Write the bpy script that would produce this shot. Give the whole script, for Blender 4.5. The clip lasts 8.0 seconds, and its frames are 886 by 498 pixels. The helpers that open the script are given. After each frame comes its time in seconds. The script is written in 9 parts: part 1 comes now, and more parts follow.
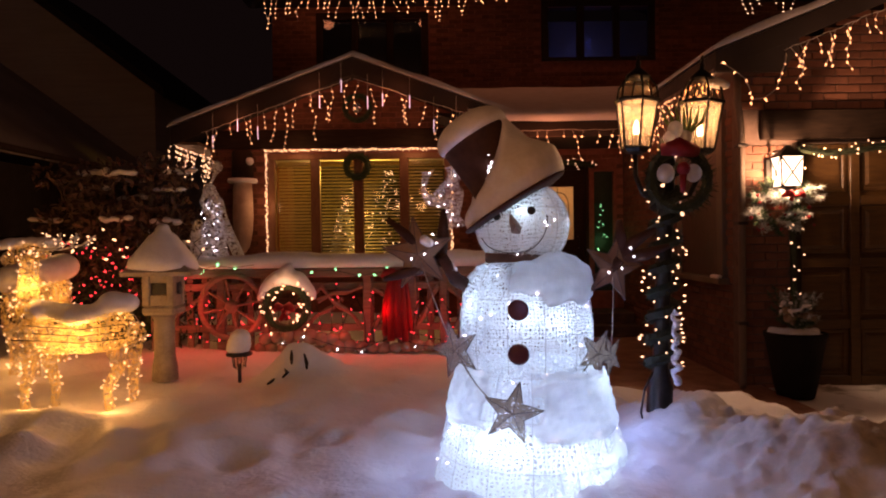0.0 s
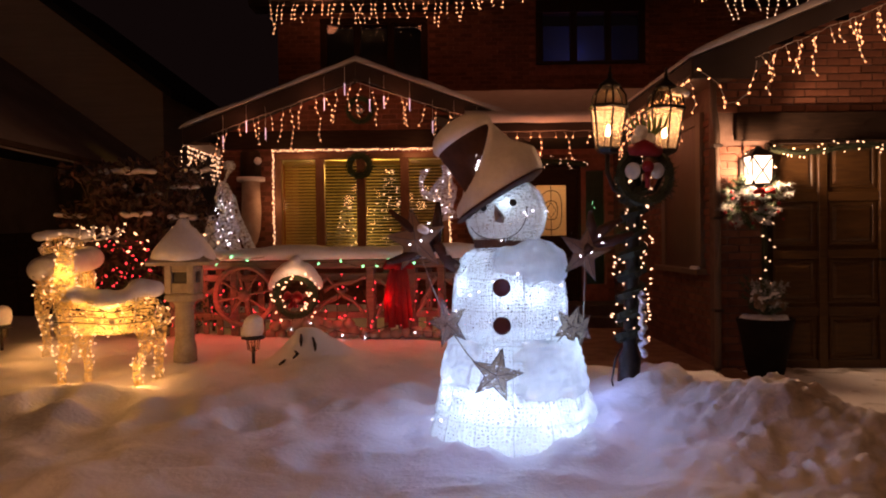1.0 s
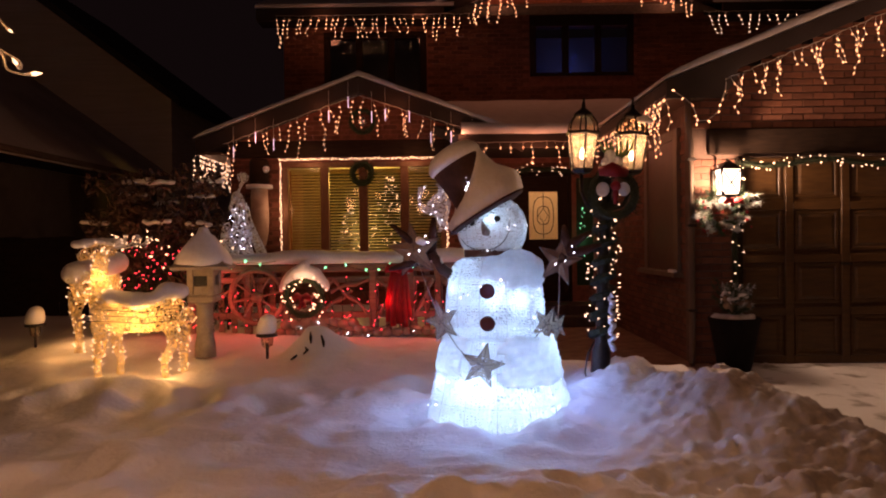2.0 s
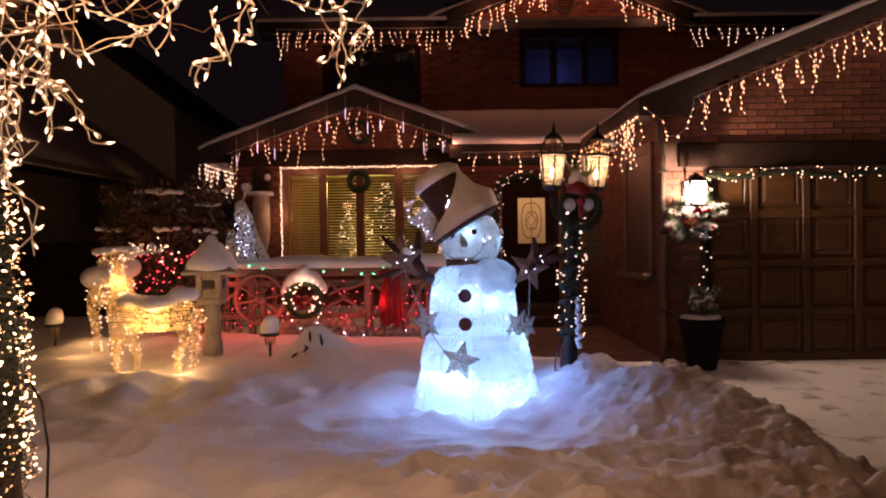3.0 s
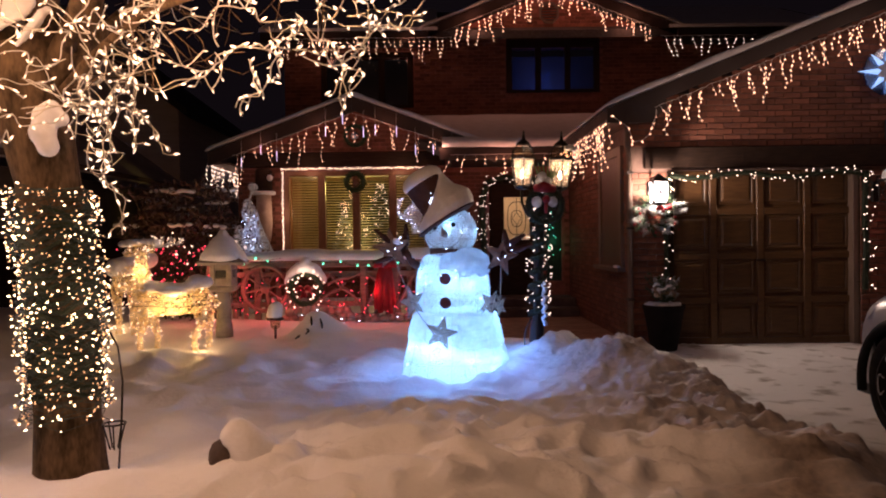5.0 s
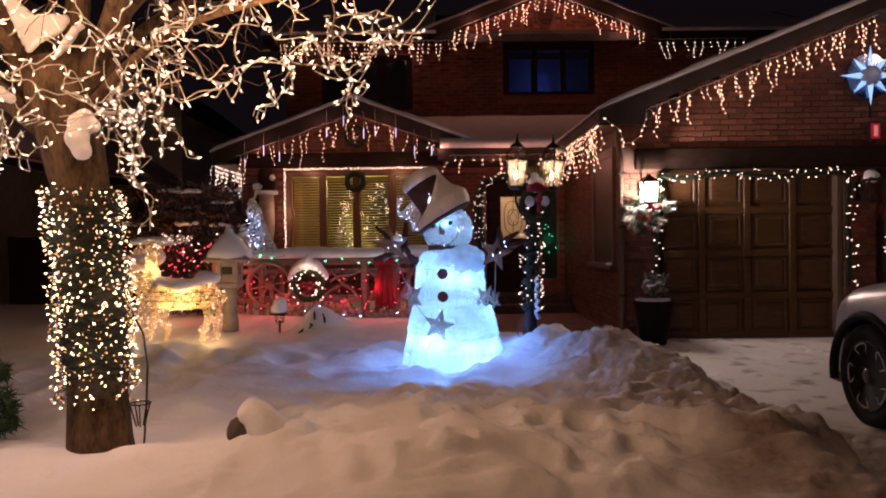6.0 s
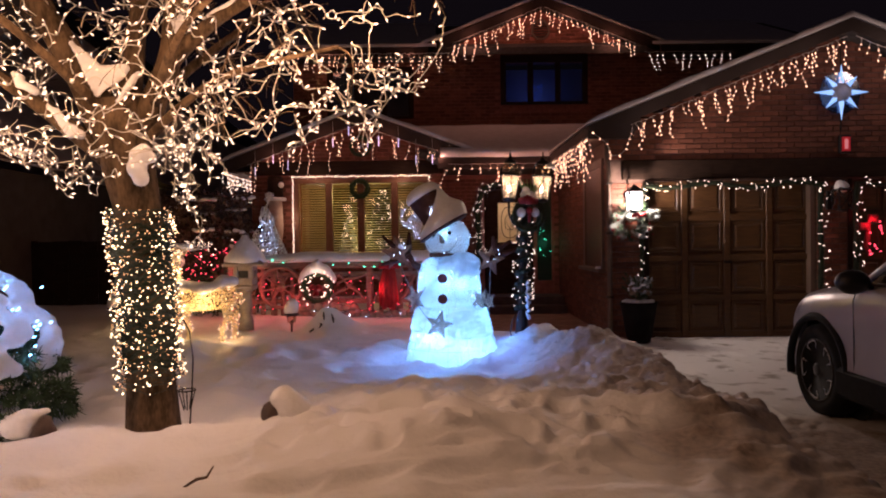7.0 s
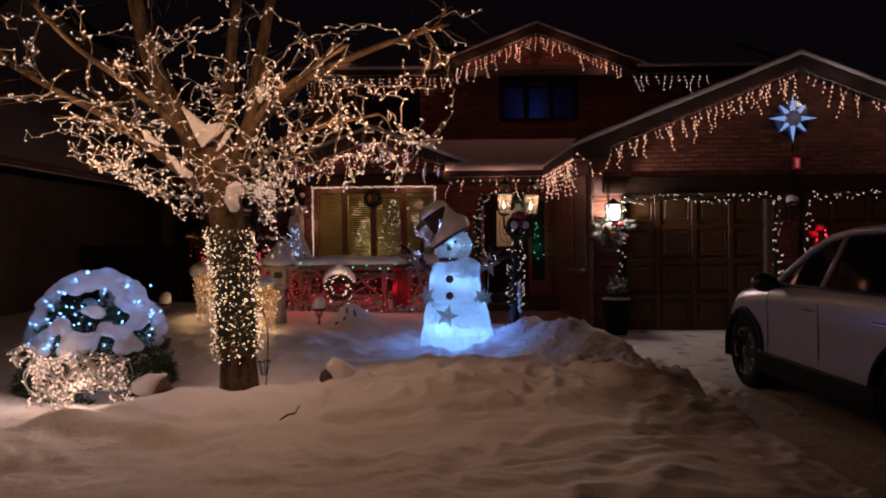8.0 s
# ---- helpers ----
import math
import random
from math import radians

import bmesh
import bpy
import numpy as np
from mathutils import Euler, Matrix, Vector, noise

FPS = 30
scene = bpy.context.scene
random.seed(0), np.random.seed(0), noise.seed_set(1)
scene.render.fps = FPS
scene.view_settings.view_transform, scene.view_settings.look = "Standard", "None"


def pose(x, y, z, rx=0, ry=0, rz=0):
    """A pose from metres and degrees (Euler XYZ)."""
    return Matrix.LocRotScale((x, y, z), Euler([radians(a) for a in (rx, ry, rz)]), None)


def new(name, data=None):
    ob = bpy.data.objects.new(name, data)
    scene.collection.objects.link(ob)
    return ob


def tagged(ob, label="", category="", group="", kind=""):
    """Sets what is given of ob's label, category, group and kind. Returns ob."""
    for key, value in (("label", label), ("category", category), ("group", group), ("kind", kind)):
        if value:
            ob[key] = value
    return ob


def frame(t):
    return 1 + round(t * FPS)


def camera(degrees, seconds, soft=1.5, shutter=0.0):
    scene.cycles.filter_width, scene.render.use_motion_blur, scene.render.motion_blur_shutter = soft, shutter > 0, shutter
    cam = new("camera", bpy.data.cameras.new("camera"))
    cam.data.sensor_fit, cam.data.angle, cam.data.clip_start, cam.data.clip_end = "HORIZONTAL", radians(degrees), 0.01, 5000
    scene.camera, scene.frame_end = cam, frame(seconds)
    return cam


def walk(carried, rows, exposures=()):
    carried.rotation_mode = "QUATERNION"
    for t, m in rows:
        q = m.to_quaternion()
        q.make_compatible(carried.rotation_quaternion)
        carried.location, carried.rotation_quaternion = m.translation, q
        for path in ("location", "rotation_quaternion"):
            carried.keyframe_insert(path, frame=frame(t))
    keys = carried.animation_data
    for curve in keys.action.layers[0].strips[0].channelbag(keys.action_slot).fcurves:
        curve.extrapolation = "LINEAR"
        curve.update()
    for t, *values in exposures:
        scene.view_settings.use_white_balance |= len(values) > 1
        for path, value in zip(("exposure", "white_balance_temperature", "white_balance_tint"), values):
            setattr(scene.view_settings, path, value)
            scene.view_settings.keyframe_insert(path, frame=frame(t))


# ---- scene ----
cam = camera(62.9, 8.0, soft=2.0)
METRES, EYE, TILT, LEAN, TURN = 5.3, 1.4, 0.0, 0.0, 0.0
ROWS = [
    (0.0, 0.0, 0.0, 0.0, -0.01, -0.73, 0.71),
    (0.5, 0.0031, -0.046, -0.0048, 0.04, -0.74, 0.73),
    (1.0, 0.0062, -0.0982, -0.0114, 0.05, -0.75, 0.73),
    (1.5, 0.008, -0.1563, -0.008, 0.06, -0.76, 0.75),
    (3.0, 0.0328, -0.3304, 0.0149, -0.04, -0.8, 0.77),
    (3.5, 0.0448, -0.3757, 0.011, -0.1, -0.8, 0.79),
    (4.0, 0.049, -0.4178, 0.0069, -0.17, -0.79, 0.76),
    (4.5, 0.0508, -0.4599, 0.0045, -0.26, -0.77, 0.76),
    (6.0, 0.0527, -0.5581, -0.0018, -0.44, -0.82, 0.75),
    (6.5, 0.0559, -0.6018, 0.0005, -0.46, -0.82, 0.76),
    (7.0, 0.0527, -0.6888, 0.0127, -0.42, -0.81, 0.74),
    (7.5, 0.0451, -0.8206, 0.0244, -0.37, -0.79, 0.68),
    (8.0, 0.0369, -0.9897, 0.0301, -0.36, -0.79, 0.68),
]
walk_rows = [(t, pose(0, 0, EYE, TILT, LEAN, TURN) @ pose(METRES * x, METRES * y, METRES * z, 90 + pitch, roll, yaw)) for t, x, y, z, yaw, pitch, roll in ROWS]
walk(cam, walk_rows, exposures=[(0.0, -0.33, 8700, 51), (1.7, -0.2, 7900, 48), (3.0, 0.03, 6350, 40), (4.5, 0.08, 5700, 34), (7.1, 0.06, 5350, 31), (7.6, -0.33, 5350, 32), (8.0, -0.93, 5350, 34)])

# ---- world: a dim, slightly warm winter night ----
world = bpy.data.worlds.new("night")
world.use_nodes = True
scene.world = world
world.node_tree.nodes["Background"].inputs[0].default_value = (0.0042, 0.0028, 0.0029, 1)
world.node_tree.nodes["Background"].inputs[1].default_value = 1.0


# ---- material helpers ----
def nodes_of(name):
    m = bpy.data.materials.new(name)
    m.use_nodes = True
    return m, m.node_tree.nodes, m.node_tree.links, m.node_tree.nodes["Principled BSDF"]


def surf(name, c1, c2, scale=8.0, rough=0.6, metal=0.0, bump=0.3, fine=60.0, spread=0.12, translucent=0.0, per_piece=0.0, stretch=(1, 1, 1), specular=0.4):
    """A surface with two scales of variation in colour, roughness and relief."""
    m, n, l, p = nodes_of(name)
    tc, mp = n.new("ShaderNodeTexCoord"), n.new("ShaderNodeMapping")
    mp.inputs["Scale"].default_value = stretch
    l.new(tc.outputs["Object"], mp.inputs[0])
    big, small = n.new("ShaderNodeTexNoise"), n.new("ShaderNodeTexNoise")
    big.inputs["Scale"].default_value, big.inputs["Detail"].default_value = scale, 5
    small.inputs["Scale"].default_value, small.inputs["Detail"].default_value = fine, 6
    for t in (big, small):
        l.new(mp.outputs[0], t.inputs["Vector"])
    ramp = n.new("ShaderNodeValToRGB")
    ramp.color_ramp.elements[0].position, ramp.color_ramp.elements[1].position = 0.35, 0.68
    ramp.color_ramp.elements[0].color, ramp.color_ramp.elements[1].color = (*c1, 1), (*c2, 1)
    blend = n.new("ShaderNodeMath")
    blend.operation = "MULTIPLY_ADD"
    blend.inputs[1].default_value = 0.35
    l.new(small.outputs[0], blend.inputs[0])
    sc = n.new("ShaderNodeMath")
    sc.operation = "MULTIPLY"
    sc.inputs[1].default_value = 0.65
    l.new(big.outputs[0], sc.inputs[0])
    l.new(sc.outputs[0], blend.inputs[2])
    l.new(blend.outputs[0], ramp.inputs[0])
    colour = ramp.outputs[0]
    if per_piece:
        info, hsv, mr = n.new("ShaderNodeObjectInfo"), n.new("ShaderNodeHueSaturation"), n.new("ShaderNodeMapRange")
        geo, add, frac = n.new("ShaderNodeNewGeometry"), n.new("ShaderNodeMath"), n.new("ShaderNodeMath")
        frac.operation = "FRACT"
        l.new(info.outputs["Random"], add.inputs[0])
        l.new(geo.outputs["Random Per Island"], add.inputs[1])
        l.new(add.outputs[0], frac.inputs[0])
        mr.inputs[3].default_value, mr.inputs[4].default_value = 1 - per_piece, 1 + per_piece
        l.new(frac.outputs[0], mr.inputs[0])
        l.new(mr.outputs[0], hsv.inputs["Value"])
        l.new(colour, hsv.inputs["Color"])
        colour = hsv.outputs[0]
    l.new(colour, p.inputs["Base Color"])
    rr = n.new("ShaderNodeMapRange")
    rr.inputs[3].default_value, rr.inputs[4].default_value = max(rough - spread, 0.02), min(rough + spread, 1)
    l.new(small.outputs[0], rr.inputs[0])
    l.new(rr.outputs[0], p.inputs["Roughness"])
    p.inputs["Metallic"].default_value = metal
    p.inputs["Specular IOR Level"].default_value = specular
    if bump:
        b = n.new("ShaderNodeBump")
        b.inputs["Strength"].default_value, b.inputs["Distance"].default_value = bump, 0.01
        l.new(blend.outputs[0], b.inputs["Height"])
        l.new(b.outputs[0], p.inputs["Normal"])
    if translucent:
        tr, mix = n.new("ShaderNodeBsdfTranslucent"), n.new("ShaderNodeMixShader")
        l.new(colour, tr.inputs["Color"])
        mix.inputs[0].default_value = translucent
        l.new(p.outputs[0], mix.inputs[1])
        l.new(tr.outputs[0], mix.inputs[2])
        l.new(mix.outputs[0], n["Material Output"].inputs[0])
    return m


def glow(name, colour, strength):
    """The glowing part of a lamp."""
    m, n, l, p = nodes_of(name)
    p.inputs["Base Color"].default_value = (*colour, 1)
    p.inputs["Emission Color"].default_value = (*colour, 1)
    p.inputs["Emission Strength"].default_value = strength
    m.cycles.emission_sampling = "NONE"
    return m


def threads_mat(name, colour, holes=0.45, scale=38.0):
    """White yarn wound round a frame: crossing strands with gaps between them."""
    m, n, l, p = nodes_of(name)
    tc = n.new("ShaderNodeTexCoord")
    total = None
    for i, (rot, s) in enumerate((((0.3, 0.2, 0.5), (1, 1, 6)), ((0.9, 0.1, 1.3), (6, 1, 1)), ((0.1, 1.1, 0.2), (1, 7, 2)))):
        mp, tx = n.new("ShaderNodeMapping"), n.new("ShaderNodeTexNoise")
        mp.inputs["Rotation"].default_value, mp.inputs["Scale"].default_value = rot, s
        tx.inputs["Scale"].default_value, tx.inputs["Detail"].default_value = scale / 2.2, 2
        l.new(tc.outputs["Object"], mp.inputs[0])
        l.new(mp.outputs[0], tx.inputs["Vector"])
        if total is None:
            total = tx.outputs[0]
        else:
            mx = n.new("ShaderNodeMath")
            mx.operation = "MAXIMUM"
            l.new(total, mx.inputs[0])
            l.new(tx.outputs[0], mx.inputs[1])
            total = mx.outputs[0]
    cut = n.new("ShaderNodeMapRange")
    cut.inputs[1].default_value, cut.inputs[2].default_value = 0.42 + 0.3 * holes, 0.47 + 0.3 * holes
    l.new(total, cut.inputs[0])
    p.inputs["Base Color"].default_value = (*colour, 1)
    p.inputs["Roughness"].default_value = 0.55
    tr, mix, clear, out = n.new("ShaderNodeBsdfTranslucent"), n.new("ShaderNodeMixShader"), n.new("ShaderNodeBsdfTransparent"), n.new("ShaderNodeMixShader")
    tr.inputs["Color"].default_value = (*colour, 1)
    mix.inputs[0].default_value = 0.6
    l.new(p.outputs[0], mix.inputs[1])
    l.new(tr.outputs[0], mix.inputs[2])
    l.new(cut.outputs[0], out.inputs[0])
    l.new(clear.outputs[0], out.inputs[1])
    l.new(mix.outputs[0], out.inputs[2])
    l.new(out.outputs[0], n["Material Output"].inputs[0])
    return m


def weave_mat(name, colour, centre, round_count=112, up_count=58):
    """White yarn wound over a wire frame about an upright axis: upright, level and slanting strands, closely packed in patches and open between them."""
    m, n, l, p = nodes_of(name)

    def calc(op, a, b=None, c=None):
        k = n.new("ShaderNodeMath")
        k.operation = op
        for i, q in enumerate((a, b, c)):
            if isinstance(q, (int, float)):
                k.inputs[i].default_value = q
            elif q is not None:
                l.new(q, k.inputs[i])
        return k.outputs[0]

    def cloud(scale, detail=2):
        k = n.new("ShaderNodeTexNoise")
        k.inputs["Scale"].default_value, k.inputs["Detail"].default_value = scale, detail
        l.new(tc.outputs["Object"], k.inputs["Vector"])
        return k.outputs[0]

    tc, sep = n.new("ShaderNodeTexCoord"), n.new("ShaderNodeSeparateXYZ")
    l.new(tc.outputs["Object"], sep.inputs[0])
    turn = calc("ARCTAN2", calc("SUBTRACT", sep.outputs[1], centre[1]), calc("SUBTRACT", sep.outputs[0], centre[0]))
    wob, wob2 = cloud(7.0), cloud(11.0)
    total = None
    for along, count, shift, width in ((turn, round_count / 6.2832, wob, 0.32), (sep.outputs[2], up_count, wob2, 0.30), (calc("MULTIPLY_ADD", sep.outputs[2], 2.4, turn), round_count / 12.0, wob2, 0.14), (calc("MULTIPLY_ADD", sep.outputs[2], -3.1, turn), round_count / 14.0, wob, 0.12)):
        u = calc("FRACT", calc("MULTIPLY_ADD", shift, 3.0, calc("MULTIPLY", along, count)))
        hit = calc("LESS_THAN", calc("ABSOLUTE", calc("SUBTRACT", u, 0.5)), width / 2)
        total = hit if total is None else calc("MAXIMUM", total, hit)
    packed = calc("GREATER_THAN", calc("MULTIPLY_ADD", cloud(34.0, 3), 0.30, cloud(4.5, 3)), 0.765)
    total = calc("MAXIMUM", total, packed)
    p.inputs["Base Color"].default_value = (*colour, 1)
    p.inputs["Roughness"].default_value = 0.55
    tr, mix, clear, out = n.new("ShaderNodeBsdfTranslucent"), n.new("ShaderNodeMixShader"), n.new("ShaderNodeBsdfTransparent"), n.new("ShaderNodeMixShader")
    tr.inputs["Color"].default_value = (*colour, 1)
    mix.inputs[0].default_value = 0.93
    l.new(p.outputs[0], mix.inputs[1])
    l.new(tr.outputs[0], mix.inputs[2])
    l.new(total, out.inputs[0])
    l.new(clear.outputs[0], out.inputs[1])
    l.new(mix.outputs[0], out.inputs[2])
    l.new(out.outputs[0], n["Material Output"].inputs[0])
    return m


def glass_mat(name, tint, rough=0.03, clear=0.85):
    m, n, l, p = nodes_of(name)
    p.inputs["Base Color"].default_value = (*tint, 1)
    p.inputs["Roughness"].default_value = rough
    tp, mix, fr = n.new("ShaderNodeBsdfTransparent"), n.new("ShaderNodeMixShader"), n.new("ShaderNodeBsdfGlossy")
    tp.inputs[0].default_value = (*tint, 1)
    fr.inputs["Roughness"].default_value = rough
    mix.inputs[0].default_value = 1 - clear
    l.new(tp.outputs[0], mix.inputs[1])
    l.new(fr.outputs[0], mix.inputs[2])
    l.new(mix.outputs[0], n["Material Output"].inputs[0])
    return m


def snow_mat():
    """Fresh snow on lawn and roofs, dirty packed snow where the attribute 'packed' is set."""
    m, n, l, p = nodes_of("ground_snow")
    tc = n.new("ShaderNodeTexCoord")
    big, small, grit = (n.new("ShaderNodeTexNoise") for _ in range(3))
    for t, s, d in ((big, 1.7, 6), (small, 26, 8), (grit, 3.6, 9)):
        t.inputs["Scale"].default_value, t.inputs["Detail"].default_value = s, d
        l.new(tc.outputs["Object"], t.inputs["Vector"])
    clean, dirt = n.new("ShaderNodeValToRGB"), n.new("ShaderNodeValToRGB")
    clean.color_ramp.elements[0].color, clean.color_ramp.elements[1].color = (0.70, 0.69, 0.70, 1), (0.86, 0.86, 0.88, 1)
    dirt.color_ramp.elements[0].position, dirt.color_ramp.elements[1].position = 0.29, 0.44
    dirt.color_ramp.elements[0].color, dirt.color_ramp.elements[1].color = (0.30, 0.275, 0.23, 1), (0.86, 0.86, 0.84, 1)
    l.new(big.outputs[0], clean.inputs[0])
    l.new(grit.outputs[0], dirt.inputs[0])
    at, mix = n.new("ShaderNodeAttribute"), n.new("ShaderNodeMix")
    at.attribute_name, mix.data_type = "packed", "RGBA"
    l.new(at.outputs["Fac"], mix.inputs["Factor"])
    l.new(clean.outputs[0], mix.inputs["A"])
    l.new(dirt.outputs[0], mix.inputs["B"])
    # brown for dirt in the snow and for shade put into its colour
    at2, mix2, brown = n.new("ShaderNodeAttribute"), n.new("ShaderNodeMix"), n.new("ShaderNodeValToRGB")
    at2.attribute_name, mix2.data_type = "soil_shade", "RGBA"
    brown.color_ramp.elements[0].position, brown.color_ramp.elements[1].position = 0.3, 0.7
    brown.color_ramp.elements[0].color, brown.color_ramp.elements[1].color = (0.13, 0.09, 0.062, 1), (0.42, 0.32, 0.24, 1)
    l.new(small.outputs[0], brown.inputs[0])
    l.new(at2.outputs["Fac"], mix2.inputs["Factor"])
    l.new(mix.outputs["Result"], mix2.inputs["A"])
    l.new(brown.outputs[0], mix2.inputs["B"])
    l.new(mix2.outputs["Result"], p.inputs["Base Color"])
    p.inputs["Roughness"].default_value = 0.55
    p.inputs["Specular IOR Level"].default_value = 0.25
    b = n.new("ShaderNodeBump")
    b.inputs["Strength"].default_value, b.inputs["Distance"].default_value = 0.5, 0.02
    l.new(small.outputs[0], b.inputs["Height"])
    l.new(b.outputs[0], p.inputs["Normal"])
    return m


SNOW = surf("snow", (0.72, 0.71, 0.72), (0.87, 0.87, 0.89), 6, 0.55, bump=0.35, fine=45, specular=0.25)
SNOW_THIN = surf("thin_snow", (0.74, 0.74, 0.76), (0.88, 0.88, 0.9), 9, 0.55, bump=0.9, fine=38, translucent=0.82, specular=0.2)
GROUND_SNOW = snow_mat()
BRICK = surf("brick_face", (0.108, 0.039, 0.022), (0.185, 0.070, 0.040), 9, 0.8, bump=0.4, fine=90, per_piece=0.28)
MORTAR = surf("mortar", (0.09, 0.05, 0.038), (0.15, 0.095, 0.072), 12, 0.9, bump=0.5, fine=120)
BRICK_FAR = surf("brick_wall_far", (0.17, 0.06, 0.04), (0.28, 0.105, 0.07), 14, 0.85, bump=0.4, fine=60)
FASCIA = surf("fascia_paint", (0.024, 0.016, 0.013), (0.038, 0.025, 0.02), 3, 0.6, bump=0.1)
SOFFIT = surf("soffit_paint", (0.10, 0.066, 0.048), (0.15, 0.10, 0.072), 3, 0.6, bump=0.1)
SHINGLE = surf("shingles", (0.03, 0.028, 0.027), (0.07, 0.06, 0.055), 20, 0.9)
DARK_WOOD = surf("dark_stained_wood", (0.018, 0.010, 0.007), (0.034, 0.019, 0.012), 6, 0.8, stretch=(1, 1, 8), specular=0.15)
DOOR_WOOD = surf("garage_door_wood", (0.062, 0.029, 0.010), (0.108, 0.053, 0.018), 5, 0.45, bump=0.15, fine=40, stretch=(1, 1, 7))
FRAME_WOOD = surf("window_frame_wood", (0.17, 0.075, 0.04), (0.25, 0.12, 0.065), 8, 0.5, stretch=(6, 1, 1))
FENCE_WOOD = surf("weathered_fence_wood", (0.17, 0.12, 0.09), (0.30, 0.22, 0.17), 7, 0.75, stretch=(1, 1, 6))
BARK = surf("bark", (0.028, 0.018, 0.010), (0.17, 0.115, 0.062), 17, 0.95, bump=1.0, specular=0.15, fine=70, stretch=(1, 1, 0.35))
STONE = surf("lantern_stone", (0.24, 0.20, 0.16), (0.38, 0.32, 0.26), 11, 0.85, bump=0.6)
IRON = surf("black_iron", (0.012, 0.011, 0.010), (0.03, 0.027, 0.024), 18, 0.4, metal=0.5, bump=0.2)
FELT = surf("brown_felt", (0.05, 0.022, 0.018), (0.085, 0.04, 0.03), 20, 0.95, bump=0.5, fine=150)
BUTTON = surf("dark_red_button", (0.07, 0.012, 0.012), (0.11, 0.02, 0.018), 12, 0.5)
BLACK = surf("black_plastic", (0.01, 0.01, 0.011), (0.022, 0.022, 0.024), 12, 0.35, bump=0.1)
PINE = surf("pine_needles", (0.015, 0.035, 0.014), (0.04, 0.08, 0.03), 18, 0.7, bump=0.3, per_piece=0.4)
PINE_DARK = surf("dark_pine_needles", (0.010, 0.016, 0.008), (0.026, 0.036, 0.016), 18, 0.8, bump=0.3, per_piece=0.4)
FROSTED = surf("frosted_needles", (0.16, 0.19, 0.17), (0.6, 0.62, 0.61), 22, 0.75, per_piece=0.35)
CORD = surf("cream_light_cord", (0.58, 0.55, 0.48), (0.72, 0.69, 0.62), 10, 0.5, bump=0.1, translucent=0.2)
CORD_GREEN = surf("dark_green_cord", (0.01, 0.02, 0.012), (0.02, 0.035, 0.02), 10, 0.5, bump=0.0)
RED_CLOTH = surf("red_cloth", (0.20, 0.008, 0.012), (0.32, 0.02, 0.02), 9, 0.7, bump=0.4)
WHITE_PAINT = surf("white_paint", (0.68, 0.66, 0.62), (0.8, 0.78, 0.74), 6, 0.5, bump=0.1)
YARN = threads_mat("white_yarn", (0.86, 0.9, 0.96), 0.42)
WEAVE = weave_mat("woven_white_yarn", (0.84, 0.91, 0.96), (0.39, 3.4))
YARN_STRAND = surf("yarn_strand", (0.75, 0.78, 0.82), (0.9, 0.92, 0.95), 20, 0.6, bump=0, translucent=0.5)
GOLD_YARN = threads_mat("gold_yarn", (0.86, 0.71, 0.38), 0.50)
TINSEL = threads_mat("silver_tinsel", (0.46, 0.37, 0.29), 0.3, 60)
WIRE_WHITE = surf("white_wire", (0.5, 0.5, 0.52), (0.65, 0.65, 0.68), 20, 0.4, bump=0)
LAMP_GLASS = glass_mat("lamp_glass", (1.0, 0.93, 0.8), 0.12, 0.9)
PANE = glass_mat("window_glass", (0.96, 0.97, 0.96), 0.02, 0.975)
DARK_PANE = glass_mat("dim_window_glass", (0.6, 0.63, 0.67), 0.02, 0.93)
WARM = glow("warm_bulb", (1.0, 0.70, 0.38), 2.9)
WARM_EAVE = glow("amber_bulb", (1.0, 0.52, 0.23), 4.0)
WARM_WHITE = glow("warm_white_bulb", (1.0, 0.70, 0.42), 3)
COOL = glow("cool_white_led", (0.62, 0.82, 1.0), 12)
RED_BULB = glow("red_bulb", (1.0, 0.055, 0.07), 4)
GREEN_BULB = glow("green_bulb", (0.10, 1.0, 0.45), 3)
BLUE_LED = glow("blue_led", (0.25, 0.62, 1.0), 7)
FLAME = glow("candle_bulb", (1.0, 0.78, 0.45), 14)


# ---- mesh helpers: b is [vertices, faces, material numbers] ----
def empty():
    return [[], [], []]


def put(b, verts, faces, slot=0):
    o = len(b[0])
    b[0].extend(verts)
    b[1].extend([tuple(i + o for i in f) for f in faces])
    b[2].extend([slot] * len(faces))


BOX_F = [(0, 3, 2, 1), (4, 5, 6, 7), (0, 1, 5, 4), (1, 2, 6, 5), (2, 3, 7, 6), (3, 0, 4, 7)]


def box(b, x0, y0, z0, x1, y1, z1, slot=0, m=None):
    v = [Vector(p) for p in ((x0, y0, z0), (x1, y0, z0), (x1, y1, z0), (x0, y1, z0), (x0, y0, z1), (x1, y0, z1), (x1, y1, z1), (x0, y1, z1))]
    put(b, [m @ p for p in v] if m else v, BOX_F, slot)


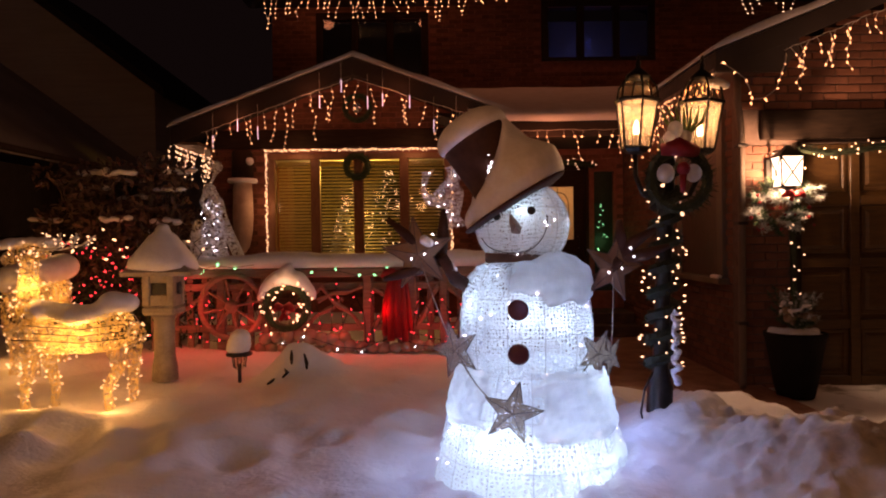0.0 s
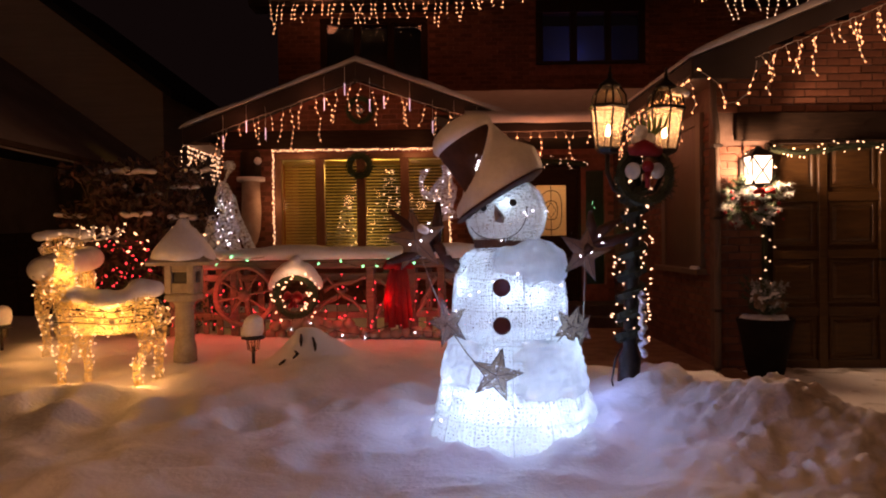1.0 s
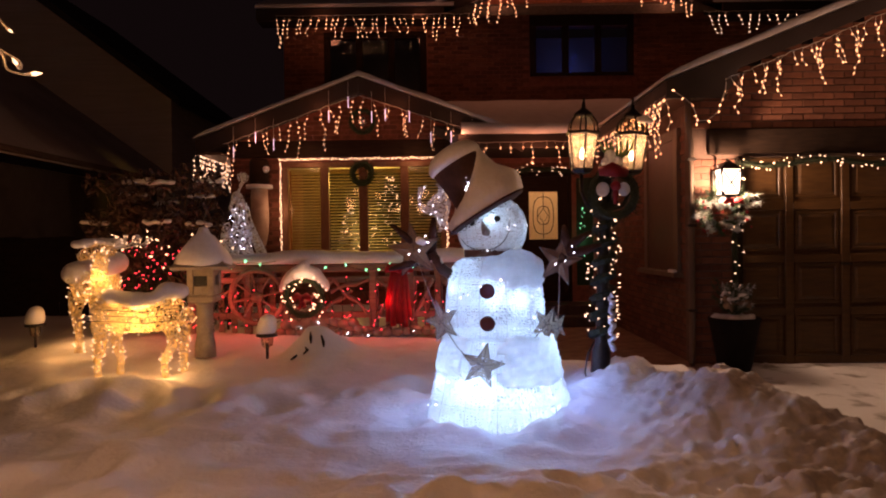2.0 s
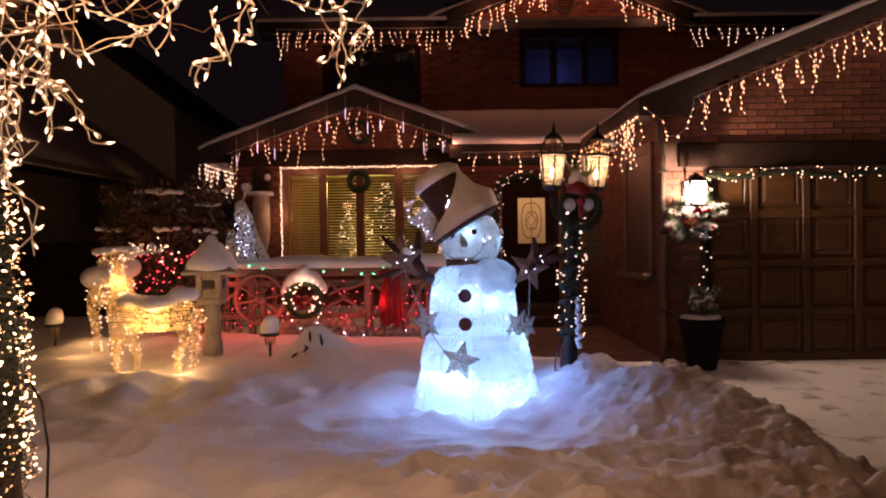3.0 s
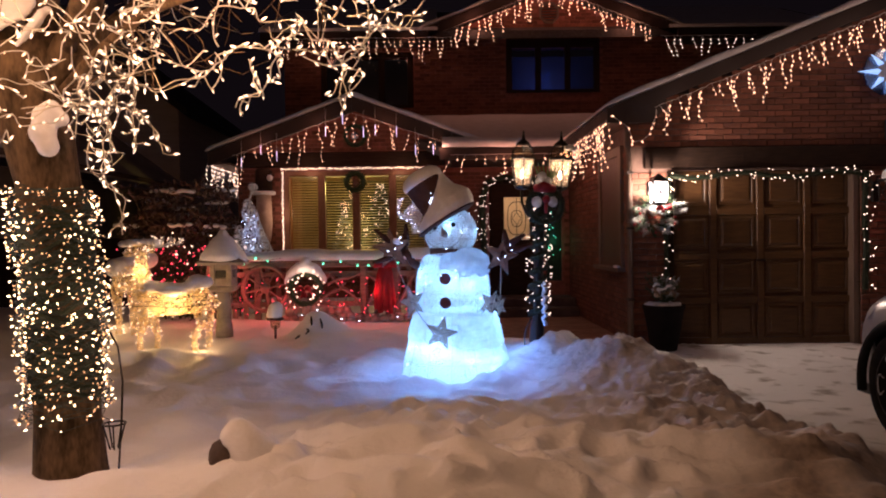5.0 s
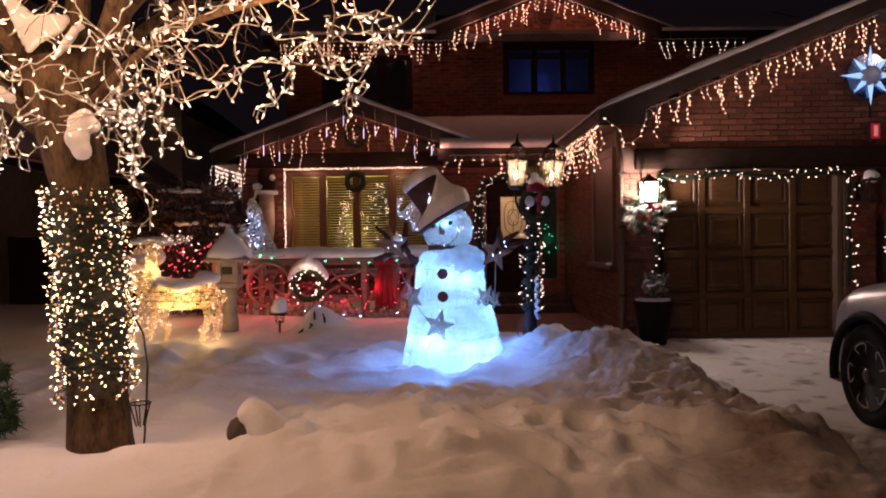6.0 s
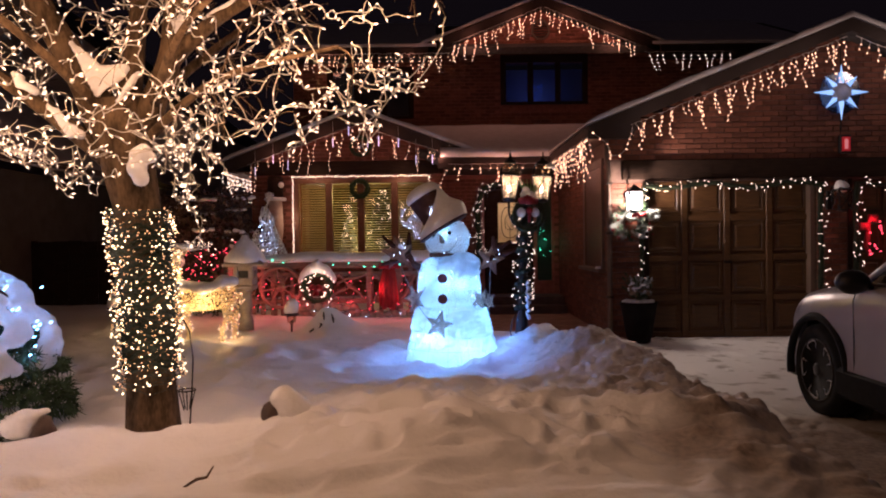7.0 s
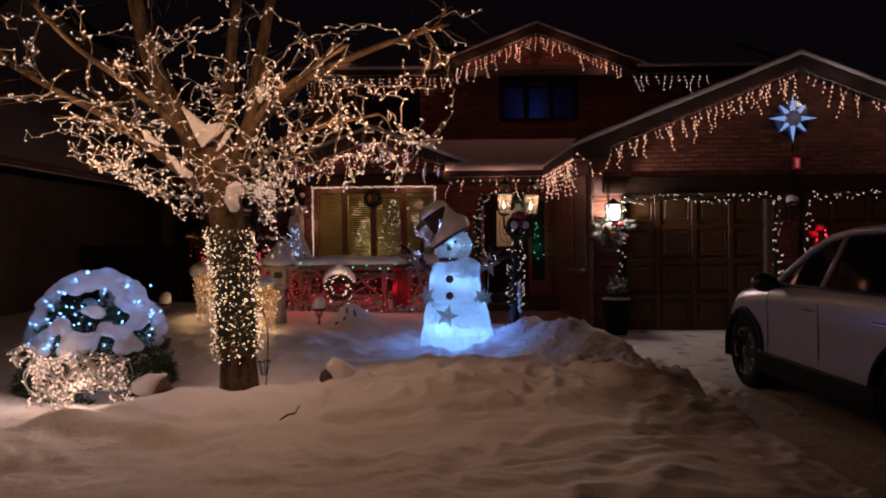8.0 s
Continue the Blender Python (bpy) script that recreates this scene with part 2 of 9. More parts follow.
def cbox(b, x0, y0, z0, x1, y1, z1, c=0.008, slot=0, m=None):
    """A box with chamfered edges."""
    lo, hi, v, at = (x0, y0, z0), (x1, y1, z1), [], {}
    for i in range(8):
        s = (i & 1, i >> 1 & 1, i >> 2 & 1)
        for a in range(3):
            p = [(hi[k] if s[k] else lo[k]) if k == a else ((hi[k] - c) if s[k] else (lo[k] + c)) for k in range(3)]
            at[i, a] = len(v)
            v.append(Vector(p))
    f = []
    for a in range(3):
        u, w = 1 << (a + 1) % 3, 1 << (a + 2) % 3
        for side in (0, 1):
            o = (1 << a) * side
            q = [at[o, a], at[o + u, a], at[o + u + w, a], at[o + w, a]]
            f.append(tuple(q if side else q[::-1]))
    for a in range(3):
        u, w = (a + 1) % 3, (a + 2) % 3
        for su in (0, 1):
            for sw in (0, 1):
                i = (su << u) + (sw << w)
                j = i + (1 << a)
                q = [at[i, u], at[j, u], at[j, w], at[i, w]]
                f.append(tuple(q if su == sw else q[::-1]))
    for i in range(8):
        q = [at[i, 0], at[i, 1], at[i, 2]]
        f.append(tuple(q if bin(i).count("1") % 2 else q[::-1]))
    put(b, [m @ p for p in v] if m else v, f, slot)


def tube(b, pts, r, n=6, slot=0, caps=True):
    """A tube along pts; r is a radius or one for each point."""
    pts = [Vector(p) for p in pts]
    rs = [r] * len(pts) if isinstance(r, (int, float)) else list(r)
    v, f, up = [], [], None
    for i, p in enumerate(pts):
        d = (pts[min(i + 1, len(pts) - 1)] - pts[max(i - 1, 0)])
        d = d.normalized() if d.length > 1e-9 else Vector((0, 0, 1))
        if up is None:
            up = d.orthogonal().normalized()
        up = (up - d * up.dot(d))
        up = up.normalized() if up.length > 1e-6 else d.orthogonal().normalized()
        side = d.cross(up)
        for k in range(n):
            a = 2 * math.pi * k / n
            v.append(p + (up * math.cos(a) + side * math.sin(a)) * rs[i])
    for i in range(len(pts) - 1):
        for k in range(n):
            f.append((i * n + k, i * n + (k + 1) % n, (i + 1) * n + (k + 1) % n, (i + 1) * n + k))
    if caps:
        f.append(tuple(range(n - 1, -1, -1)))
        f.append(tuple((len(pts) - 1) * n + k for k in range(n)))
    put(b, v, f, slot)


def lathe(b, prof, n=24, centre=(0, 0, 0), slot=0, m=None, a0=0.0):
    """Turns a profile of (radius, z) about the z axis."""
    c, v, f = Vector(centre), [], []
    for r, z in prof:
        for k in range(n):
            a = 2 * math.pi * k / n + a0
            p = Vector((r * math.cos(a), r * math.sin(a), z))
            v.append((m @ p if m else p) + c)
    for i in range(len(prof) - 1):
        for k in range(n):
            f.append((i * n + k, i * n + (k + 1) % n, (i + 1) * n + (k + 1) % n, (i + 1) * n + k))
    f.append(tuple(range(n - 1, -1, -1)))
    f.append(tuple((len(prof) - 1) * n + k for k in range(n)))
    put(b, v, f, slot)


def ball(b, c, r, n=10, squash=1.0, slot=0):
    rows = n // 2 + 1
    lathe(b, [(max(r * math.sin(math.pi * i / rows), 0.0005), -r * squash * math.cos(math.pi * i / rows)) for i in range(rows + 1)], n, c, slot)


def prism(b, poly, y0, y1, slot=0, m=None):
    """A polygon in x and z, drawn out along y."""
    k = len(poly)
    v = [Vector((x, y0, z)) for x, z in poly] + [Vector((x, y1, z)) for x, z in poly]
    f = [tuple(range(k)), tuple(range(2 * k - 1, k - 1, -1))] + [(i, i + k, (i + 1) % k + k, (i + 1) % k) for i in range(k)]
    put(b, [m @ p for p in v] if m else v, f, slot)


def smooth_line(pts, k=4):
    pts, out = [Vector(p) for p in pts], []
    for i in range(len(pts) - 1):
        p0, p1, p2, p3 = pts[max(i - 1, 0)], pts[i], pts[i + 1], pts[min(i + 2, len(pts) - 1)]
        for j in range(k):
            t = j / k
            out.append(0.5 * (2 * p1 + (p2 - p0) * t + (2 * p0 - 5 * p1 + 4 * p2 - p3) * t * t + (3 * p1 - p0 - 3 * p2 + p3) * t ** 3))
    return out + [pts[-1]]


def part(name, b, mats, parent=None, label="", smooth=False, kind=""):
    me = bpy.data.meshes.new(name)
    me.from_pydata([tuple(p) for p in b[0]], [], b[1])
    for m in mats if isinstance(mats, (list, tuple)) else [mats]:
        me.materials.append(m)
    if any(b[2]):
        me.polygons.foreach_set("material_index", b[2])
    if smooth:
        me.polygons.foreach_set("use_smooth", [True] * len(me.polygons))
    me.update()
    ob = new(name, me)
    ob.parent = parent
    return tagged(ob, label, kind=kind)


def thing(name, label, category, group="", at=(0, 0, 0)):
    ob = new(name)
    ob.location = at
    ob.empty_display_size = 0.1
    return tagged(ob, label, category, group)


def setting(name, b, mats, label, category, smooth=False):
    return tagged(part(name, b, mats, None, "", smooth), label, category, kind="structure")


def bulb_light(parent, at, watts, colour, size=0.06):
    """The light that a cluster of bulbs gives off."""
    d = bpy.data.lights.new("bulb_light", "POINT")
    d.energy, d.color, d.shadow_soft_size = watts, colour, size
    ob = new("bulb_light", d)
    ob.location, ob.parent = at, parent
    return ob


def blobs(name, spheres, voxel, mat, label, category="", parent=None):
    """Soft lumps of snow, melted into one another."""
    b = empty()
    for x, y, z, r, *q in spheres:
        ball(b, (x, y, z), r, 14, q[0] if q else 1.0)
    ob = part(name, b, mat, parent, label, smooth=True)
    if parent is not None:
        ob.location = -parent.location
    elif category:
        ob["category"] = category
    r = ob.modifiers.new("melt", "REMESH")
    r.mode, r.voxel_size, r.use_smooth_shade = "VOXEL", voxel, True
    s = ob.modifiers.new("soften", "SMOOTH")
    s.factor, s.iterations = 0.6, 6
    return ob


def bulb(b, p, d, r, slot=0):
    """One small tapered bulb pointing along d."""
    p, d = Vector(p), Vector(d).normalized()
    tube(b, [p, p + d * r * 1.2, p + d * r * 3.0], [r * 0.75, r, r * 0.25], 5, slot)


def lattice(ix, iy, seed):
    h = np.sin(ix * 127.1 + iy * 311.7 + seed * 74.7) * 43758.5453
    return h - np.floor(h)


def vnoise(x, y, seed=0):
    """Smooth value noise from -1 to 1."""
    ix, iy = np.floor(x), np.floor(y)
    fx, fy = x - ix, y - iy
    fx, fy = fx * fx * fx * (fx * (fx * 6 - 15) + 10), fy * fy * fy * (fy * (fy * 6 - 15) + 10)
    a, b2 = lattice(ix, iy, seed), lattice(ix + 1, iy, seed)
    c, d = lattice(ix, iy + 1, seed), lattice(ix + 1, iy + 1, seed)
    return 2 * (a + (b2 - a) * fx + (c - a) * fy + (a - b2 - c + d) * fx * fy) - 1


def fbm(x, y, octaves=4, seed=0):
    total, amp = 0, 1.0
    for i in range(octaves):
        total = total + amp * vnoise(x * 2 ** i + 5.3 * i + 31.7, y * 2 ** i - 3.1 * i + 17.3, seed + i)
        amp *= 0.5
    return total


def step(a, b2, x):
    t = np.clip((x - a) / (b2 - a), 0, 1)
    return t * t * (3 - 2 * t)


# ---- ground: snow-covered lawn, shovelled bank, packed driveway ----
BANK = [(1.02, 4.3, 0.12), (1.40, 3.75, 0.29), (1.70, 3.2, 0.32), (1.92, 2.8, 0.26), (2.06, 2.4, 0.15), (2.14, 2.0, 0.05)]


RIDGES = [([(-0.62, 0.75), (-0.25, 1.22), (0.02, 1.42), (0.34, 1.25), (0.62, 1.2), (0.95, 1.32)], 0.070, 0.22, 0.12), ([(0.42, 0.30), (0.73, 0.64), (1.03, 0.82), (1.42, 0.66), (1.85, 0.58)], 0.090, 0.30, 0.22),
          ([(-0.34, 1.70), (0.0, 1.86), (0.32, 1.82), (0.52, 1.9), (0.85, 1.8)], 0.030, 0.19, 0.12), ([(-0.75, 0.20), (-0.28, 0.10), (0.12, 0.16)], 0.03, 0.22, 0.10), ([(-1.3, 1.75), (-0.95, 1.95), (-0.55, 1.9)], 0.05, 0.16, 0.12), ([(-2.0, 2.3), (-1.6, 2.55), (-1.1, 2.4)], 0.05, 0.16, 0.12),
          ([(-2.1, -0.02), (-1.66, -0.12), (-1.38, 0.12), (-1.16, 0.42), (-1.05, 0.66)], 0.065, 0.10, 0.34), ([(-2.35, -0.30), (-2.05, -0.36), (-1.75, -0.46)], 0.10, 0.16, 0.16), ([(-1.45, -0.60), (-0.88, -0.44), (-0.62, -0.24)], 0.035, 0.10, 0.26),
          ([(-0.54, 0.18), (-0.04, 0.16), (0.48, 0.04), (0.95, -0.05)], 0.055, 0.12, 0.24), ([(-0.62, 0.62), (-0.28, 0.58), (0.24, 0.80), (0.6, 0.72)], 0.045, 0.10, 0.16)]


def ground_height(x, y):
    lawn = 0.29 + 0.045 * fbm(x * 0.55, y * 0.55, 3, 3) + 0.034 * fbm(x * 1.9, y * 1.5, 3, 9)
    lawn = lawn + 0.025 * step(2.2, 0.6, y) + 0.06 * step(5.8, 6.8, y) * step(0.6, -0.2, x)
    # snow thrown up along the driveway
    ridge = np.zeros_like(lawn)
    for (xa, ya, ha), (xb, yb, hb) in zip(BANK[:-1], BANK[1:]):
        dx, dy = xb - xa, yb - ya
        s = np.clip(((x - xa) * dx + (y - ya) * dy) / (dx * dx + dy * dy), 0, 1)
        cx, cy = xa + s * dx, ya + s * dy
        side = np.where(x > cx, 0.30, 0.60)
        ridge = np.maximum(ridge, (ha + s * (hb - ha)) * np.exp(-(((x - cx) / side) ** 2 + ((y - cy) / 0.55) ** 2)))
    clumps = 0.7 * vnoise(x * 6.5, y * 6.5, 21) + 0.75 * np.abs(vnoise(x * 11, y * 11, 8)) + 0.95 * np.abs(vnoise(x * 17, y * 17, 18)) + 0.45 * vnoise(x * 30, y * 30, 19) - 0.5
    chunk = step(0.8, 1.5, x) * step(5.2, 4.2, y) * step(0.7, 1.5, y)
    lawn = lawn + ridge * (1 + 0.10 * fbm(x * 3, y * 3, 3, 33)) + 0.034 * chunk * clumps
    # creased ridges where snow was thrown and trodden before the lit figure
    for (line, height, front, back) in RIDGES:
        crest = np.zeros_like(lawn)
        for (xa, ya), (xb, yb) in zip(line[:-1], line[1:]):
            dx, dy = xb - xa, yb - ya
            s = np.clip(((x - xa) * dx + (y - ya) * dy) / (dx * dx + dy * dy), 0, 1)
            wob = 0.07 * vnoise(x * 2.6, y * 2.6, 51) + 0.03 * vnoise(x * 6.3, y * 6.3, 52)
            ex, ey = x - xa - s * dx, y - ya - s * dy + wob
            crest = np.maximum(crest, np.exp(-(ex / 0.24) ** 2 - (ey / np.where(ey > 0, back, front)) ** 2))
        lawn = lawn + height * crest * (1 + 0.30 * vnoise(x * 3.1, y * 3.1, 53))
    # the heap nearest the street, shovelled into soft creased ridges
    near = np.exp(-((y - 0.15 - 0.25 * x) / 0.75) ** 2) * step(-0.9, 0.1, x)
    lawn = lawn + near * (0.06 + 0.05 * fbm(x * 1.2, y * 1.6, 3, 41))
    rough = step(2.7, 1.5, y) * step(-1.3, 0.1, x + 0.4 * vnoise(x * 0.7, y * 0.7, 90)) * step(2.6, 2.2, x)
    wx, wy = x + 0.22 * vnoise(x * 1.6, y * 1.6, 95), y + 0.16 * vnoise(x * 1.9, y * 1.9, 96)
    crease = lambda u, v, s, q: 1 - np.sqrt(vnoise(u, v, s) ** 2 + q) * 2
    lawn = lawn + rough * (0.35 + 0.65 * step(-0.6, 0.5, y)) * (0.040 * crease(wx * 1.1 + 0.5 * wy, wy * 2.4, 91, 0.014) + 0.042 * crease(wx * 2.3 - 0.8 * wy, wy * 4.6, 92, 0.006) + 0.036 * crease(wx * 5.2, wy * 9, 98, 0.004) + 0.020 * vnoise(wx * 11, wy * 14, 94) + 0.006 * vnoise(x * 23, y * 23, 93))
    dents = step(-3.0, -2.2, x) * step(3.6, 2.6, y) * step(0.9, 1.5, y) * (1 - rough)
    lawn = lawn + dents * (0.034 * crease(wx * 1.6 + 0.4 * wy, wy * 2.6, 81, 0.012) + 0.016 * crease(wx * 3.6, wy * 5.2, 82, 0.010))
    # small hollows in the open snow round the tree
    lawn = lawn + step(2.4, 1.4, y) * step(0.2, -0.5, x) * (0.014 * vnoise(wx * 4.5, wy * 5.5, 83) + 0.006 * vnoise(wx * 11, wy * 12, 84))
    # snow banked against the foot of the tree
    lawn = lawn + 0.05 * np.exp(-(((x + 1.22) / 0.22) ** 2 + ((y - 0.55) / 0.2) ** 2)) + 0.06 * np.exp(-(((x + 1.75) / 0.3) ** 2 + ((y - 0.5) / 0.22) ** 2))
    # a small shrub under snow before the fence
    lawn = lawn + 0.29 * np.exp(-(((x + 1.17) / 0.26) ** 2 + ((y - 5.8) / 0.21) ** 2)) * (1 + 0.12 * vnoise(x * 7, y * 7, 88)) + 0.05 * np.exp(-(((x + 0.9) / 0.22) ** 2 + ((y - 5.8) / 0.2) ** 2))
    # old footprints
    rnd = random.Random(5)
    for _ in range(46):
        fx, fy, fr, fd = rnd.uniform(-3.2, 0.0), rnd.uniform(1.6, 4.4), rnd.uniform(0.10, 0.19), rnd.uniform(0.02, 0.048)
        q = ((x - fx) / fr) ** 2 + ((y - fy) / fr / 1.3) ** 2
        lawn = lawn + fd * (-np.exp(-q) + 0.45 * np.exp(-(np.sqrt(q) - 1.5) ** 2 * 3))
    # snow drifted against the lit figure and its hollow
    q = np.hypot(x - 0.4, y - 3.4)
    lawn = lawn + 0.055 * np.exp(-((q - 0.47) / 0.17) ** 2) * (0.75 + 0.4 * vnoise(x * 5, y * 5, 77) + 0.35 * vnoise(x * 12, y * 12, 78))
    drive = 0.012 * fbm(x * 1.1, y * 0.9, 3, 61) + 0.004 * vnoise(x * 9, y * 8, 63) + 0.012 * step(0.45, 0.75, vnoise(x * 4, y * 5, 65)) * (1 + vnoise(x * 21, y * 21, 66))
    drive = drive + 0.05 * np.exp(-(((x - 3.05) / 0.28) ** 2 + ((y - 1.9) / 0.6) ** 2)) * (0.6 + 0.6 * fbm(x * 6, y * 6, 3, 64))
    edge = 2.36 + 0.10 * step(2.2, 1.4, y) + 0.05 * fbm(x * 0.4 + 3, y * 1.3, 3, 71)
    on_drive = step(edge - 0.17, edge + 0.05, x)
    # cleared path from the driveway to the front door
    path = step(0.25, 0.6, x + 0.12 * vnoise(y * 2, y * 0 + 1, 4)) * step(5.25, 5.75, y + 0.15 * vnoise(x * 2, x * 0 + 3, 5)) * step(2.9, 2.6, x)
    h = lawn * (1 - on_drive) + drive * on_drive
    h = h * (1 - path) - 0.03 * path
    h = h + 0.10 * np.exp(-(((x - 2.45) / 0.22) ** 2 + ((y - 5.85) / 0.3) ** 2)) * (1 + 0.6 * vnoise(x * 9, y * 9, 15))
    far = step(14, 30, np.hypot(x, y - 3))
    h = h * (1 - far) + 0.1 * far
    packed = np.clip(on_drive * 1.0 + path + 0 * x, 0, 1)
    # bank: thrown-up dirt and the shade of its driveway side in one brown
    soil_shade = 0.85 * step(1.1, 1.9, x + 0.35 * vnoise(x * 2, y * 2, 97)) * step(5.0, 3.6, y) * (1 - on_drive) * (0.75 + 0.25 * vnoise(x * 9, y * 9, 99))
    # driveway near the street: slush and the fading light, darkened in colour
    soil_shade = soil_shade + 0.8 * on_drive * step(2.9, 1.3, y + 0.5 * vnoise(x * 1.3, y * 1.3, 87))
    return h, packed, np.clip(soil_shade, 0, 1)


def axis(lo, hi, fine, far):
    mid = np.arange(lo, hi + fine / 2, fine)
    out, s, a, b2 = [], fine, lo, hi
    left, right = [], []
    while b2 < far:
        s *= 1.35
        a, b2 = a - s, b2 + s
        left.append(a), right.append(b2)
    return np.concatenate([left[::-1], mid, right])


def ground():
    xs, ys = axis(-4.2, 6.2, 0.022, 400), axis(-2.2, 7.4, 0.022, 400)
    X, Y = np.meshgrid(xs, ys)
    Z, K, S = ground_height(X, Y)
    nx, ny = len(xs), len(ys)
    me = bpy.data.meshes.new("ground")
    me.vertices.add(nx * ny)
    me.vertices.foreach_set("co", np.stack([X, Y, Z], -1).astype(np.float32).ravel())
    i = np.arange((ny - 1) * nx).reshape(ny - 1, nx)[:, :-1].ravel()
    quads = np.stack([i, i + 1, i + nx + 1, i + nx], -1).astype(np.int32)
    me.loops.add(quads.size)
    me.loops.foreach_set("vertex_index", quads.ravel())
    me.polygons.add(len(quads))
    me.polygons.foreach_set("loop_start", np.arange(0, quads.size, 4, dtype=np.int32))
    me.update(calc_edges=True)
    me.polygons.foreach_set("use_smooth", np.ones(len(quads), dtype=bool))
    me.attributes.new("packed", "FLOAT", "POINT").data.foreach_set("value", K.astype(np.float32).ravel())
    me.attributes.new("soil_shade", "FLOAT", "POINT").data.foreach_set("value", S.astype(np.float32).ravel())
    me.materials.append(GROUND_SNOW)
    me.validate()
    tagged(new("ground", me), "deep snow over the lawn with a shovelled bank and packed driveway", "snowy ground", kind="structure")


ground()


def z_at(x, y):
    return float(ground_height(np.array([float(x)]), np.array([float(y)]))[0][0])


# ---- the house ----
def wall_with_holes(b, x0, x1, z0, z1, y0, y1, holes, slot=0):
    """A wall facing the street, with rectangular openings (x0, z0, x1, z1) through it."""
    xs = sorted({x0, x1, *(h[0] for h in holes), *(h[2] for h in holes)})
    zs = sorted({z0, z1, *(h[1] for h in holes), *(h[3] for h in holes)})
    for xa, xb in zip(xs[:-1], xs[1:]):
        for za, zb in zip(zs[:-1], zs[1:]):
            cx, cz = (xa + xb) / 2, (za + zb) / 2
            if not any(h[0] < cx < h[2] and h[1] < cz < h[3] for h in holes):
                box(b, xa, y0, za, xb, y1, zb, slot)


def gable_roof(name, cx, half, peak, slope, y0, y1, label, ends=(True, True), thick=0.14, board=0.26, snow=0.10):
    """Two sloping slabs with barge boards along the front, a boxed soffit below and snow on top."""
    roof = tagged(new(name), label, "roof", kind="structure")
    eave = peak - slope * half
    b = empty()
    prism(b, [(cx - half, eave - thick), (cx - half, eave), (cx, peak), (cx + half, eave), (cx + half, eave - thick), (cx, peak - thick)], y0 + 0.04, y1)
    part("roof_deck", b, SHINGLE, roof)
    for s in (-1, 1):
        b = empty()
        q = [(cx + s * 0.001, peak), (cx + s * half, eave), (cx + s * half, eave - board), (cx + s * 0.001, peak - board)]
        prism(b, q if s < 0 else q[::-1], y0, y0 + 0.035)
        part("barge_board", b, FASCIA, roof)
        b = empty()
        k = len(range(0, 41))
        v, f = [], []
        for j, yy in enumerate((y0 - 0.03, y0 + 0.02, (y0 + y1) / 2, y1)):
            for i in range(k):
                u = i / (k - 1)
                xx = cx + s * (half + 0.03) * u
                lump = 0.03 * noise.noise((xx * 1.7, yy, cx)) + 0.012 * noise.noise((xx * 6, yy * 3, cx))
                t = (snow + lump) * (0.8 if j == 0 else 1) * min(1, (1 - u) * 14 + 0.45)
                v.append(Vector((xx, yy, peak - slope * half * u + t + 0.004)))
        low = len(v)
        for i in range(k):
            u = i / (k - 1)
            v.append(Vector((cx + s * (half + 0.03) * u, y0 - 0.03, peak - slope * half * u + 0.002)))
        for j in range(3):
            for i in range(k - 1):
                q = (j * k + i, j * k + i + 1, (j + 1) * k + i + 1, (j + 1) * k + i)
                f.append(q if s > 0 else q[::-1])
        for i in range(k - 1):
            q = (low + i, low + i + 1, i + 1, i)
            f.append(q if s > 0 else q[::-1])
        e = [j * k + k - 1 for j in range(4)]
        for j in range(3):
            v.append(Vector((v[e[j]].x, v[e[j]].y, eave)))
        v.append(Vector((v[e[3]].x, y1, eave)))
        n0 = len(v) - 4
        for j in range(3):
            q = (e[j], n0 + j, n0 + j + 1, e[j + 1])
            f.append(q if s > 0 else q[::-1])
        put(b, v, f)
        part("roof_snow", b, SNOW, roof, "smooth layer of snow", smooth=True)
    return roof


GX0, GX1, GY = 2.72, 9.2, 6.6
G_PEAK, G_SLOPE, G_HALF = 4.41, 0.395, 3.615
DOORS = [(3.21, 5.65), (6.12, 8.56)]


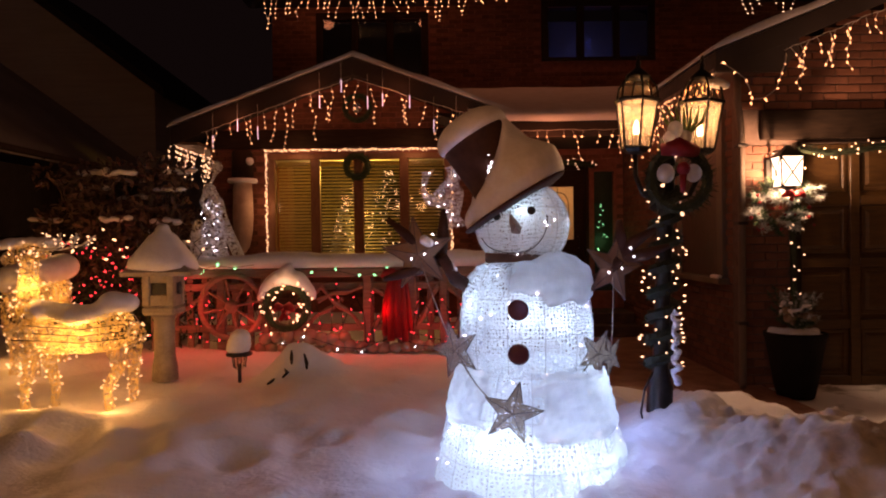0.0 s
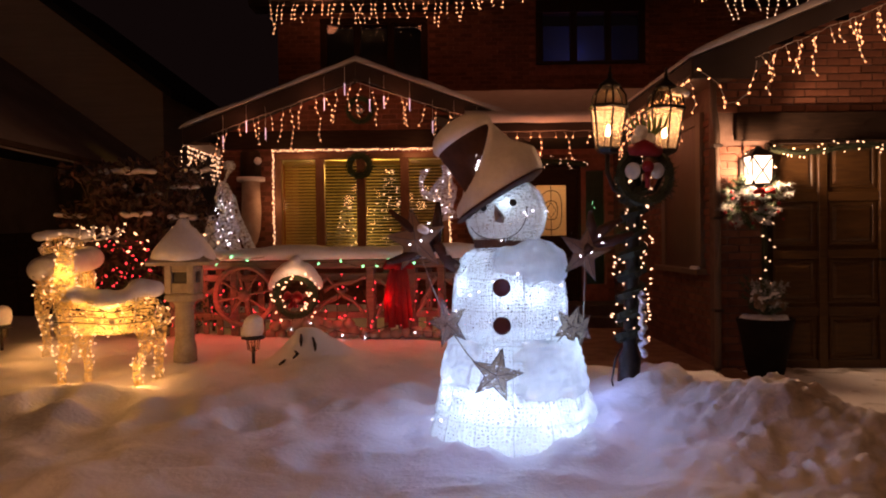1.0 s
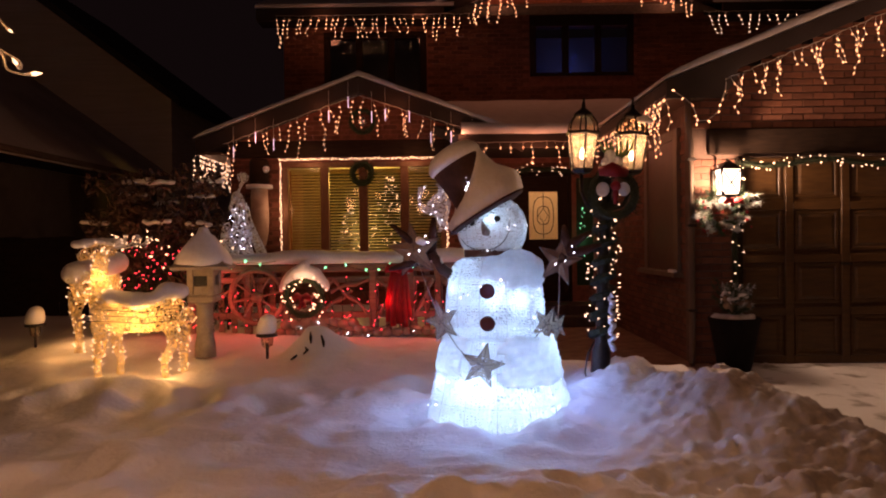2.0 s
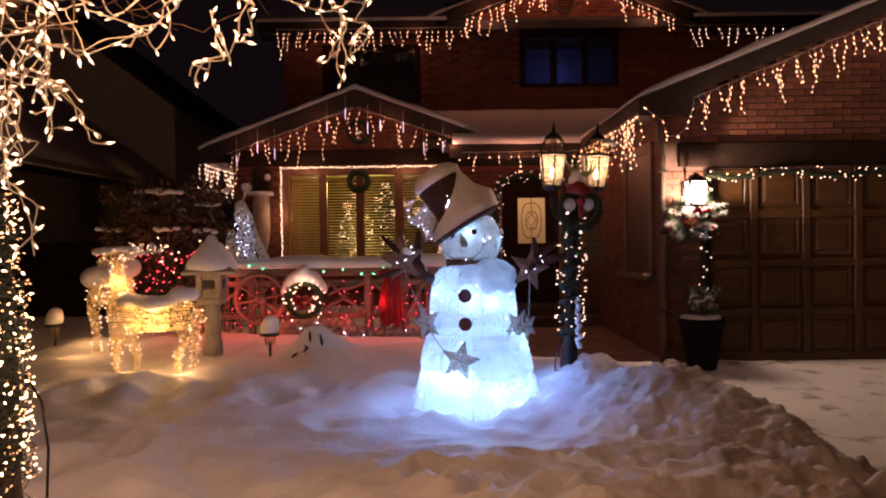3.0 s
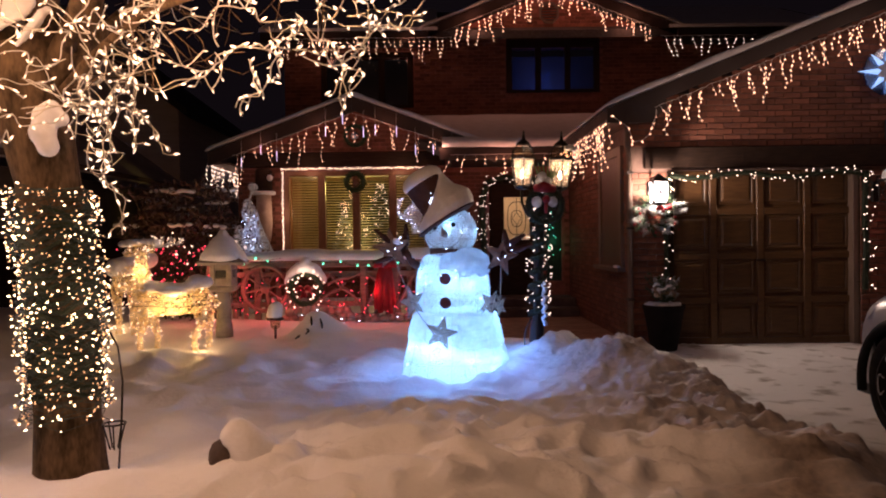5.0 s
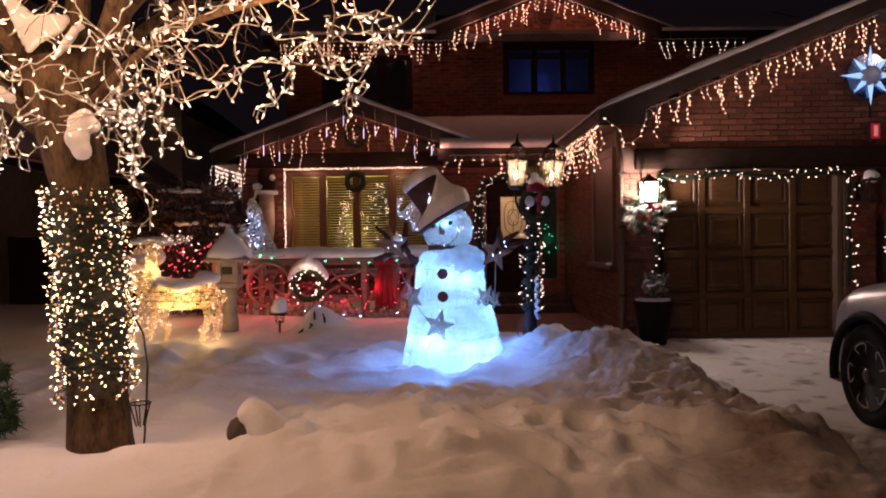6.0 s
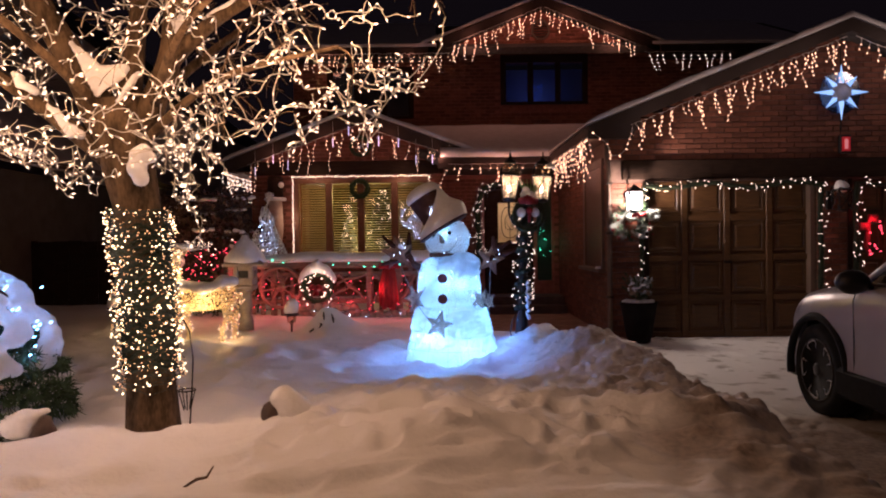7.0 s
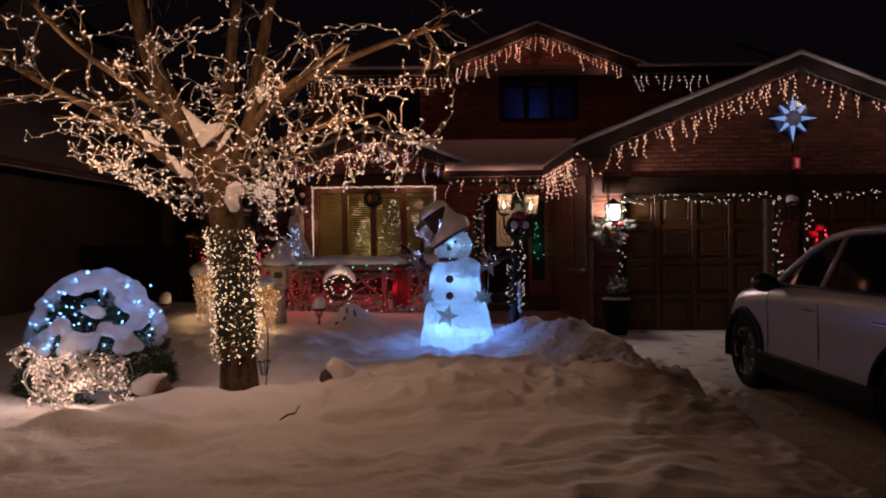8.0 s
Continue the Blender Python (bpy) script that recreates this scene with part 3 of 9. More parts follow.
def garage():
    b = empty()
    wall_with_holes(b, GX0, GX1, -0.1, 2.9, GY + 0.02, GY + 0.2, [(x0, -0.1, x1, 2.25) for x0, x1 in DOORS])
    prism(b, [(GX0, 2.9), (GX1, 2.9), (5.96, G_PEAK - 0.16)], GY + 0.02, GY + 0.2)
    wall_with_holes(b, GX0 + 0.02, GX0 + 0.2, -0.1, 2.9, GY + 0.2, 12.2, [])
    box(b, GX1 - 0.18, GY + 0.2, -0.1, GX1, 12.2, 2.9)
    front = setting("wall_garage", b, MORTAR, "red brick garage wall with a gable over two doors", "brick wall")
    # back of the garage, never lit
    b = empty()
    box(b, GX0 + 0.2, 8.2, -0.1, GX1 - 0.18, 8.3, 2.9)
    setting("wall_garage_back", b, BRICK_FAR, "plain dark wall inside the garage", "wall")
    gable_roof("roof_garage", 5.96, G_HALF, G_PEAK, G_SLOPE, 6.2, 13.0, "snow-covered garage gable roof with dark brown barge boards", board=0.18, snow=0.08)
    b = empty()
    for s in (-1, 1):
        xa, xb = 5.96 + s * G_HALF, 5.96 + s * (G_HALF - 0.5)
        box(b, min(xa, xb) + 0.01, 6.24, 2.85, max(xa, xb), 6.62, 2.88)
        box(b, min(xa, xb) + 0.01, 6.24, 2.80, min(xa, xb) + 0.04, 13, 2.85) if s < 0 else None
    box(b, 2.36, 6.62, 2.85, GX0 + 0.03, 12.2, 2.88)
    setting("soffit_garage", b, SOFFIT, "brown boxed soffit under the garage eave", "soffit")
    b = empty()
    k = 5.96 - G_HALF
    prism(b, [(k + 0.005, 2.80), (k + 0.005, 2.86), (k + 0.72, 3.12), (k + 0.72, 2.98), (k + 0.62, 2.87), (k + 0.6, 2.80)], 6.205, 6.24)
    setting("trim_eave_return", b, FASCIA, "dark brown boxed end of the garage eave", "trim")
    b = empty()
    cbox(b, 2.9, GY - 0.045, 2.27, GX1, GY + 0.04, 2.54, 0.01)
    setting("trim_header", b, DARK_WOOD, "dark stained beam above the garage doors", "beam")
    # downspout at the corner
    d = tagged(thing("downspout", "brown metal downspout at the garage corner", "downspout"))
    b = empty()
    tube(b, [(2.66, 6.52, 2.86), (2.66, 6.52, 2.6), (2.70, 6.54, 2.35), (2.70, 6.54, 0.15), (2.66, 6.45, 0.06)], 0.035, 8)
    part("pipe", b, SOFFIT, d, smooth=True)
    for z in (0.6, 1.5, 2.2):
        b = empty()
        cbox(b, 2.655, 6.50, z, 2.745, 6.6, z + 0.03, 0.004)
        part("strap", b, FASCIA, d)


def garage_door(i, x0, x1):
    door = tagged(new(f"door_{i}"), "closed varnished wooden garage door with square raised panels", "garage door", kind="structure")
    b = empty()
    box(b, x0 - 0.03, 6.750, -0.02, x1 + 0.03, 6.790, 2.27)
    part("door_slab", b, DOOR_WOOD, door)
    w, hgt = (x1 - x0) / 4, 2.29 / 4
    for k in range(5):
        b = empty()
        xa = x0 + k * w - 0.045
        cbox(b, max(xa, x0), 6.705, 0.0, min(xa + 0.09, x1), 6.750, 2.27, 0.006)
        part("stile", b, DOOR_WOOD, door)
    for r in range(4):
        for k in range(4):
            b = empty()
            za = 0.0 if r == 0 else r * hgt - 0.045
            cbox(b, x0 + k * w + 0.046, 6.708, za, x0 + (k + 1) * w - 0.046, 6.750, za + 0.09, 0.006)
            part("rail", b, DOOR_WOOD, door)
    for r in range(4):
        for k in range(4):
            cx, cz = x0 + (k + 0.5) * w, 0.02 + (r + 0.5) * hgt
            hw, hh, b = w / 2 - 0.095, hgt / 2 - 0.095, empty()
            for g, (yy, e) in enumerate(((6.750, 0.0), (6.732, 0.008), (6.732, 0.03), (6.742, 0.042), (6.725, 0.075), (6.725, None))):
                if e is None:
                    break
                for sx, sz in ((-1, -1), (1, -1), (1, 1), (-1, 1)):
                    b[0].append(Vector((cx + sx * (hw + 0.03 - e), yy, cz + sz * (hh + 0.03 - e))))
            fs = [(g * 4 + q, g * 4 + (q + 1) % 4, g * 4 + 4 + (q + 1) % 4, g * 4 + 4 + q) for g in range(4) for q in range(4)] + [(16, 17, 18, 19)]
            put(b, [], [])
            b[1].extend(fs), b[2].extend([0] * len(fs))
            part("panel", b, DOOR_WOOD, door)
    b = empty()
    cbox(b, (x0 + x1) / 2 - 0.06, 6.680, 1.07, (x0 + x1) / 2 + 0.06, 6.705, 1.10, 0.004)
    part("door_handle", b, IRON, door)
    for xx in (x0 - 0.0, x1 - 0.05):
        b = empty()
        cbox(b, xx - 0.02, 6.62, 0.0, xx + 0.07, 6.9, 2.25, 0.006)
        part("door_jamb", b, DARK_WOOD if xx < x1 - 0.2 else SOFFIT, door)


BX0, BX1, BY = -3.28, 0.42, 10.3
B_PEAK, B_SLOPE, B_HALF, B_CX = 3.86, 0.375, 2.45, -1.18
WIN = (-2.42, 1.22, 0.08, 2.62)


def bump_out():
    b = empty()
    wall_with_holes(b, BX0, BX1, 0.0, 2.95, BY, BY + 0.2, [WIN])
    prism(b, [(BX0, 2.95), (BX1, 2.95), (BX1, 3.1), (B_CX, B_PEAK - 0.16), (BX0, 3.05)], BY, BY + 0.2)
    box(b, BX0, BY + 0.2, 0, BX0 + 0.18, 12.3, 2.95)
    box(b, BX1 - 0.18, BY + 0.2, 0, BX1, 12.3, 2.95)
    setting("wall_front_room", b, BRICK_FAR, "reddish brown brick wall of the front room", "brick wall")
    gable_roof("roof_front_room", B_CX, B_HALF, B_PEAK, B_SLOPE, 9.7, 13.0, "snow-covered gable roof of the front room with wide brown barge boards", board=0.24, snow=0.08)
    b = empty()
    box(b, B_CX - B_HALF + 0.01, 9.74, 2.72, BX0 + 0.02, 12.2, 2.75)
    box(b, B_CX - B_HALF + 0.01, 9.74, 2.75, B_CX - B_HALF + 0.04, 12.2, 2.9)
    setting("soffit_front_room", b, SOFFIT, "brown soffit of the front room eave", "soffit")
    b = empty()
    cbox(b, BX0 + 0.05, BY - 0.06, 2.72, BX1 - 0.02, BY - 0.003, 2.98, 0.01)
    setting("trim_window_header", b, DARK_WOOD, "dark wooden band above the front window", "beam")
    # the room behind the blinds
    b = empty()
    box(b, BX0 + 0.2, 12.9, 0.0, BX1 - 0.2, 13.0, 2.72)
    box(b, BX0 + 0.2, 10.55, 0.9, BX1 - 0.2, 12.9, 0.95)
    # near-black colour carries the room's dimness between the slats
    setting("wall_room_back", b, surf("dimmed_room_paint", (0.035, 0.026, 0.018), (0.05, 0.04, 0.028), 2, 0.8), "near-black wall and floor of the front room", "wall")
    b = empty()
    box(b, BX0 + 0.2, 10.5, 2.72, BX1 - 0.2, 13.0, 2.75)
    setting("ceiling", b, WHITE_PAINT, "plain ceiling of the front room", "ceiling")


def front_window():
    x0, z0, x1, z1 = WIN
    w = tagged(new("window_1"), "four-light front window with brown wooden frame and yellow-lit blinds", "window", kind="structure")
    b = empty()
    cbox(b, x0 - 0.10, BY - 0.05, z0 - 0.07, x1 + 0.10, BY + 0.06, z0, 0.008)
    part("window_sill", b, FRAME_WOOD, w)
    b = empty()
    cbox(b, x0 - 0.02, BY - 0.03, z1 - 0.06, x1 + 0.02, BY + 0.08, z1 + 0.02, 0.008)
    part("window_head", b, FRAME_WOOD, w)
    edges = [x0 + 0.0, -1.80, -1.19, -0.54, x1 - 0.0]
    for i, x in enumerate(edges):
        b, h = empty(), 0.065 if 0 < i < 4 else 0.05
        cbox(b, x - h, BY - 0.025, z0, x + h, BY + 0.085, z1 - 0.06, 0.008)
        part("mullion", b, FRAME_WOOD, w)
    for i in range(4):
        xa, xb = edges[i] + 0.06, edges[i + 1] - 0.06
        b = empty()
        box(b, xa, BY + 0.04, z0, xb, BY + 0.046, z1 - 0.06)
        g = part("pane", b, PANE, w)
        g.visible_shadow = False
        tilt = (48, 24, 24, 36)[i]
        n = 27
        bl = part("blind", (lambda q: (cbox(q, xa, BY + 0.12, z1 - 0.13, xb, BY + 0.17, z1 - 0.075, 0.006), q)[1])(empty()), BLIND, w, "yellowish slatted blind")
        for k in range(n):
            b = empty()
            zz = z0 + 0.02 + k * (z1 - z0 - 0.16) / (n - 1)
            m = Matrix.Translation((0, BY + 0.15, zz)) @ Matrix.Rotation(radians(tilt), 4, "X")
            box(b, xa + 0.005, -0.024, -0.0015, xb - 0.005, 0.024, 0.0015, 0, m)
            part("slat", b, BLIND, bl)


BLIND = surf("blind_slats", (0.55, 0.45, 0.22), (0.66, 0.56, 0.30), 4, 0.5, bump=0.05, translucent=0.45)


def porch():
    b = empty()
    box(b, 0.25, 5.2, -0.06, 2.9, 10.9, 0.035)
    setting("pavement", b, surf("red_pavers", (0.16, 0.07, 0.045), (0.32, 0.19, 0.14), 5, 0.7, bump=0.5, fine=30), "reddish cleared walkway dusted with snow", "walkway")
    st = thing("porch_steps", "dark stone steps up to the front door", "steps")
    for i in range(2):
        b = empty()
        cbox(b, 0.5, 9.9 + 0.32 * i, 0.035 if i == 0 else 0.19, 2.7, 10.9, 0.19 if i == 0 else 0.34, 0.012)
        part("step", b, STONE_DARK, st)
    b = empty()
    wall_with_holes(b, 0.42, 2.72, 0.0, 3.0, 10.9, 11.05, [(1.22, 0.34, 2.2, 2.5), (2.28, 0.6, 2.58, 2.4)])
    setting("wall_porch", b, BRICK_FAR, "dark brick wall behind the porch", "brick wall")
    d = tagged(new("door_entry"), "dark front door with an ornate lit glass panel", "front door", kind="structure")
    b = empty()
    wall_with_holes(b, 1.28, 2.14, 0.34, 2.42, 10.95, 11.0, [(1.5, 1.38, 1.98, 2.18)])
    part("door_leaf", b, DARK_WOOD, d)
    for q in ((1.22, 0.34, 1.28, 2.5), (2.14, 0.34, 2.2, 2.5), (1.28, 2.42, 2.14, 2.5)):
        b = empty()
        cbox(b, q[0], 10.88, q[1], q[2], 11.02, q[3], 0.006)
        part("door_frame", b, DARK_WOOD, d)
    b = empty()
    box(b, 1.5, 10.97, 1.38, 1.98, 10.976, 2.18)
    pane = part("pane", b, FROST_PANE, d, "frosted glass")
    pane.visible_shadow = False
    b = empty()
    for rx, rz in ((0.17, 0.31), (0.10, 0.15)):
        pts = []
        for k in range(33):
            a = 2 * math.pi * k / 32
            p = abs(math.cos(a)) ** 0.7 * (1 if math.cos(a) > 0 else -1), abs(math.sin(a)) ** 0.7 * (1 if math.sin(a) > 0 else -1)
            pts.append((1.74 + rx * p[0], 10.965, 1.78 + rz * p[1]))
        tube(b, pts, 0.007, 5)
    for q in ([(1.74, 10.965, 1.9), (1.82, 10.965, 1.78), (1.74, 10.965, 1.66), (1.66, 10.965, 1.78), (1.74, 10.965, 1.9)], [(1.74, 10.965, 2.17), (1.74, 10.965, 1.9)], [(1.74, 10.965, 1.39), (1.74, 10.965, 1.66)]):
        tube(b, q, 0.006, 5)
    part("leading", b, IRON, d)
    b = empty()
    tube(b, [(2.05, 10.94, 1.25), (2.05, 10.90, 1.25), (2.05, 10.90, 1.42), (2.05, 10.94, 1.42)], 0.01, 6)
    part("door_handle", b, IRON, d)
    # hall behind the glass
    b = empty()
    box(b, 0.5, 12.5, 0.3, 2.72, 12.56, 2.9)
    box(b, 0.5, 11.06, 2.86, 2.72, 12.5, 2.9)
    setting("wall_hall", b, WHITE_PAINT, "pale wall of the lit hall", "wall")
    # porch roof
    b = empty()
    y0, z0, y1, z1 = 9.6, 2.95, 12.2, 3.86
    v = [Vector(p) for p in ((0.3, y0, z0 - 0.14), (2.8, y0, z0 - 0.14), (3.6, y1, z1 - 0.14), (-1.1, y1, z1 - 0.14), (0.3, y0, z0), (2.8, y0, z0), (3.6, y1, z1), (-1.1, y1, z1))]
    put(b, v, BOX_F)
    setting("roof_porch", b, SHINGLE, "low porch roof between the gables", "roof")
    b = empty()
    n = 30
    v, f = [], []
    for j, (yy, zz) in enumerate(((y0 - 0.04, z0 + 0.0), (y0 - 0.07, z0 + 0.07), (y0 - 0.03, z0 + 0.14), (y0 + 0.1, z0 + 0.19), (y1, z1 + 0.08))):
        for i in range(n):
            back = max(0.0, (yy - y0 - 0.1) / (y1 - y0 - 0.1))
            xx = 0.35 - 1.4 * back + (2.4 + 2.2 * back) * i / (n - 1)
            v.append(Vector((xx, yy, zz + 0.02 * noise.noise((xx * 2, yy, 3.3)))))
    f = [(j * n + i, j * n + i + 1, (j + 1) * n + i + 1, (j + 1) * n + i) for j in range(4) for i in range(n - 1)]
    put(b, v, f)
    setting("snow_porch_roof", b, SNOW, "snow lying on the porch roof", "snow", smooth=True)
    b = empty()
    cbox(b, 0.3, 9.56, 2.74, 2.8, 9.6, 2.93, 0.006)
    box(b, 0.45, 9.6, 2.74, 2.72, 10.9, 2.77)
    setting("trim_porch_eave", b, FASCIA, "dark brown fascia and soffit of the porch", "trim")


STONE_DARK = surf("dark_step_stone", (0.05, 0.035, 0.03), (0.1, 0.07, 0.055), 7, 0.8)
FROST_PANE = surf("frosted_door_glass", (0.75, 0.62, 0.42), (0.85, 0.74, 0.52), 30, 0.35, bump=0.6, fine=90, translucent=0.8)


def upper_floor():
    b = empty()
    w1, w2 = (1.75, 4.43, 3.54, 5.28), (-2.02, 4.15, -0.26, 5.12)
    wall_with_holes(b, -2.82, 8.6, 3.0, 5.45, 12.2, 12.4, [w1, w2])
    prism(b, [(0.25, 5.45), (4.9, 5.45), (4.9, 5.5), (2.56, 6.41), (0.25, 5.5)], 12.2, 12.4)
    box(b, -2.82, 12.4, 0.0, -2.64, 17, 5.45)
    box(b, 8.42, 12.4, 0.0, 8.6, 17, 5.45)
    setting("wall_upper", b, BRICK_FAR, "reddish brown brick wall of the upper storey", "brick wall")
    gable_roof("roof_upper_gable", 2.56, 2.60, 6.58, 0.39, 11.75, 14.5, "small snowy front gable on the upper roof", board=0.22, snow=0.07)
    b = empty()
    v = [Vector(p) for p in ((-3.2, 11.75, 5.36), (8.9, 11.75, 5.36), (8.9, 15.5, 6.9), (-3.2, 15.5, 6.9), (-3.2, 11.75, 5.52), (8.9, 11.75, 5.52), (8.9, 15.5, 7.06), (-3.2, 15.5, 7.06))]
    put(b, v, BOX_F)
    setting("roof_main", b, SHINGLE, "dark main roof", "roof")
    b = empty()
    v = [Vector(p) for p in ((-3.22, 11.70, 5.53), (0.3, 11.70, 5.53), (0.3, 11.72, 5.60), (-3.22, 11.72, 5.60), (-3.22, 15.5, 7.15), (0.3, 15.5, 7.15))]
    put(b, v, [(0, 1, 2, 3), (3, 2, 5, 4)])
    v = [Vector((p.x + 8.1, p.y, p.z)) for p in v]
    put(b, v, [(0, 1, 2, 3), (3, 2, 5, 4)])
    setting("snow_main_roof", b, SNOW, "snow on the main roof", "snow")
    b = empty()
    for xa, xb in ((-3.2, 0.12), (5.05, 8.9)):
        cbox(b, xa, 11.71, 5.34, xb, 11.75, 5.52, 0.006)
        box(b, xa, 11.75, 5.32, xb, 12.2, 5.35)
    setting("trim_upper_eave", b, FASCIA, "brown gutter board of the upper eave", "trim")
    for i, (q, lit) in enumerate(((w1, True), (w2, False))):
        w = tagged(new(f"window_{i + 2}"), "dark three-light upper window with a faint blue glow" if lit else "dark unlit three-light upper window", "window", kind="structure")
        x0, z0, x1, z1 = q
        for r in ((x0 - 0.06, z0 - 0.06, x1 + 0.06, z0), (x0 - 0.06, z1, x1 + 0.06, z1 + (0.34 if lit else 0.1))):
            b = empty()
            cbox(b, r[0], 12.15, r[1], r[2], 12.2, r[3], 0.008)
            part("window_trim", b, DARK_WOOD, w)
        step3 = (x1 - x0) / 3
        for k in range(4):
            b = empty()
            cbox(b, x0 + k * step3 - 0.06, 12.16, z0, x0 + k * step3 + 0.06, 12.26, z1, 0.008)
            part("mullion", b, DARK_WOOD, w)
        for k in range(3):
            b = empty()
            box(b, x0 + k * step3 + 0.06, 12.22, z0, x0 + (k + 1) * step3 - 0.06, 12.226, z1)
            part("pane", b, DARK_PANE, w).visible_shadow = False
    b = empty()
    box(b, -2.6, 13.6, 3.9, 5.2, 13.7, 5.45)
    box(b, -2.6, 12.42, 3.85, 5.2, 13.7, 3.9)
    box(b, 1.2, 12.42, 3.9, 1.28, 13.6, 5.45)
    setting("wall_bedroom", b, surf("bedroom_paint", (0.3, 0.3, 0.32), (0.38, 0.38, 0.4), 3, 0.8), "dim bedroom wall behind the upper windows", "wall")
    # eight-sided vent in the gable
    v = thing("gable_vent", "dark octagonal louvred vent in the upper gable", "vent")
    b, rot = empty(), Matrix.Rotation(radians(90), 4, "X")
    tube(b, [Vector((2.58 + 0.19 * math.cos(a), 12.17, 5.99 + 0.21 * math.sin(a))) for a in [radians(22.5 + 45 * k) for k in range(9)]], 0.03, 6)
    part("frame", b, SOFFIT, v)
    for k in range(6):
        b = empty()
        zz = 5.85 + k * 0.055
        hw = 0.17 * math.sqrt(max(0.1, 1 - ((zz - 5.99) / 0.2) ** 2))
        box(b, -hw, -0.02, -0.004, hw, 0.02, 0.004, 0, Matrix.Translation((2.58, 12.18, zz)) @ Matrix.Rotation(radians(40), 4, "X"))
        part("slat", b, BLACK, v)
    # television-like blue glow inside the bedroom
    return w1


garage()
for number, (xa, xb) in enumerate(DOORS):
    garage_door(number + 1, xa, xb)
bump_out()
front_window()
porch()
upper_floor()

# lamps that the rooms show through their windows
room_lamp = thing("room_lamp", "lit ceiling lamp of the front room", "ceiling lamp", at=(0, 0, 0))
bb = empty()
ball(bb, (-1.36, 11.6, 2.62), 0.08, 14, 0.6)
part("shade", bb, glow("room_shade", (1, 0.8, 0.35), 3), room_lamp, smooth=True)
bulb_light(room_lamp, (-1.36, 11.6, 2.45), 80, (1.0, 0.72, 0.12), 0.12)
hall_lamp = thing("hall_lamp", "lit ceiling lamp of the hall", "ceiling lamp")
bb = empty()
ball(bb, (1.7, 11.9, 2.81), 0.1, 14, 0.6)
part("shade", bb, glow("hall_shade", (1, 0.8, 0.5), 3), hall_lamp, smooth=True)
bulb_light(hall_lamp, (1.7, 11.9, 2.5), 14, (1.0, 0.72, 0.38), 0.1)


# ---- light strings ----
def icicle_string(name, label, p0, p1, count, drops, bulb_mat, cord, seed, r=0.0095, gap=0.075, lamps=0, watts=0.0, colour=(1, 0.55, 0.25), swing=0.03, sag=0.0, front=(0, -0.12, -0.12)):
    """A light string along an eave with short strands hanging from it."""
    rnd, s = random.Random(seed), thing(name, label, "string lights", "icicle light strings on the house")
    p0, p1 = Vector(p0), Vector(p1)
    w, g, along = empty(), empty(), []
    for i in range(count * 2 + 1):
        u = i / (count * 2)
        along.append(p0.lerp(p1, u) + Vector((0, 0, -sag * math.sin(math.pi * u * count) ** 2 + rnd.uniform(-0.01, 0.01))))
    tube(w, along, 0.004, 4)
    for i in range(count):
        u = (i + rnd.uniform(0.2, 0.8)) / count
        p = p0.lerp(p1, u)
        n = max(1, round(rnd.choice(drops) * rnd.uniform(0.95, 1.4) / gap))
        pts, x, y = [p.copy()], 0.0, 0.0
        lean, curl = rnd.uniform(-0.35, 0.35), rnd.uniform(-0.5, 0.5)
        for k in range(n):
            x += rnd.uniform(-swing, swing) + (lean + curl * math.sin(k * 1.1)) * gap * 0.5
            y += rnd.uniform(-swing, swing) * 0.5
            q = p + Vector((x, y, -gap * (k + 1)))
            pts.append(q)
            bulb(g, q, (rnd.uniform(-0.6, 0.6), rnd.uniform(-0.6, 0.3), -1), r * rnd.uniform(0.75, 1.15))
        tube(w, pts, 0.003, 4)
    part("cord", w, cord, s)
    part("bulb_cluster", g, bulb_mat, s, kind="stuff")
    for i in range(lamps):
        bulb_light(s, p0.lerp(p1, (i + 0.5) / lamps) + Vector(front), watts / lamps, colour, 0.10)
    return s


def wound_string(name, label, pts, bulb_mat, cord, seed, r=0.009, gap=0.07, jitter=0.03, group="", per=1, thick=0.004):
    """A light string along a line of points, its bulbs sticking out anyhow."""
    rnd, s = random.Random(seed), thing(name, label, "string lights", group)
    w, g = empty(), empty()
    pts = [Vector(p) for p in pts]
    line = []
    for a, b2 in zip(pts[:-1], pts[1:]):
        n = max(1, int((b2 - a).length / gap))
        for k in range(n):
            q = a.lerp(b2, k / n) + Vector([rnd.uniform(-jitter, jitter) for _ in range(3)])
            line.append(q)
            for _ in range(per):
                d = Vector([rnd.uniform(-1, 1) for _ in range(3)])
                bulb(g, q + d * jitter * 0.5, d, r * rnd.uniform(0.8, 1.2))
    line.append(pts[-1])
    tube(w, line, thick, 4)
    part("cord", w, cord, s)
    part("bulb_cluster", g, bulb_mat, s, kind="stuff")
    return s


def circle(c, rx, rz, n=24, y_push=0.0, a0=0.0):
    return [Vector((c[0] + rx * math.cos(a0 + 2 * math.pi * k / n), c[1] + y_push, c[2] + rz * math.sin(a0 + 2 * math.pi * k / n))) for k in range(n + 1)]


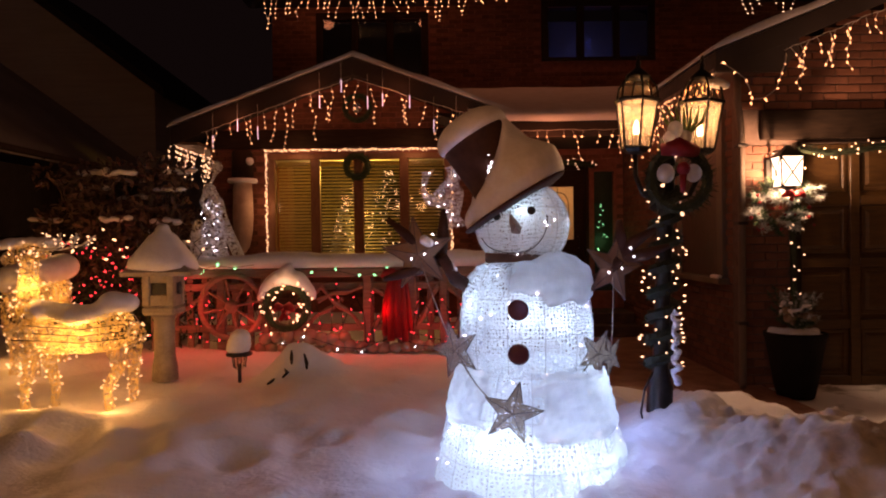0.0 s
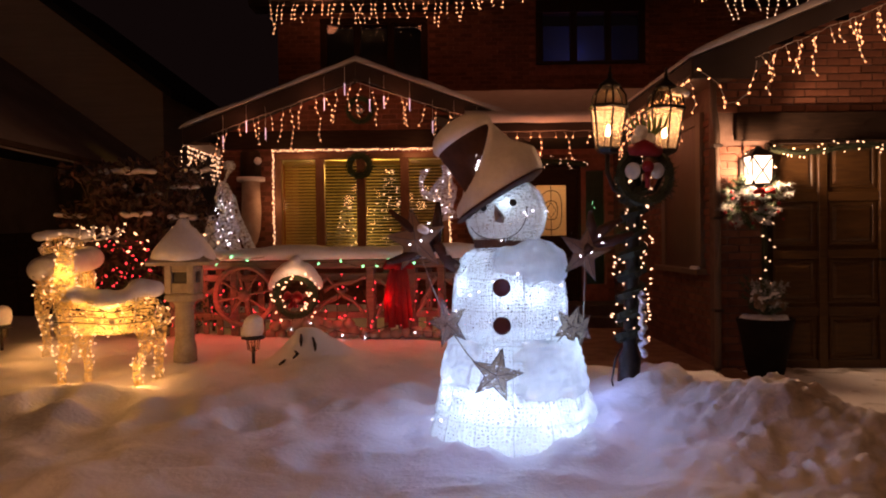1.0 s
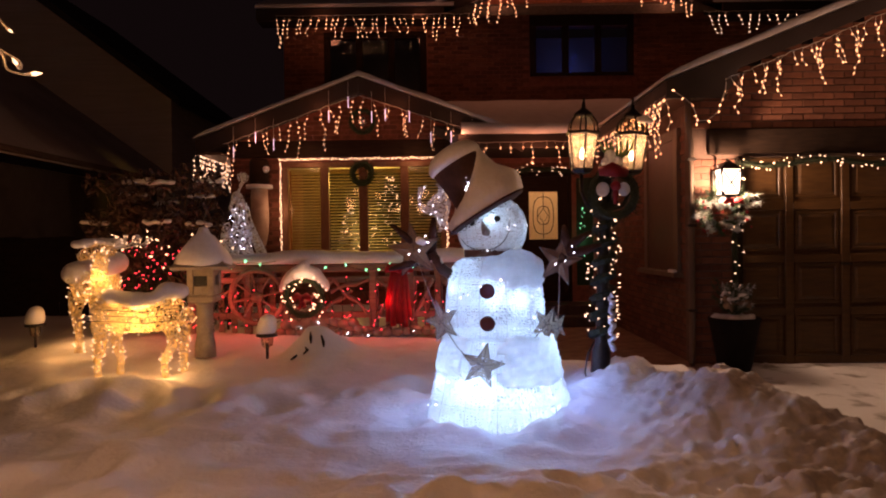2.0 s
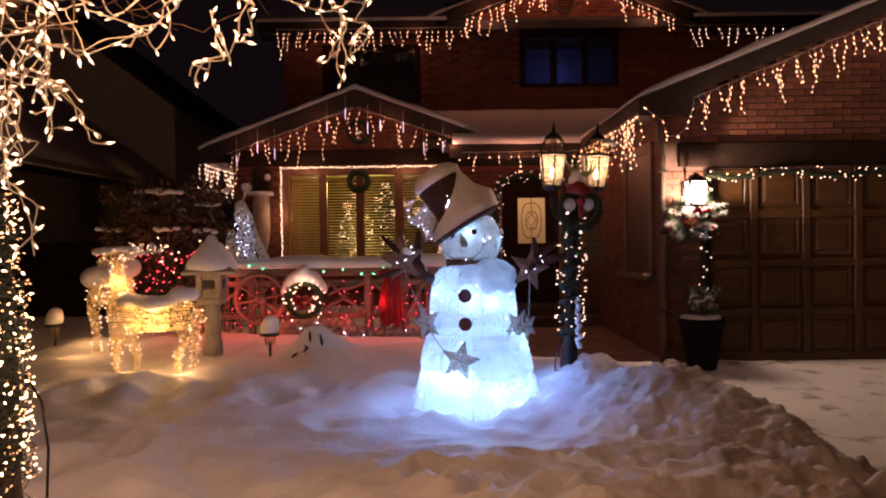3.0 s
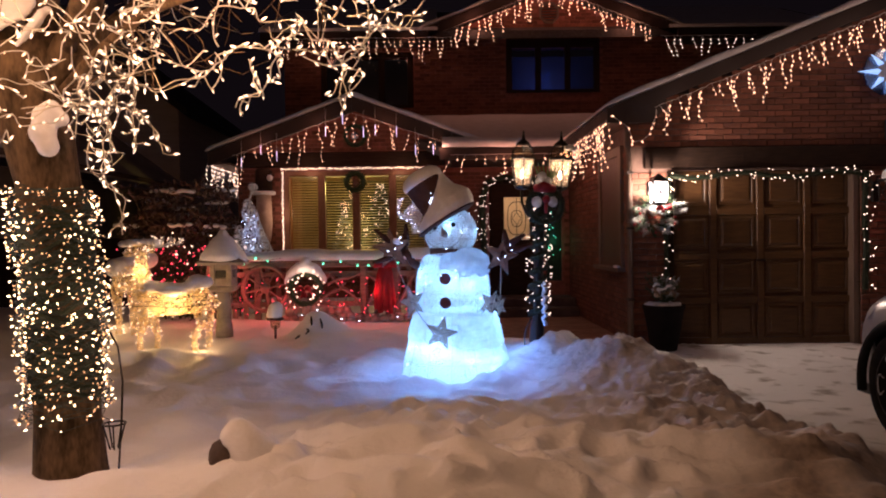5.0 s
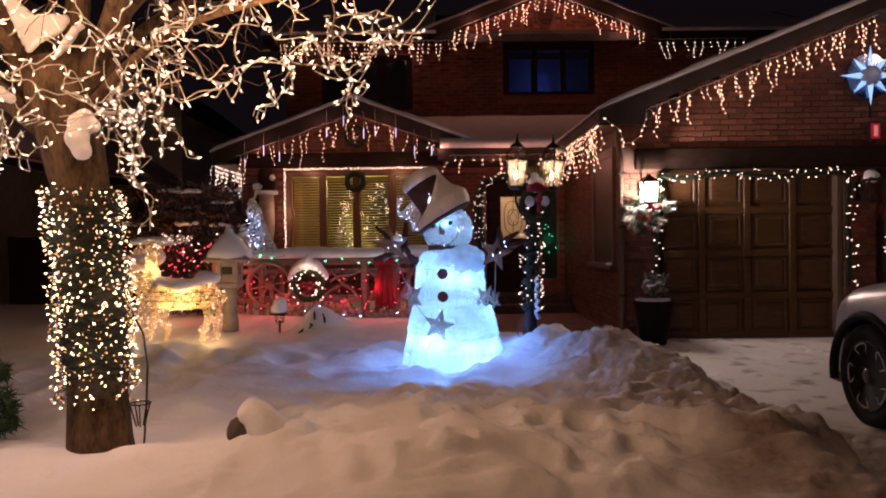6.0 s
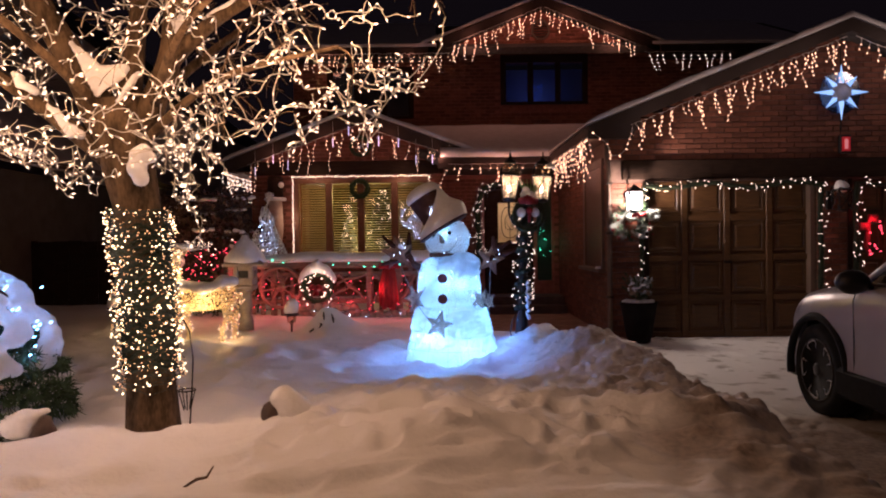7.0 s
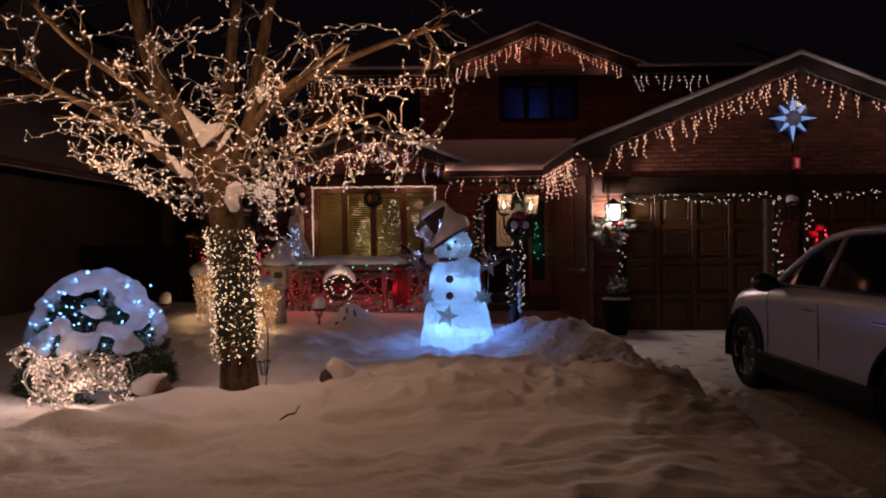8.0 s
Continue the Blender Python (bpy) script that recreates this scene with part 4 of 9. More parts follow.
def needles(b, line, length, count, rnd, width=0.004, slot=0, spread=1.0):
    """Short needle sprays standing off a line."""
    line = [Vector(p) for p in line]
    for _ in range(count):
        i = rnd.randrange(len(line) - 1)
        p = line[i].lerp(line[i + 1], rnd.random())
        d = Vector([rnd.gauss(0, 1) for _ in range(3)]).normalized()
        ax = (line[i + 1] - line[i])
        d = (d * spread + (ax.normalized() if ax.length else d) * 0.5).normalized()
        s = d.orthogonal().normalized() * width
        t = d.cross(s).normalized() * width
        e = p + d * length * rnd.uniform(0.6, 1.2)
        put(b, [p - s, p + s, p + t, e], [(0, 1, 3), (1, 2, 3), (2, 0, 3)], slot)


def wreath(name, label, c, radius, thick, seed, mat, berries=None, bulbs=0, bulb_mat=None, bow=None, group=""):
    """A round evergreen wreath with its trimmings."""
    rnd, w = random.Random(seed), thing(name, label, "wreath", group)
    ring, b = circle(c, radius, radius, 28), empty()
    tube(b, ring, thick * 0.45, 6)
    needles(b, ring, thick * 1.15, 900, rnd, 0.005)
    part("greenery", b, mat, w)
    if berries:
        b = empty()
        for _ in range(14):
            p = rnd.choice(ring) + Vector((rnd.uniform(-1, 1) * thick * 0.6, -thick * 0.7, rnd.uniform(-1, 1) * thick * 0.6))
            ball(b, p, rnd.uniform(0.012, 0.022), 8)
        part("bauble_cluster", b, berries, w, smooth=True)
    if bulbs:
        b = empty()
        for _ in range(bulbs):
            a = rnd.uniform(0, 2 * math.pi)
            q = radius + rnd.uniform(-1, 1) * thick
            bulb(b, Vector((c[0] + q * math.cos(a), c[1] - thick * rnd.uniform(0.5, 1.0), c[2] + q * math.sin(a))), (rnd.uniform(-1, 1), -1, rnd.uniform(-1, 1)), 0.009)
        part("bulb_cluster", b, bulb_mat, w, kind="stuff")
    if bow:
        b = empty()
        for s in (-1, 1):
            tube(b, [Vector(bow[0]) + Vector((s * bow[1] * u * 1.1, -0.03 - 0.02 * math.sin(math.pi * u), bow[1] * (0.6 * math.sin(math.pi * u) * (1 if k else -0.2) - 0.15 * u))) for k in (1,) for u in (0, 0.25, 0.5, 0.75, 1.0)], [0.012, 0.028, 0.04, 0.034, 0.01], 8)
            tube(b, [Vector(bow[0]) + Vector((s * bow[1] * 0.35 * u, -0.03, -bow[1] * 1.1 * u)) for u in (0, 0.5, 1)], [0.012, 0.02, 0.024], 6)
        ball(b, Vector(bow[0]) + Vector((0, -0.05, 0)), 0.025, 8)
        part("bow", b, RED_CLOTH, w, "red bow", smooth=True)
    return w


def garland(name, label, line, thick, seed, bulbs, bulb_mat, mat=PINE_DARK, count=None, r=0.0072):
    rnd, w = random.Random(seed), thing(name, label, "garland", "lit garlands round the doors")
    line = [Vector(p) for p in line]
    b = empty()
    tube(b, line, thick * 0.4, 5)
    long = sum((q - p).length for p, q in zip(line[:-1], line[1:]))
    needles(b, line, thick * 1.2, count or int(long * 420), rnd, 0.005)
    part("greenery", b, mat, w)
    b = empty()
    for k in range(bulbs):
        u = (k + rnd.uniform(0.1, 0.9)) / bulbs * (len(line) - 1)
        p = line[int(u)].lerp(line[min(int(u) + 1, len(line) - 1)], u % 1)
        q = p + Vector((rnd.uniform(-1, 1), -abs(rnd.uniform(0.6, 1.1)), rnd.uniform(-1, 1))) * thick
        bulb(b, q, (rnd.uniform(-1, 1), -1, rnd.uniform(-1, 1)), r)
    part("bulb_cluster", b, bulb_mat, w, kind="stuff")
    return w


AMBER = (1.0, 0.38, 0.18)
# garage: along the left slope, the right slope and the side eave
icicle_string("icicle_lights", "amber icicle lights under the garage gable slope", (2.93, 6.19, 2.98), (5.88, 6.19, 4.15), 36, (0.12, 0.22, 0.32, 0.40, 0.22), WARM_EAVE, CORD, 11, gap=0.058, swing=0.04, lamps=4, watts=10, front=(0, -0.45, -0.1), colour=(1.0, 0.62, 0.36), r=0.0078)
icicle_string("icicle_lights", "amber icicle lights under the far garage gable slope", (6.0, 6.19, 4.15), (9.2, 6.19, 2.89), 26, (0.15, 0.22, 0.3, 0.38, 0.12), WARM_EAVE, CORD, 12, lamps=3, watts=19, front=(0, -0.45, -0.05), colour=(1.0, 0.70, 0.44), r=0.0078)
icicle_string("icicle_lights", "dense amber icicle lights along the garage side eave", (2.36, 6.25, 2.88), (2.36, 9.5, 2.88), 44, (0.22, 0.3, 0.38, 0.45), WARM_EAVE, CORD, 13, lamps=3, watts=8, colour=AMBER, r=0.0074, front=(-0.1, 0, -0.25))
wound_string("loose_light_strand", "amber light strand looped at the garage corner", [(2.40, 6.18, 2.88), (2.50, 6.18, 2.80), (2.58, 6.18, 2.74), (2.63, 6.18, 2.62), (2.63, 6.18, 2.50), (2.66, 6.18, 2.56), (2.76, 6.18, 2.58), (2.86, 6.18, 2.66), (2.91, 6.18, 2.80), (2.94, 6.18, 2.95)], WARM_EAVE, CORD, 14, 0.009, 0.07, 0.012)
# front room gable, its side eave and the porch
icicle_string("icicle_lights", "amber icicle lights under the front room gable", (-3.2, 9.66, 2.86), (-1.2, 9.66, 3.56), 13, (0.15, 0.3, 0.38, 0.45), WARM_EAVE, CORD, 15, lamps=2, watts=7, colour=AMBER, r=0.0074)
icicle_string("icicle_lights", "amber icicle lights under the front room gable", (-1.16, 9.66, 3.56), (0.85, 9.66, 2.9), 12, (0.15, 0.3, 0.38, 0.45), WARM_EAVE, CORD, 16, lamps=2, watts=7, colour=AMBER, r=0.0074)
icicle_string("icicle_lights", "dense amber icicle lights along the front room side eave", (-3.63, 9.75, 2.80), (-3.63, 12.0, 2.80), 34, (0.22, 0.3, 0.38, 0.45), WARM_WHITE, CORD, 17, lamps=2, watts=3, colour=(1, 0.58, 0.3), r=0.009, front=(-0.05, 0, -0.25))
icicle_string("icicle_lights", "amber icicle lights along the porch eave", (0.5, 9.52, 2.82), (2.3, 9.52, 2.82), 11, (0.08, 0.15, 0.3), WARM_EAVE, CORD, 18, lamps=1, watts=13, front=(0, -0.2, -0.3), colour=AMBER, r=0.009)
# upper eaves
icicle_string("icicle_lights", "amber icicle lights along the upper eave", (-2.85, 11.68, 5.38), (0.58, 11.68, 5.38), 29, (0.15, 0.22, 0.38, 0.3), WARM_EAVE, CORD, 19, lamps=2, watts=4.0, colour=AMBER, r=0.0080)
icicle_string("icicle_lights", "amber icicle lights under the upper gable", (0.60, 11.68, 5.56), (2.53, 11.68, 6.33), 21, (0.15, 0.22, 0.38, 0.3), WARM_EAVE, CORD, 20, lamps=2, watts=12, colour=AMBER, r=0.0092)
icicle_string("icicle_lights", "amber icicle lights under the upper gable", (2.59, 11.68, 6.33), (4.52, 11.68, 5.54), 21, (0.15, 0.22, 0.38, 0.3), WARM_EAVE, CORD, 21, lamps=2, watts=12, colour=AMBER, r=0.0092)
icicle_string("icicle_lights", "sparse white icicle lights along the upper eave", (4.7, 11.68, 5.36), (6.6, 11.68, 5.36), 11, (0.15, 0.22, 0.3), WARM_WHITE, CORD, 22, r=0.0095)

# long icicle tubes in the front gable
for k, xx in enumerate((-3.05, -2.72, -2.45, -1.62, -1.33, -0.98, -0.78, -0.42, -0.1, 0.2, 0.52)):
    tb = thing("icicle_tube", "pale glowing icicle tube hanging under the gable", "icicle light", "icicle tubes under the gable")
    zt = 3.5 - abs(xx + 1.18) * 0.36 + 0.12 * math.sin(k * 2.1)
    bb = empty()
    tube(bb, [(xx, 9.68, zt), (xx, 9.68, zt - 0.17)], [0.008, 0.006], 6)
    part("tube", bb, glow("lilac_tube", (0.86, 0.76, 1.0), 1.0) if k == 0 else bpy.data.materials["lilac_tube"], tb)
    bb = empty()
    tube(bb, [(xx, 9.68, zt + 0.3), (xx, 9.68, zt)], 0.003, 4)
    part("cord", bb, CORD, tb)

# window border of warm lights
border = thing("window_lights", "warm string lights framing the front window", "string lights")
rnd = random.Random(31)
wire, lit = empty(), empty()
edge = [(-2.47, 10.20, 1.20), (-2.47, 10.20, 2.68), (0.13, 10.20, 2.68), (0.13, 10.20, 1.20)]
tube(wire, edge, 0.005, 4)
for (xa, ya, za), (xb, yb, zb) in zip(edge[:-1], edge[1:]):
    n = int((abs(xb - xa) + abs(zb - za)) / 0.021)
    for k in range(n):
        u = k / n
        bulb(lit, (xa + (xb - xa) * u + rnd.uniform(-0.012, 0.012), ya, za + (zb - za) * u + rnd.uniform(-0.012, 0.012)), (rnd.uniform(-1, 1), -0.6, rnd.uniform(-1, 1)), 0.0078)
part("cord", wire, CORD, border)
part("bulb_cluster", lit, WARM, border, kind="stuff")
for p in ((-2.0, 10.08, 2.62), (-0.4, 10.08, 2.62), (-2.45, 10.08, 1.9)):
    bulb_light(border, p, 1.6, (1.0, 0.62, 0.3), 0.1)

wreath("window_wreath", "dark evergreen wreath hung on the front window", (-1.19, 10.14, 2.44), 0.15, 0.10, 41, PINE)
wreath("gable_wreath", "dark wreath with a silver figure in the front gable", (-1.15, 9.95, 3.22), 0.17, 0.07, 42, PINE)
bb = empty()
ball(bb, (-1.15, 9.93, 3.22), 0.07, 12)
ornament = part("silver_ornament", bb, surf("silver", (0.5, 0.5, 0.52), (0.7, 0.7, 0.72), 20, 0.25, metal=0.9), None, "silver ornament hanging inside the gable wreath", True)
ornament["category"] = "ornament"

# garlands on the garage and the front door
garland("door_garland", "lit evergreen garland down the garage door jamb", [(3.18, 6.5, 2.15), (3.17, 6.5, 1.8), (3.14, 6.5, 1.4), (3.15, 6.5, 0.85)], 0.07, 51, 26, WARM_WHITE)
garland("header_garland", "lit evergreen garland draped over the garage door", [(3.2 + 0.25 * k, 6.5, 2.17 - 0.035 * math.sin(k * 1.3)) for k in range(11)], 0.07, 52, 52, WARM_WHITE)
garland("door_garland", "lit evergreen garland down the pier between the doors", [(5.68, 6.5, 2.2), (5.66, 6.5, 1.7), (5.68, 6.5, 1.2), (5.66, 6.5, 0.7)], 0.09, 53, 28, WARM_WHITE)
garland("door_garland", "lit evergreen garland with reddish glow beside the second door", [(6.18, 6.5, 2.2), (6.16, 6.5, 1.7), (6.18, 6.5, 1.2), (6.16, 6.5, 0.9)], 0.09, 54, 26, WARM_WHITE)
garland("header_garland", "lit evergreen garland draped over the second garage door", [(6.2 + 0.25 * k, 6.5, 2.17 - 0.035 * math.sin(k * 1.1)) for k in range(11)], 0.07, 55, 46, WARM_WHITE)
garland("entry_garland", "lit evergreen garland beside the front door", [(1.12, 10.75, 1.0), (1.1, 10.75, 1.5), (1.08, 10.75, 2.0), (1.16, 10.75, 2.38)], 0.13, 56, 46, WARM_WHITE, count=700)
garland("entry_garland", "lit evergreen garland across the top of the front door", [(1.16, 10.75, 2.46), (1.5, 10.75, 2.54), (1.9, 10.75, 2.52), (2.25, 10.75, 2.48)], 0.1, 57, 22, WARM_WHITE)

for garl, spots in (("header_garland", ((3.9, 6.3, 2.12), (5.1, 6.3, 2.12))), ("header_garland.001", ((6.9, 6.3, 2.12), (8.2, 6.3, 2.12)))):
    for p in spots:
        bulb_light(bpy.data.objects[garl], p, 0.2, (1.0, 0.74, 0.46), 0.12)
# green-lit sidelight by the door
side = thing("green_lights", "green string lights in the narrow window beside the door", "string lights")
bb = empty()
rnd = random.Random(8)
for k in range(14):
    bulb(bb, (2.43 + rnd.uniform(-0.11, 0.11), 10.88, 1.0 + 0.9 * rnd.random()), (0, -1, 0), 0.009)
part("bulb_cluster", bb, GREEN_BULB, side, kind="stuff")
bulb_light(side, (2.43, 10.76, 1.35), 0.45, (0.1, 1.0, 0.4), 0.1)
bb = empty()
box(bb, 2.28, 11.0, 0.6, 2.58, 11.01, 2.4)
setting("window_4", bb, surf("green_tinted_glass", (0.008, 0.022, 0.012), (0.015, 0.04, 0.02), 6, 0.3), "narrow sidelight window by the front door", "window")


# ---- lamps by the garage ----
def wall_lantern(x, z, lit):
    l = thing("wall_lantern", "lit square wall lantern with crossed bars and snow on top" if lit else "unlit wall lantern with a cap of snow", "wall lamp", "wall lanterns of the garage", (x, 6.6, z))
    b = empty()
    cbox(b, -0.05, -0.045, -0.12, 0.05, 0.0, 0.14, 0.008)
    tube(b, [(0, -0.03, 0.1), (0, -0.08, 0.2), (0, -0.34, 0.2), (0, -0.34, 0.16)], 0.012, 6)
    part("bracket", b, IRON, l)
    for sx in (-1, 1):
        for sy in (-1, 1):
            b = empty()
            tube(b, [(0.085 * sx, -0.34 + 0.085 * sy, -0.13), (0.1 * sx, -0.34 + 0.1 * sy, 0.13)], 0.007, 5)
            part("corner_bar", b, IRON, l)
    for zz, h in ((-0.13, 0.085), (0.13, 0.1)):
        b = empty()
        tube(b, [(-h, -0.34 - h, zz), (h, -0.34 - h, zz), (h, -0.34 + h, zz), (-h, -0.34 + h, zz), (-h, -0.34 - h, zz)], 0.008, 5)
        part("rail", b, IRON, l)
    for s in (-1, 1):
        b = empty()
        tube(b, [(-0.085 * s, -0.428, -0.13), (0.1 * s, -0.442, 0.13)], 0.0075, 5)
        part("cross_bar", b, IRON, l)
        b = empty()
        tube(b, [(-0.090, -0.34 - 0.085 * s, -0.13), (-0.104, -0.34 + 0.1 * s, 0.13)], 0.0065, 5)
        part("cross_bar", b, IRON, l)
    b = empty()
    lathe(b, [(0.15, 0.0), (0.05, 0.06), (0.02, 0.09)], 4, (0, -0.34, 0.135), a0=math.pi / 4)
    part("lid", b, IRON, l)
    b = empty()
    lathe(b, [(0.02, -0.16), (0.05, -0.152), (0.075, -0.142), (0.075, -0.134)], 4, (0, -0.34, 0), a0=math.pi / 4)
    part("base_plate", b, IRON, l)
    b = empty()
    lathe(b, [(0.115, -0.125), (0.13, 0.125)], 4, (0, -0.34, 0), a0=math.pi / 4)
    g = part("glass", b, LIT_GLASS if lit else LAMP_GLASS, l)
    g.visible_shadow = False
    if lit:
        b = empty()
        ball(b, (0, -0.34, 0.04), 0.025, 10)
        part("bulb", b, FLAME, l, smooth=True)
        bulb_light(l, (0, -0.34, -0.04), 112, (1.0, 0.76, 0.46), 0.03)
    return l


LIT_GLASS = glow("lit_lantern_glass", (1.0, 0.88, 0.68), 4)
wall_lantern(2.98, 1.95, True)
unlit = wall_lantern(5.84, 1.93, False)
blobs("snow_cap", [(5.84, 6.27, 2.11, 0.10, 0.8), (5.82, 6.28, 2.15, 0.07, 0.8)], 0.02, SNOW, "rounded snow cap", parent=unlit)

# evergreen spray below the lit lantern
spray = thing("wall_wreath", "frosted evergreen wreath with berries and red bow under the lantern", "wreath")
rnd = random.Random(61)
bb, bf = empty(), empty()
for k in range(46):
    a, q = rnd.uniform(0, math.pi * 2), rnd.uniform(0.20, 0.31)
    base, tip = Vector((2.98 + 0.12 * math.cos(a), 6.5, 1.67 + 0.12 * math.sin(a))), Vector((2.98 + q * math.cos(a + 0.35), 6.44 - rnd.uniform(0, 0.12), 1.67 + q * math.sin(a + 0.35) * 0.9))
    needles(bb if k % 2 else bf, [base, base.lerp(tip, 0.5), tip], 0.06, 90, rnd, 0.005)
for k in range(12):
    p = Vector((2.98 + rnd.uniform(-0.3, 0.3), 6.42, 1.70 + rnd.uniform(-0.05, 0.08)))
    needles(bf, [p, p + Vector((rnd.uniform(-0.15, 0.15), -0.05, 0.05))], 0.06, 60, rnd, 0.006)
part("greenery", bb, PINE, spray)
part("frosted_foliage", bf, FROSTED, spray)
bb = empty()
for k in range(22):
    ball(bb, (2.98 + rnd.uniform(-0.28, 0.28), 6.36 + rnd.uniform(-0.04, 0.04), 1.62 + rnd.uniform(-0.18, 0.14)), rnd.uniform(0.01, 0.02), 8)
part("berry_cluster", bb, RED_CLOTH, spray, smooth=True, kind="stuff")
bb = empty()
for s in (-1, 1):
    tube(bb, [Vector((3.07 + s * 0.1 * u, 6.34 - 0.03 * math.sin(3.14 * u), 1.74 + 0.03 * math.sin(3.14 * u))) for u in (0, 0.3, 0.6, 1)], [0.012, 0.03, 0.035, 0.012], 8)
part("bow", bb, RED_CLOTH, spray, smooth=True)

# planter in front of the pier
pl = thing("planter", "dark round planter pot with frosted evergreen arrangement", "planter")
bb = empty()
lathe(bb, [(0.15, 0.02), (0.175, 0.12), (0.22, 0.40), (0.245, 0.52), (0.255, 0.54), (0.255, 0.57), (0.23, 0.575), (0.22, 0.55)], 28, (3.01, 6.2, 0))
part("pot", bb, surf("dark_glazed_pot", (0.005, 0.004, 0.004), (0.011, 0.009, 0.008), 8, 0.8, specular=0.15), pl, smooth=True)
bb = empty()
blobs("snow", [(3.01 + q * math.cos(a), 6.2 + q * math.sin(a), 0.56 + 0.02 * math.sin(3 * a), 0.05, 0.7) for q in (0.05, 0.12, 0.19) for a in [0.7 * k + q for k in range(9)]], 0.016, SNOW, "snow on the earth in the pot", parent=pl)
bb, bf = empty(), empty()
rnd = random.Random(66)
for k in range(34):
    a = rnd.uniform(0, 2 * math.pi)
    base, tip = Vector((3.01, 6.2, 0.60)), Vector((3.01 + rnd.uniform(0.08, 0.27) * math.cos(a), 6.2 + 0.2 * math.sin(a), 0.60 + rnd.uniform(0.06, 0.36)))
    needles(bb if k % 2 else bf, [base, base.lerp(tip, 0.5), tip], 0.05, 110, rnd, 0.005)
part("greenery", bb, PINE, pl)
part("frosted_foliage", bf, FROSTED, pl)
blobs("snow_cap", [(3.01 + rnd.uniform(-0.16, 0.16), 6.14 + rnd.uniform(-0.1, 0.1), 0.70 + rnd.uniform(0, 0.14), rnd.uniform(0.018, 0.032), 0.7) for k in range(22)], 0.011, SNOW, "snow on the twigs", parent=pl)
CONE = surf("pine_cone_scales", (0.12, 0.07, 0.04), (0.3, 0.22, 0.15), 30, 0.8, bump=0.8)
for k in range(12):
    bb = empty()
    ball(bb, (2.99 + rnd.uniform(-0.12, 0.12), 6.1 + rnd.uniform(-0.08, 0.08), 0.66 + rnd.uniform(0, 0.12)), rnd.uniform(0.025, 0.04), 9)
    part("pine_cone", bb, CONE, pl, smooth=True)

# red-lit bow beside the second door
rb = thing("red_light_bow", "glowing red light bow beside the second garage door", "light decoration")
bb = empty()
for s in (-1, 1):
    tube(bb, [Vector((6.34 + s * 0.13 * u, 6.5, 1.62 + 0.08 * math.sin(3.14 * u) * s)) for u in (0, 0.3, 0.7, 1)], [0.02, 0.06, 0.07, 0.02], 8)
tube(bb, [(6.34, 6.5, 1.6), (6.32, 6.5, 1.3), (6.36, 6.5, 1.15)], [0.03, 0.045, 0.02], 8)
part("ribbon", bb, RED_CLOTH, rb, smooth=True)
bb = empty()
for k in range(16):
    bulb(bb, (6.34 + rnd.uniform(-0.1, 0.1), 6.34, 1.4 + rnd.uniform(-0.25, 0.3)), (0, -1, 0), 0.011)
part("bulb_cluster", bb, RED_BULB, rb, kind="stuff")
bulb_light(rb, (6.32, 6.38, 1.62), 2.5, (1, 0.06, 0.06), 0.06)

# star and sign in the garage gable
star = thing("star_light", "eight-pointed white and blue star light on the garage gable", "star light", at=(5.97, 6.5, 3.45))
bb = empty()
lathe(bb, [(0.02, -0.012), (0.30, -0.012), (0.30, 0.012), (0.02, 0.012)], 10, (0, 0.04, 0), m=Matrix.Rotation(radians(90), 4, "X"))
part("backing", bb, glass_mat("blue_acrylic", (0.25, 0.4, 0.7), 0.2, 0.75), star)
for k in range(8):
    a, q = math.pi / 4 * k, (0.40 if k % 2 == 0 else 0.32)
    bb = empty()
    d, s = Vector((math.cos(a), 0, math.sin(a))), Vector((-math.sin(a), 0, math.cos(a)))
    put(bb, [d * 0.10 - s * 0.045, d * 0.10 + s * 0.045, d * q, d * 0.14 + Vector((0, -0.045, 0)), Vector((0, -0.03, 0))], [(0, 2, 3), (2, 1, 3), (0, 3, 4), (3, 1, 4), (1, 2, 0)])
    part("ray", bb, STAR_RAY if k else (STAR_RAY := glow("star_ray", (0.40, 0.68, 1.0), 0.75)), star)
bb = empty()
lathe(bb, [(0.14, 0.0), (0.13, 0.035), (0.07, 0.055), (0.01, 0.06)], 16, (0, 0, 0), m=Matrix.Rotation(radians(90), 4, "X"))
part("hub", bb, surf("grey_star_hub", (0.22, 0.22, 0.25), (0.32, 0.32, 0.36), 12, 0.4), star, smooth=True)
bb = empty()
tube(bb, [(0, 0.02, 0.35), (0, 0.02, 0.62)], 0.008, 5)
tube(bb, [(0, 0.02, -0.35), (0, 0.02, -0.55)], 0.012, 5)
part("hanger", bb, IRON, star)
bulb_light(star, (0, -0.16, 0), 0.5, (0.5, 0.72, 1.0), 0.2)
sg = thing("number_sign", "small dark box sign with a red lit face", "sign")
bb = empty()
cbox(bb, 5.97, 6.53, 2.60, 6.13, 6.60, 2.86, 0.01)
part("case", bb, BLACK, sg)
bb = empty()
box(bb, 5.99, 6.524, 2.63, 6.11, 6.529, 2.83)
part("face", bb, glow("red_sign_face", (0.7, 0.03, 0.03), 0.16), sg)
bb = empty()
cbox(bb, 6.025, 6.516, 2.66, 6.075, 6.5235, 2.80, 0.002)
part("bar", bb, glow("sign_bar", (1.0, 0.3, 0.25), 0.4), sg)

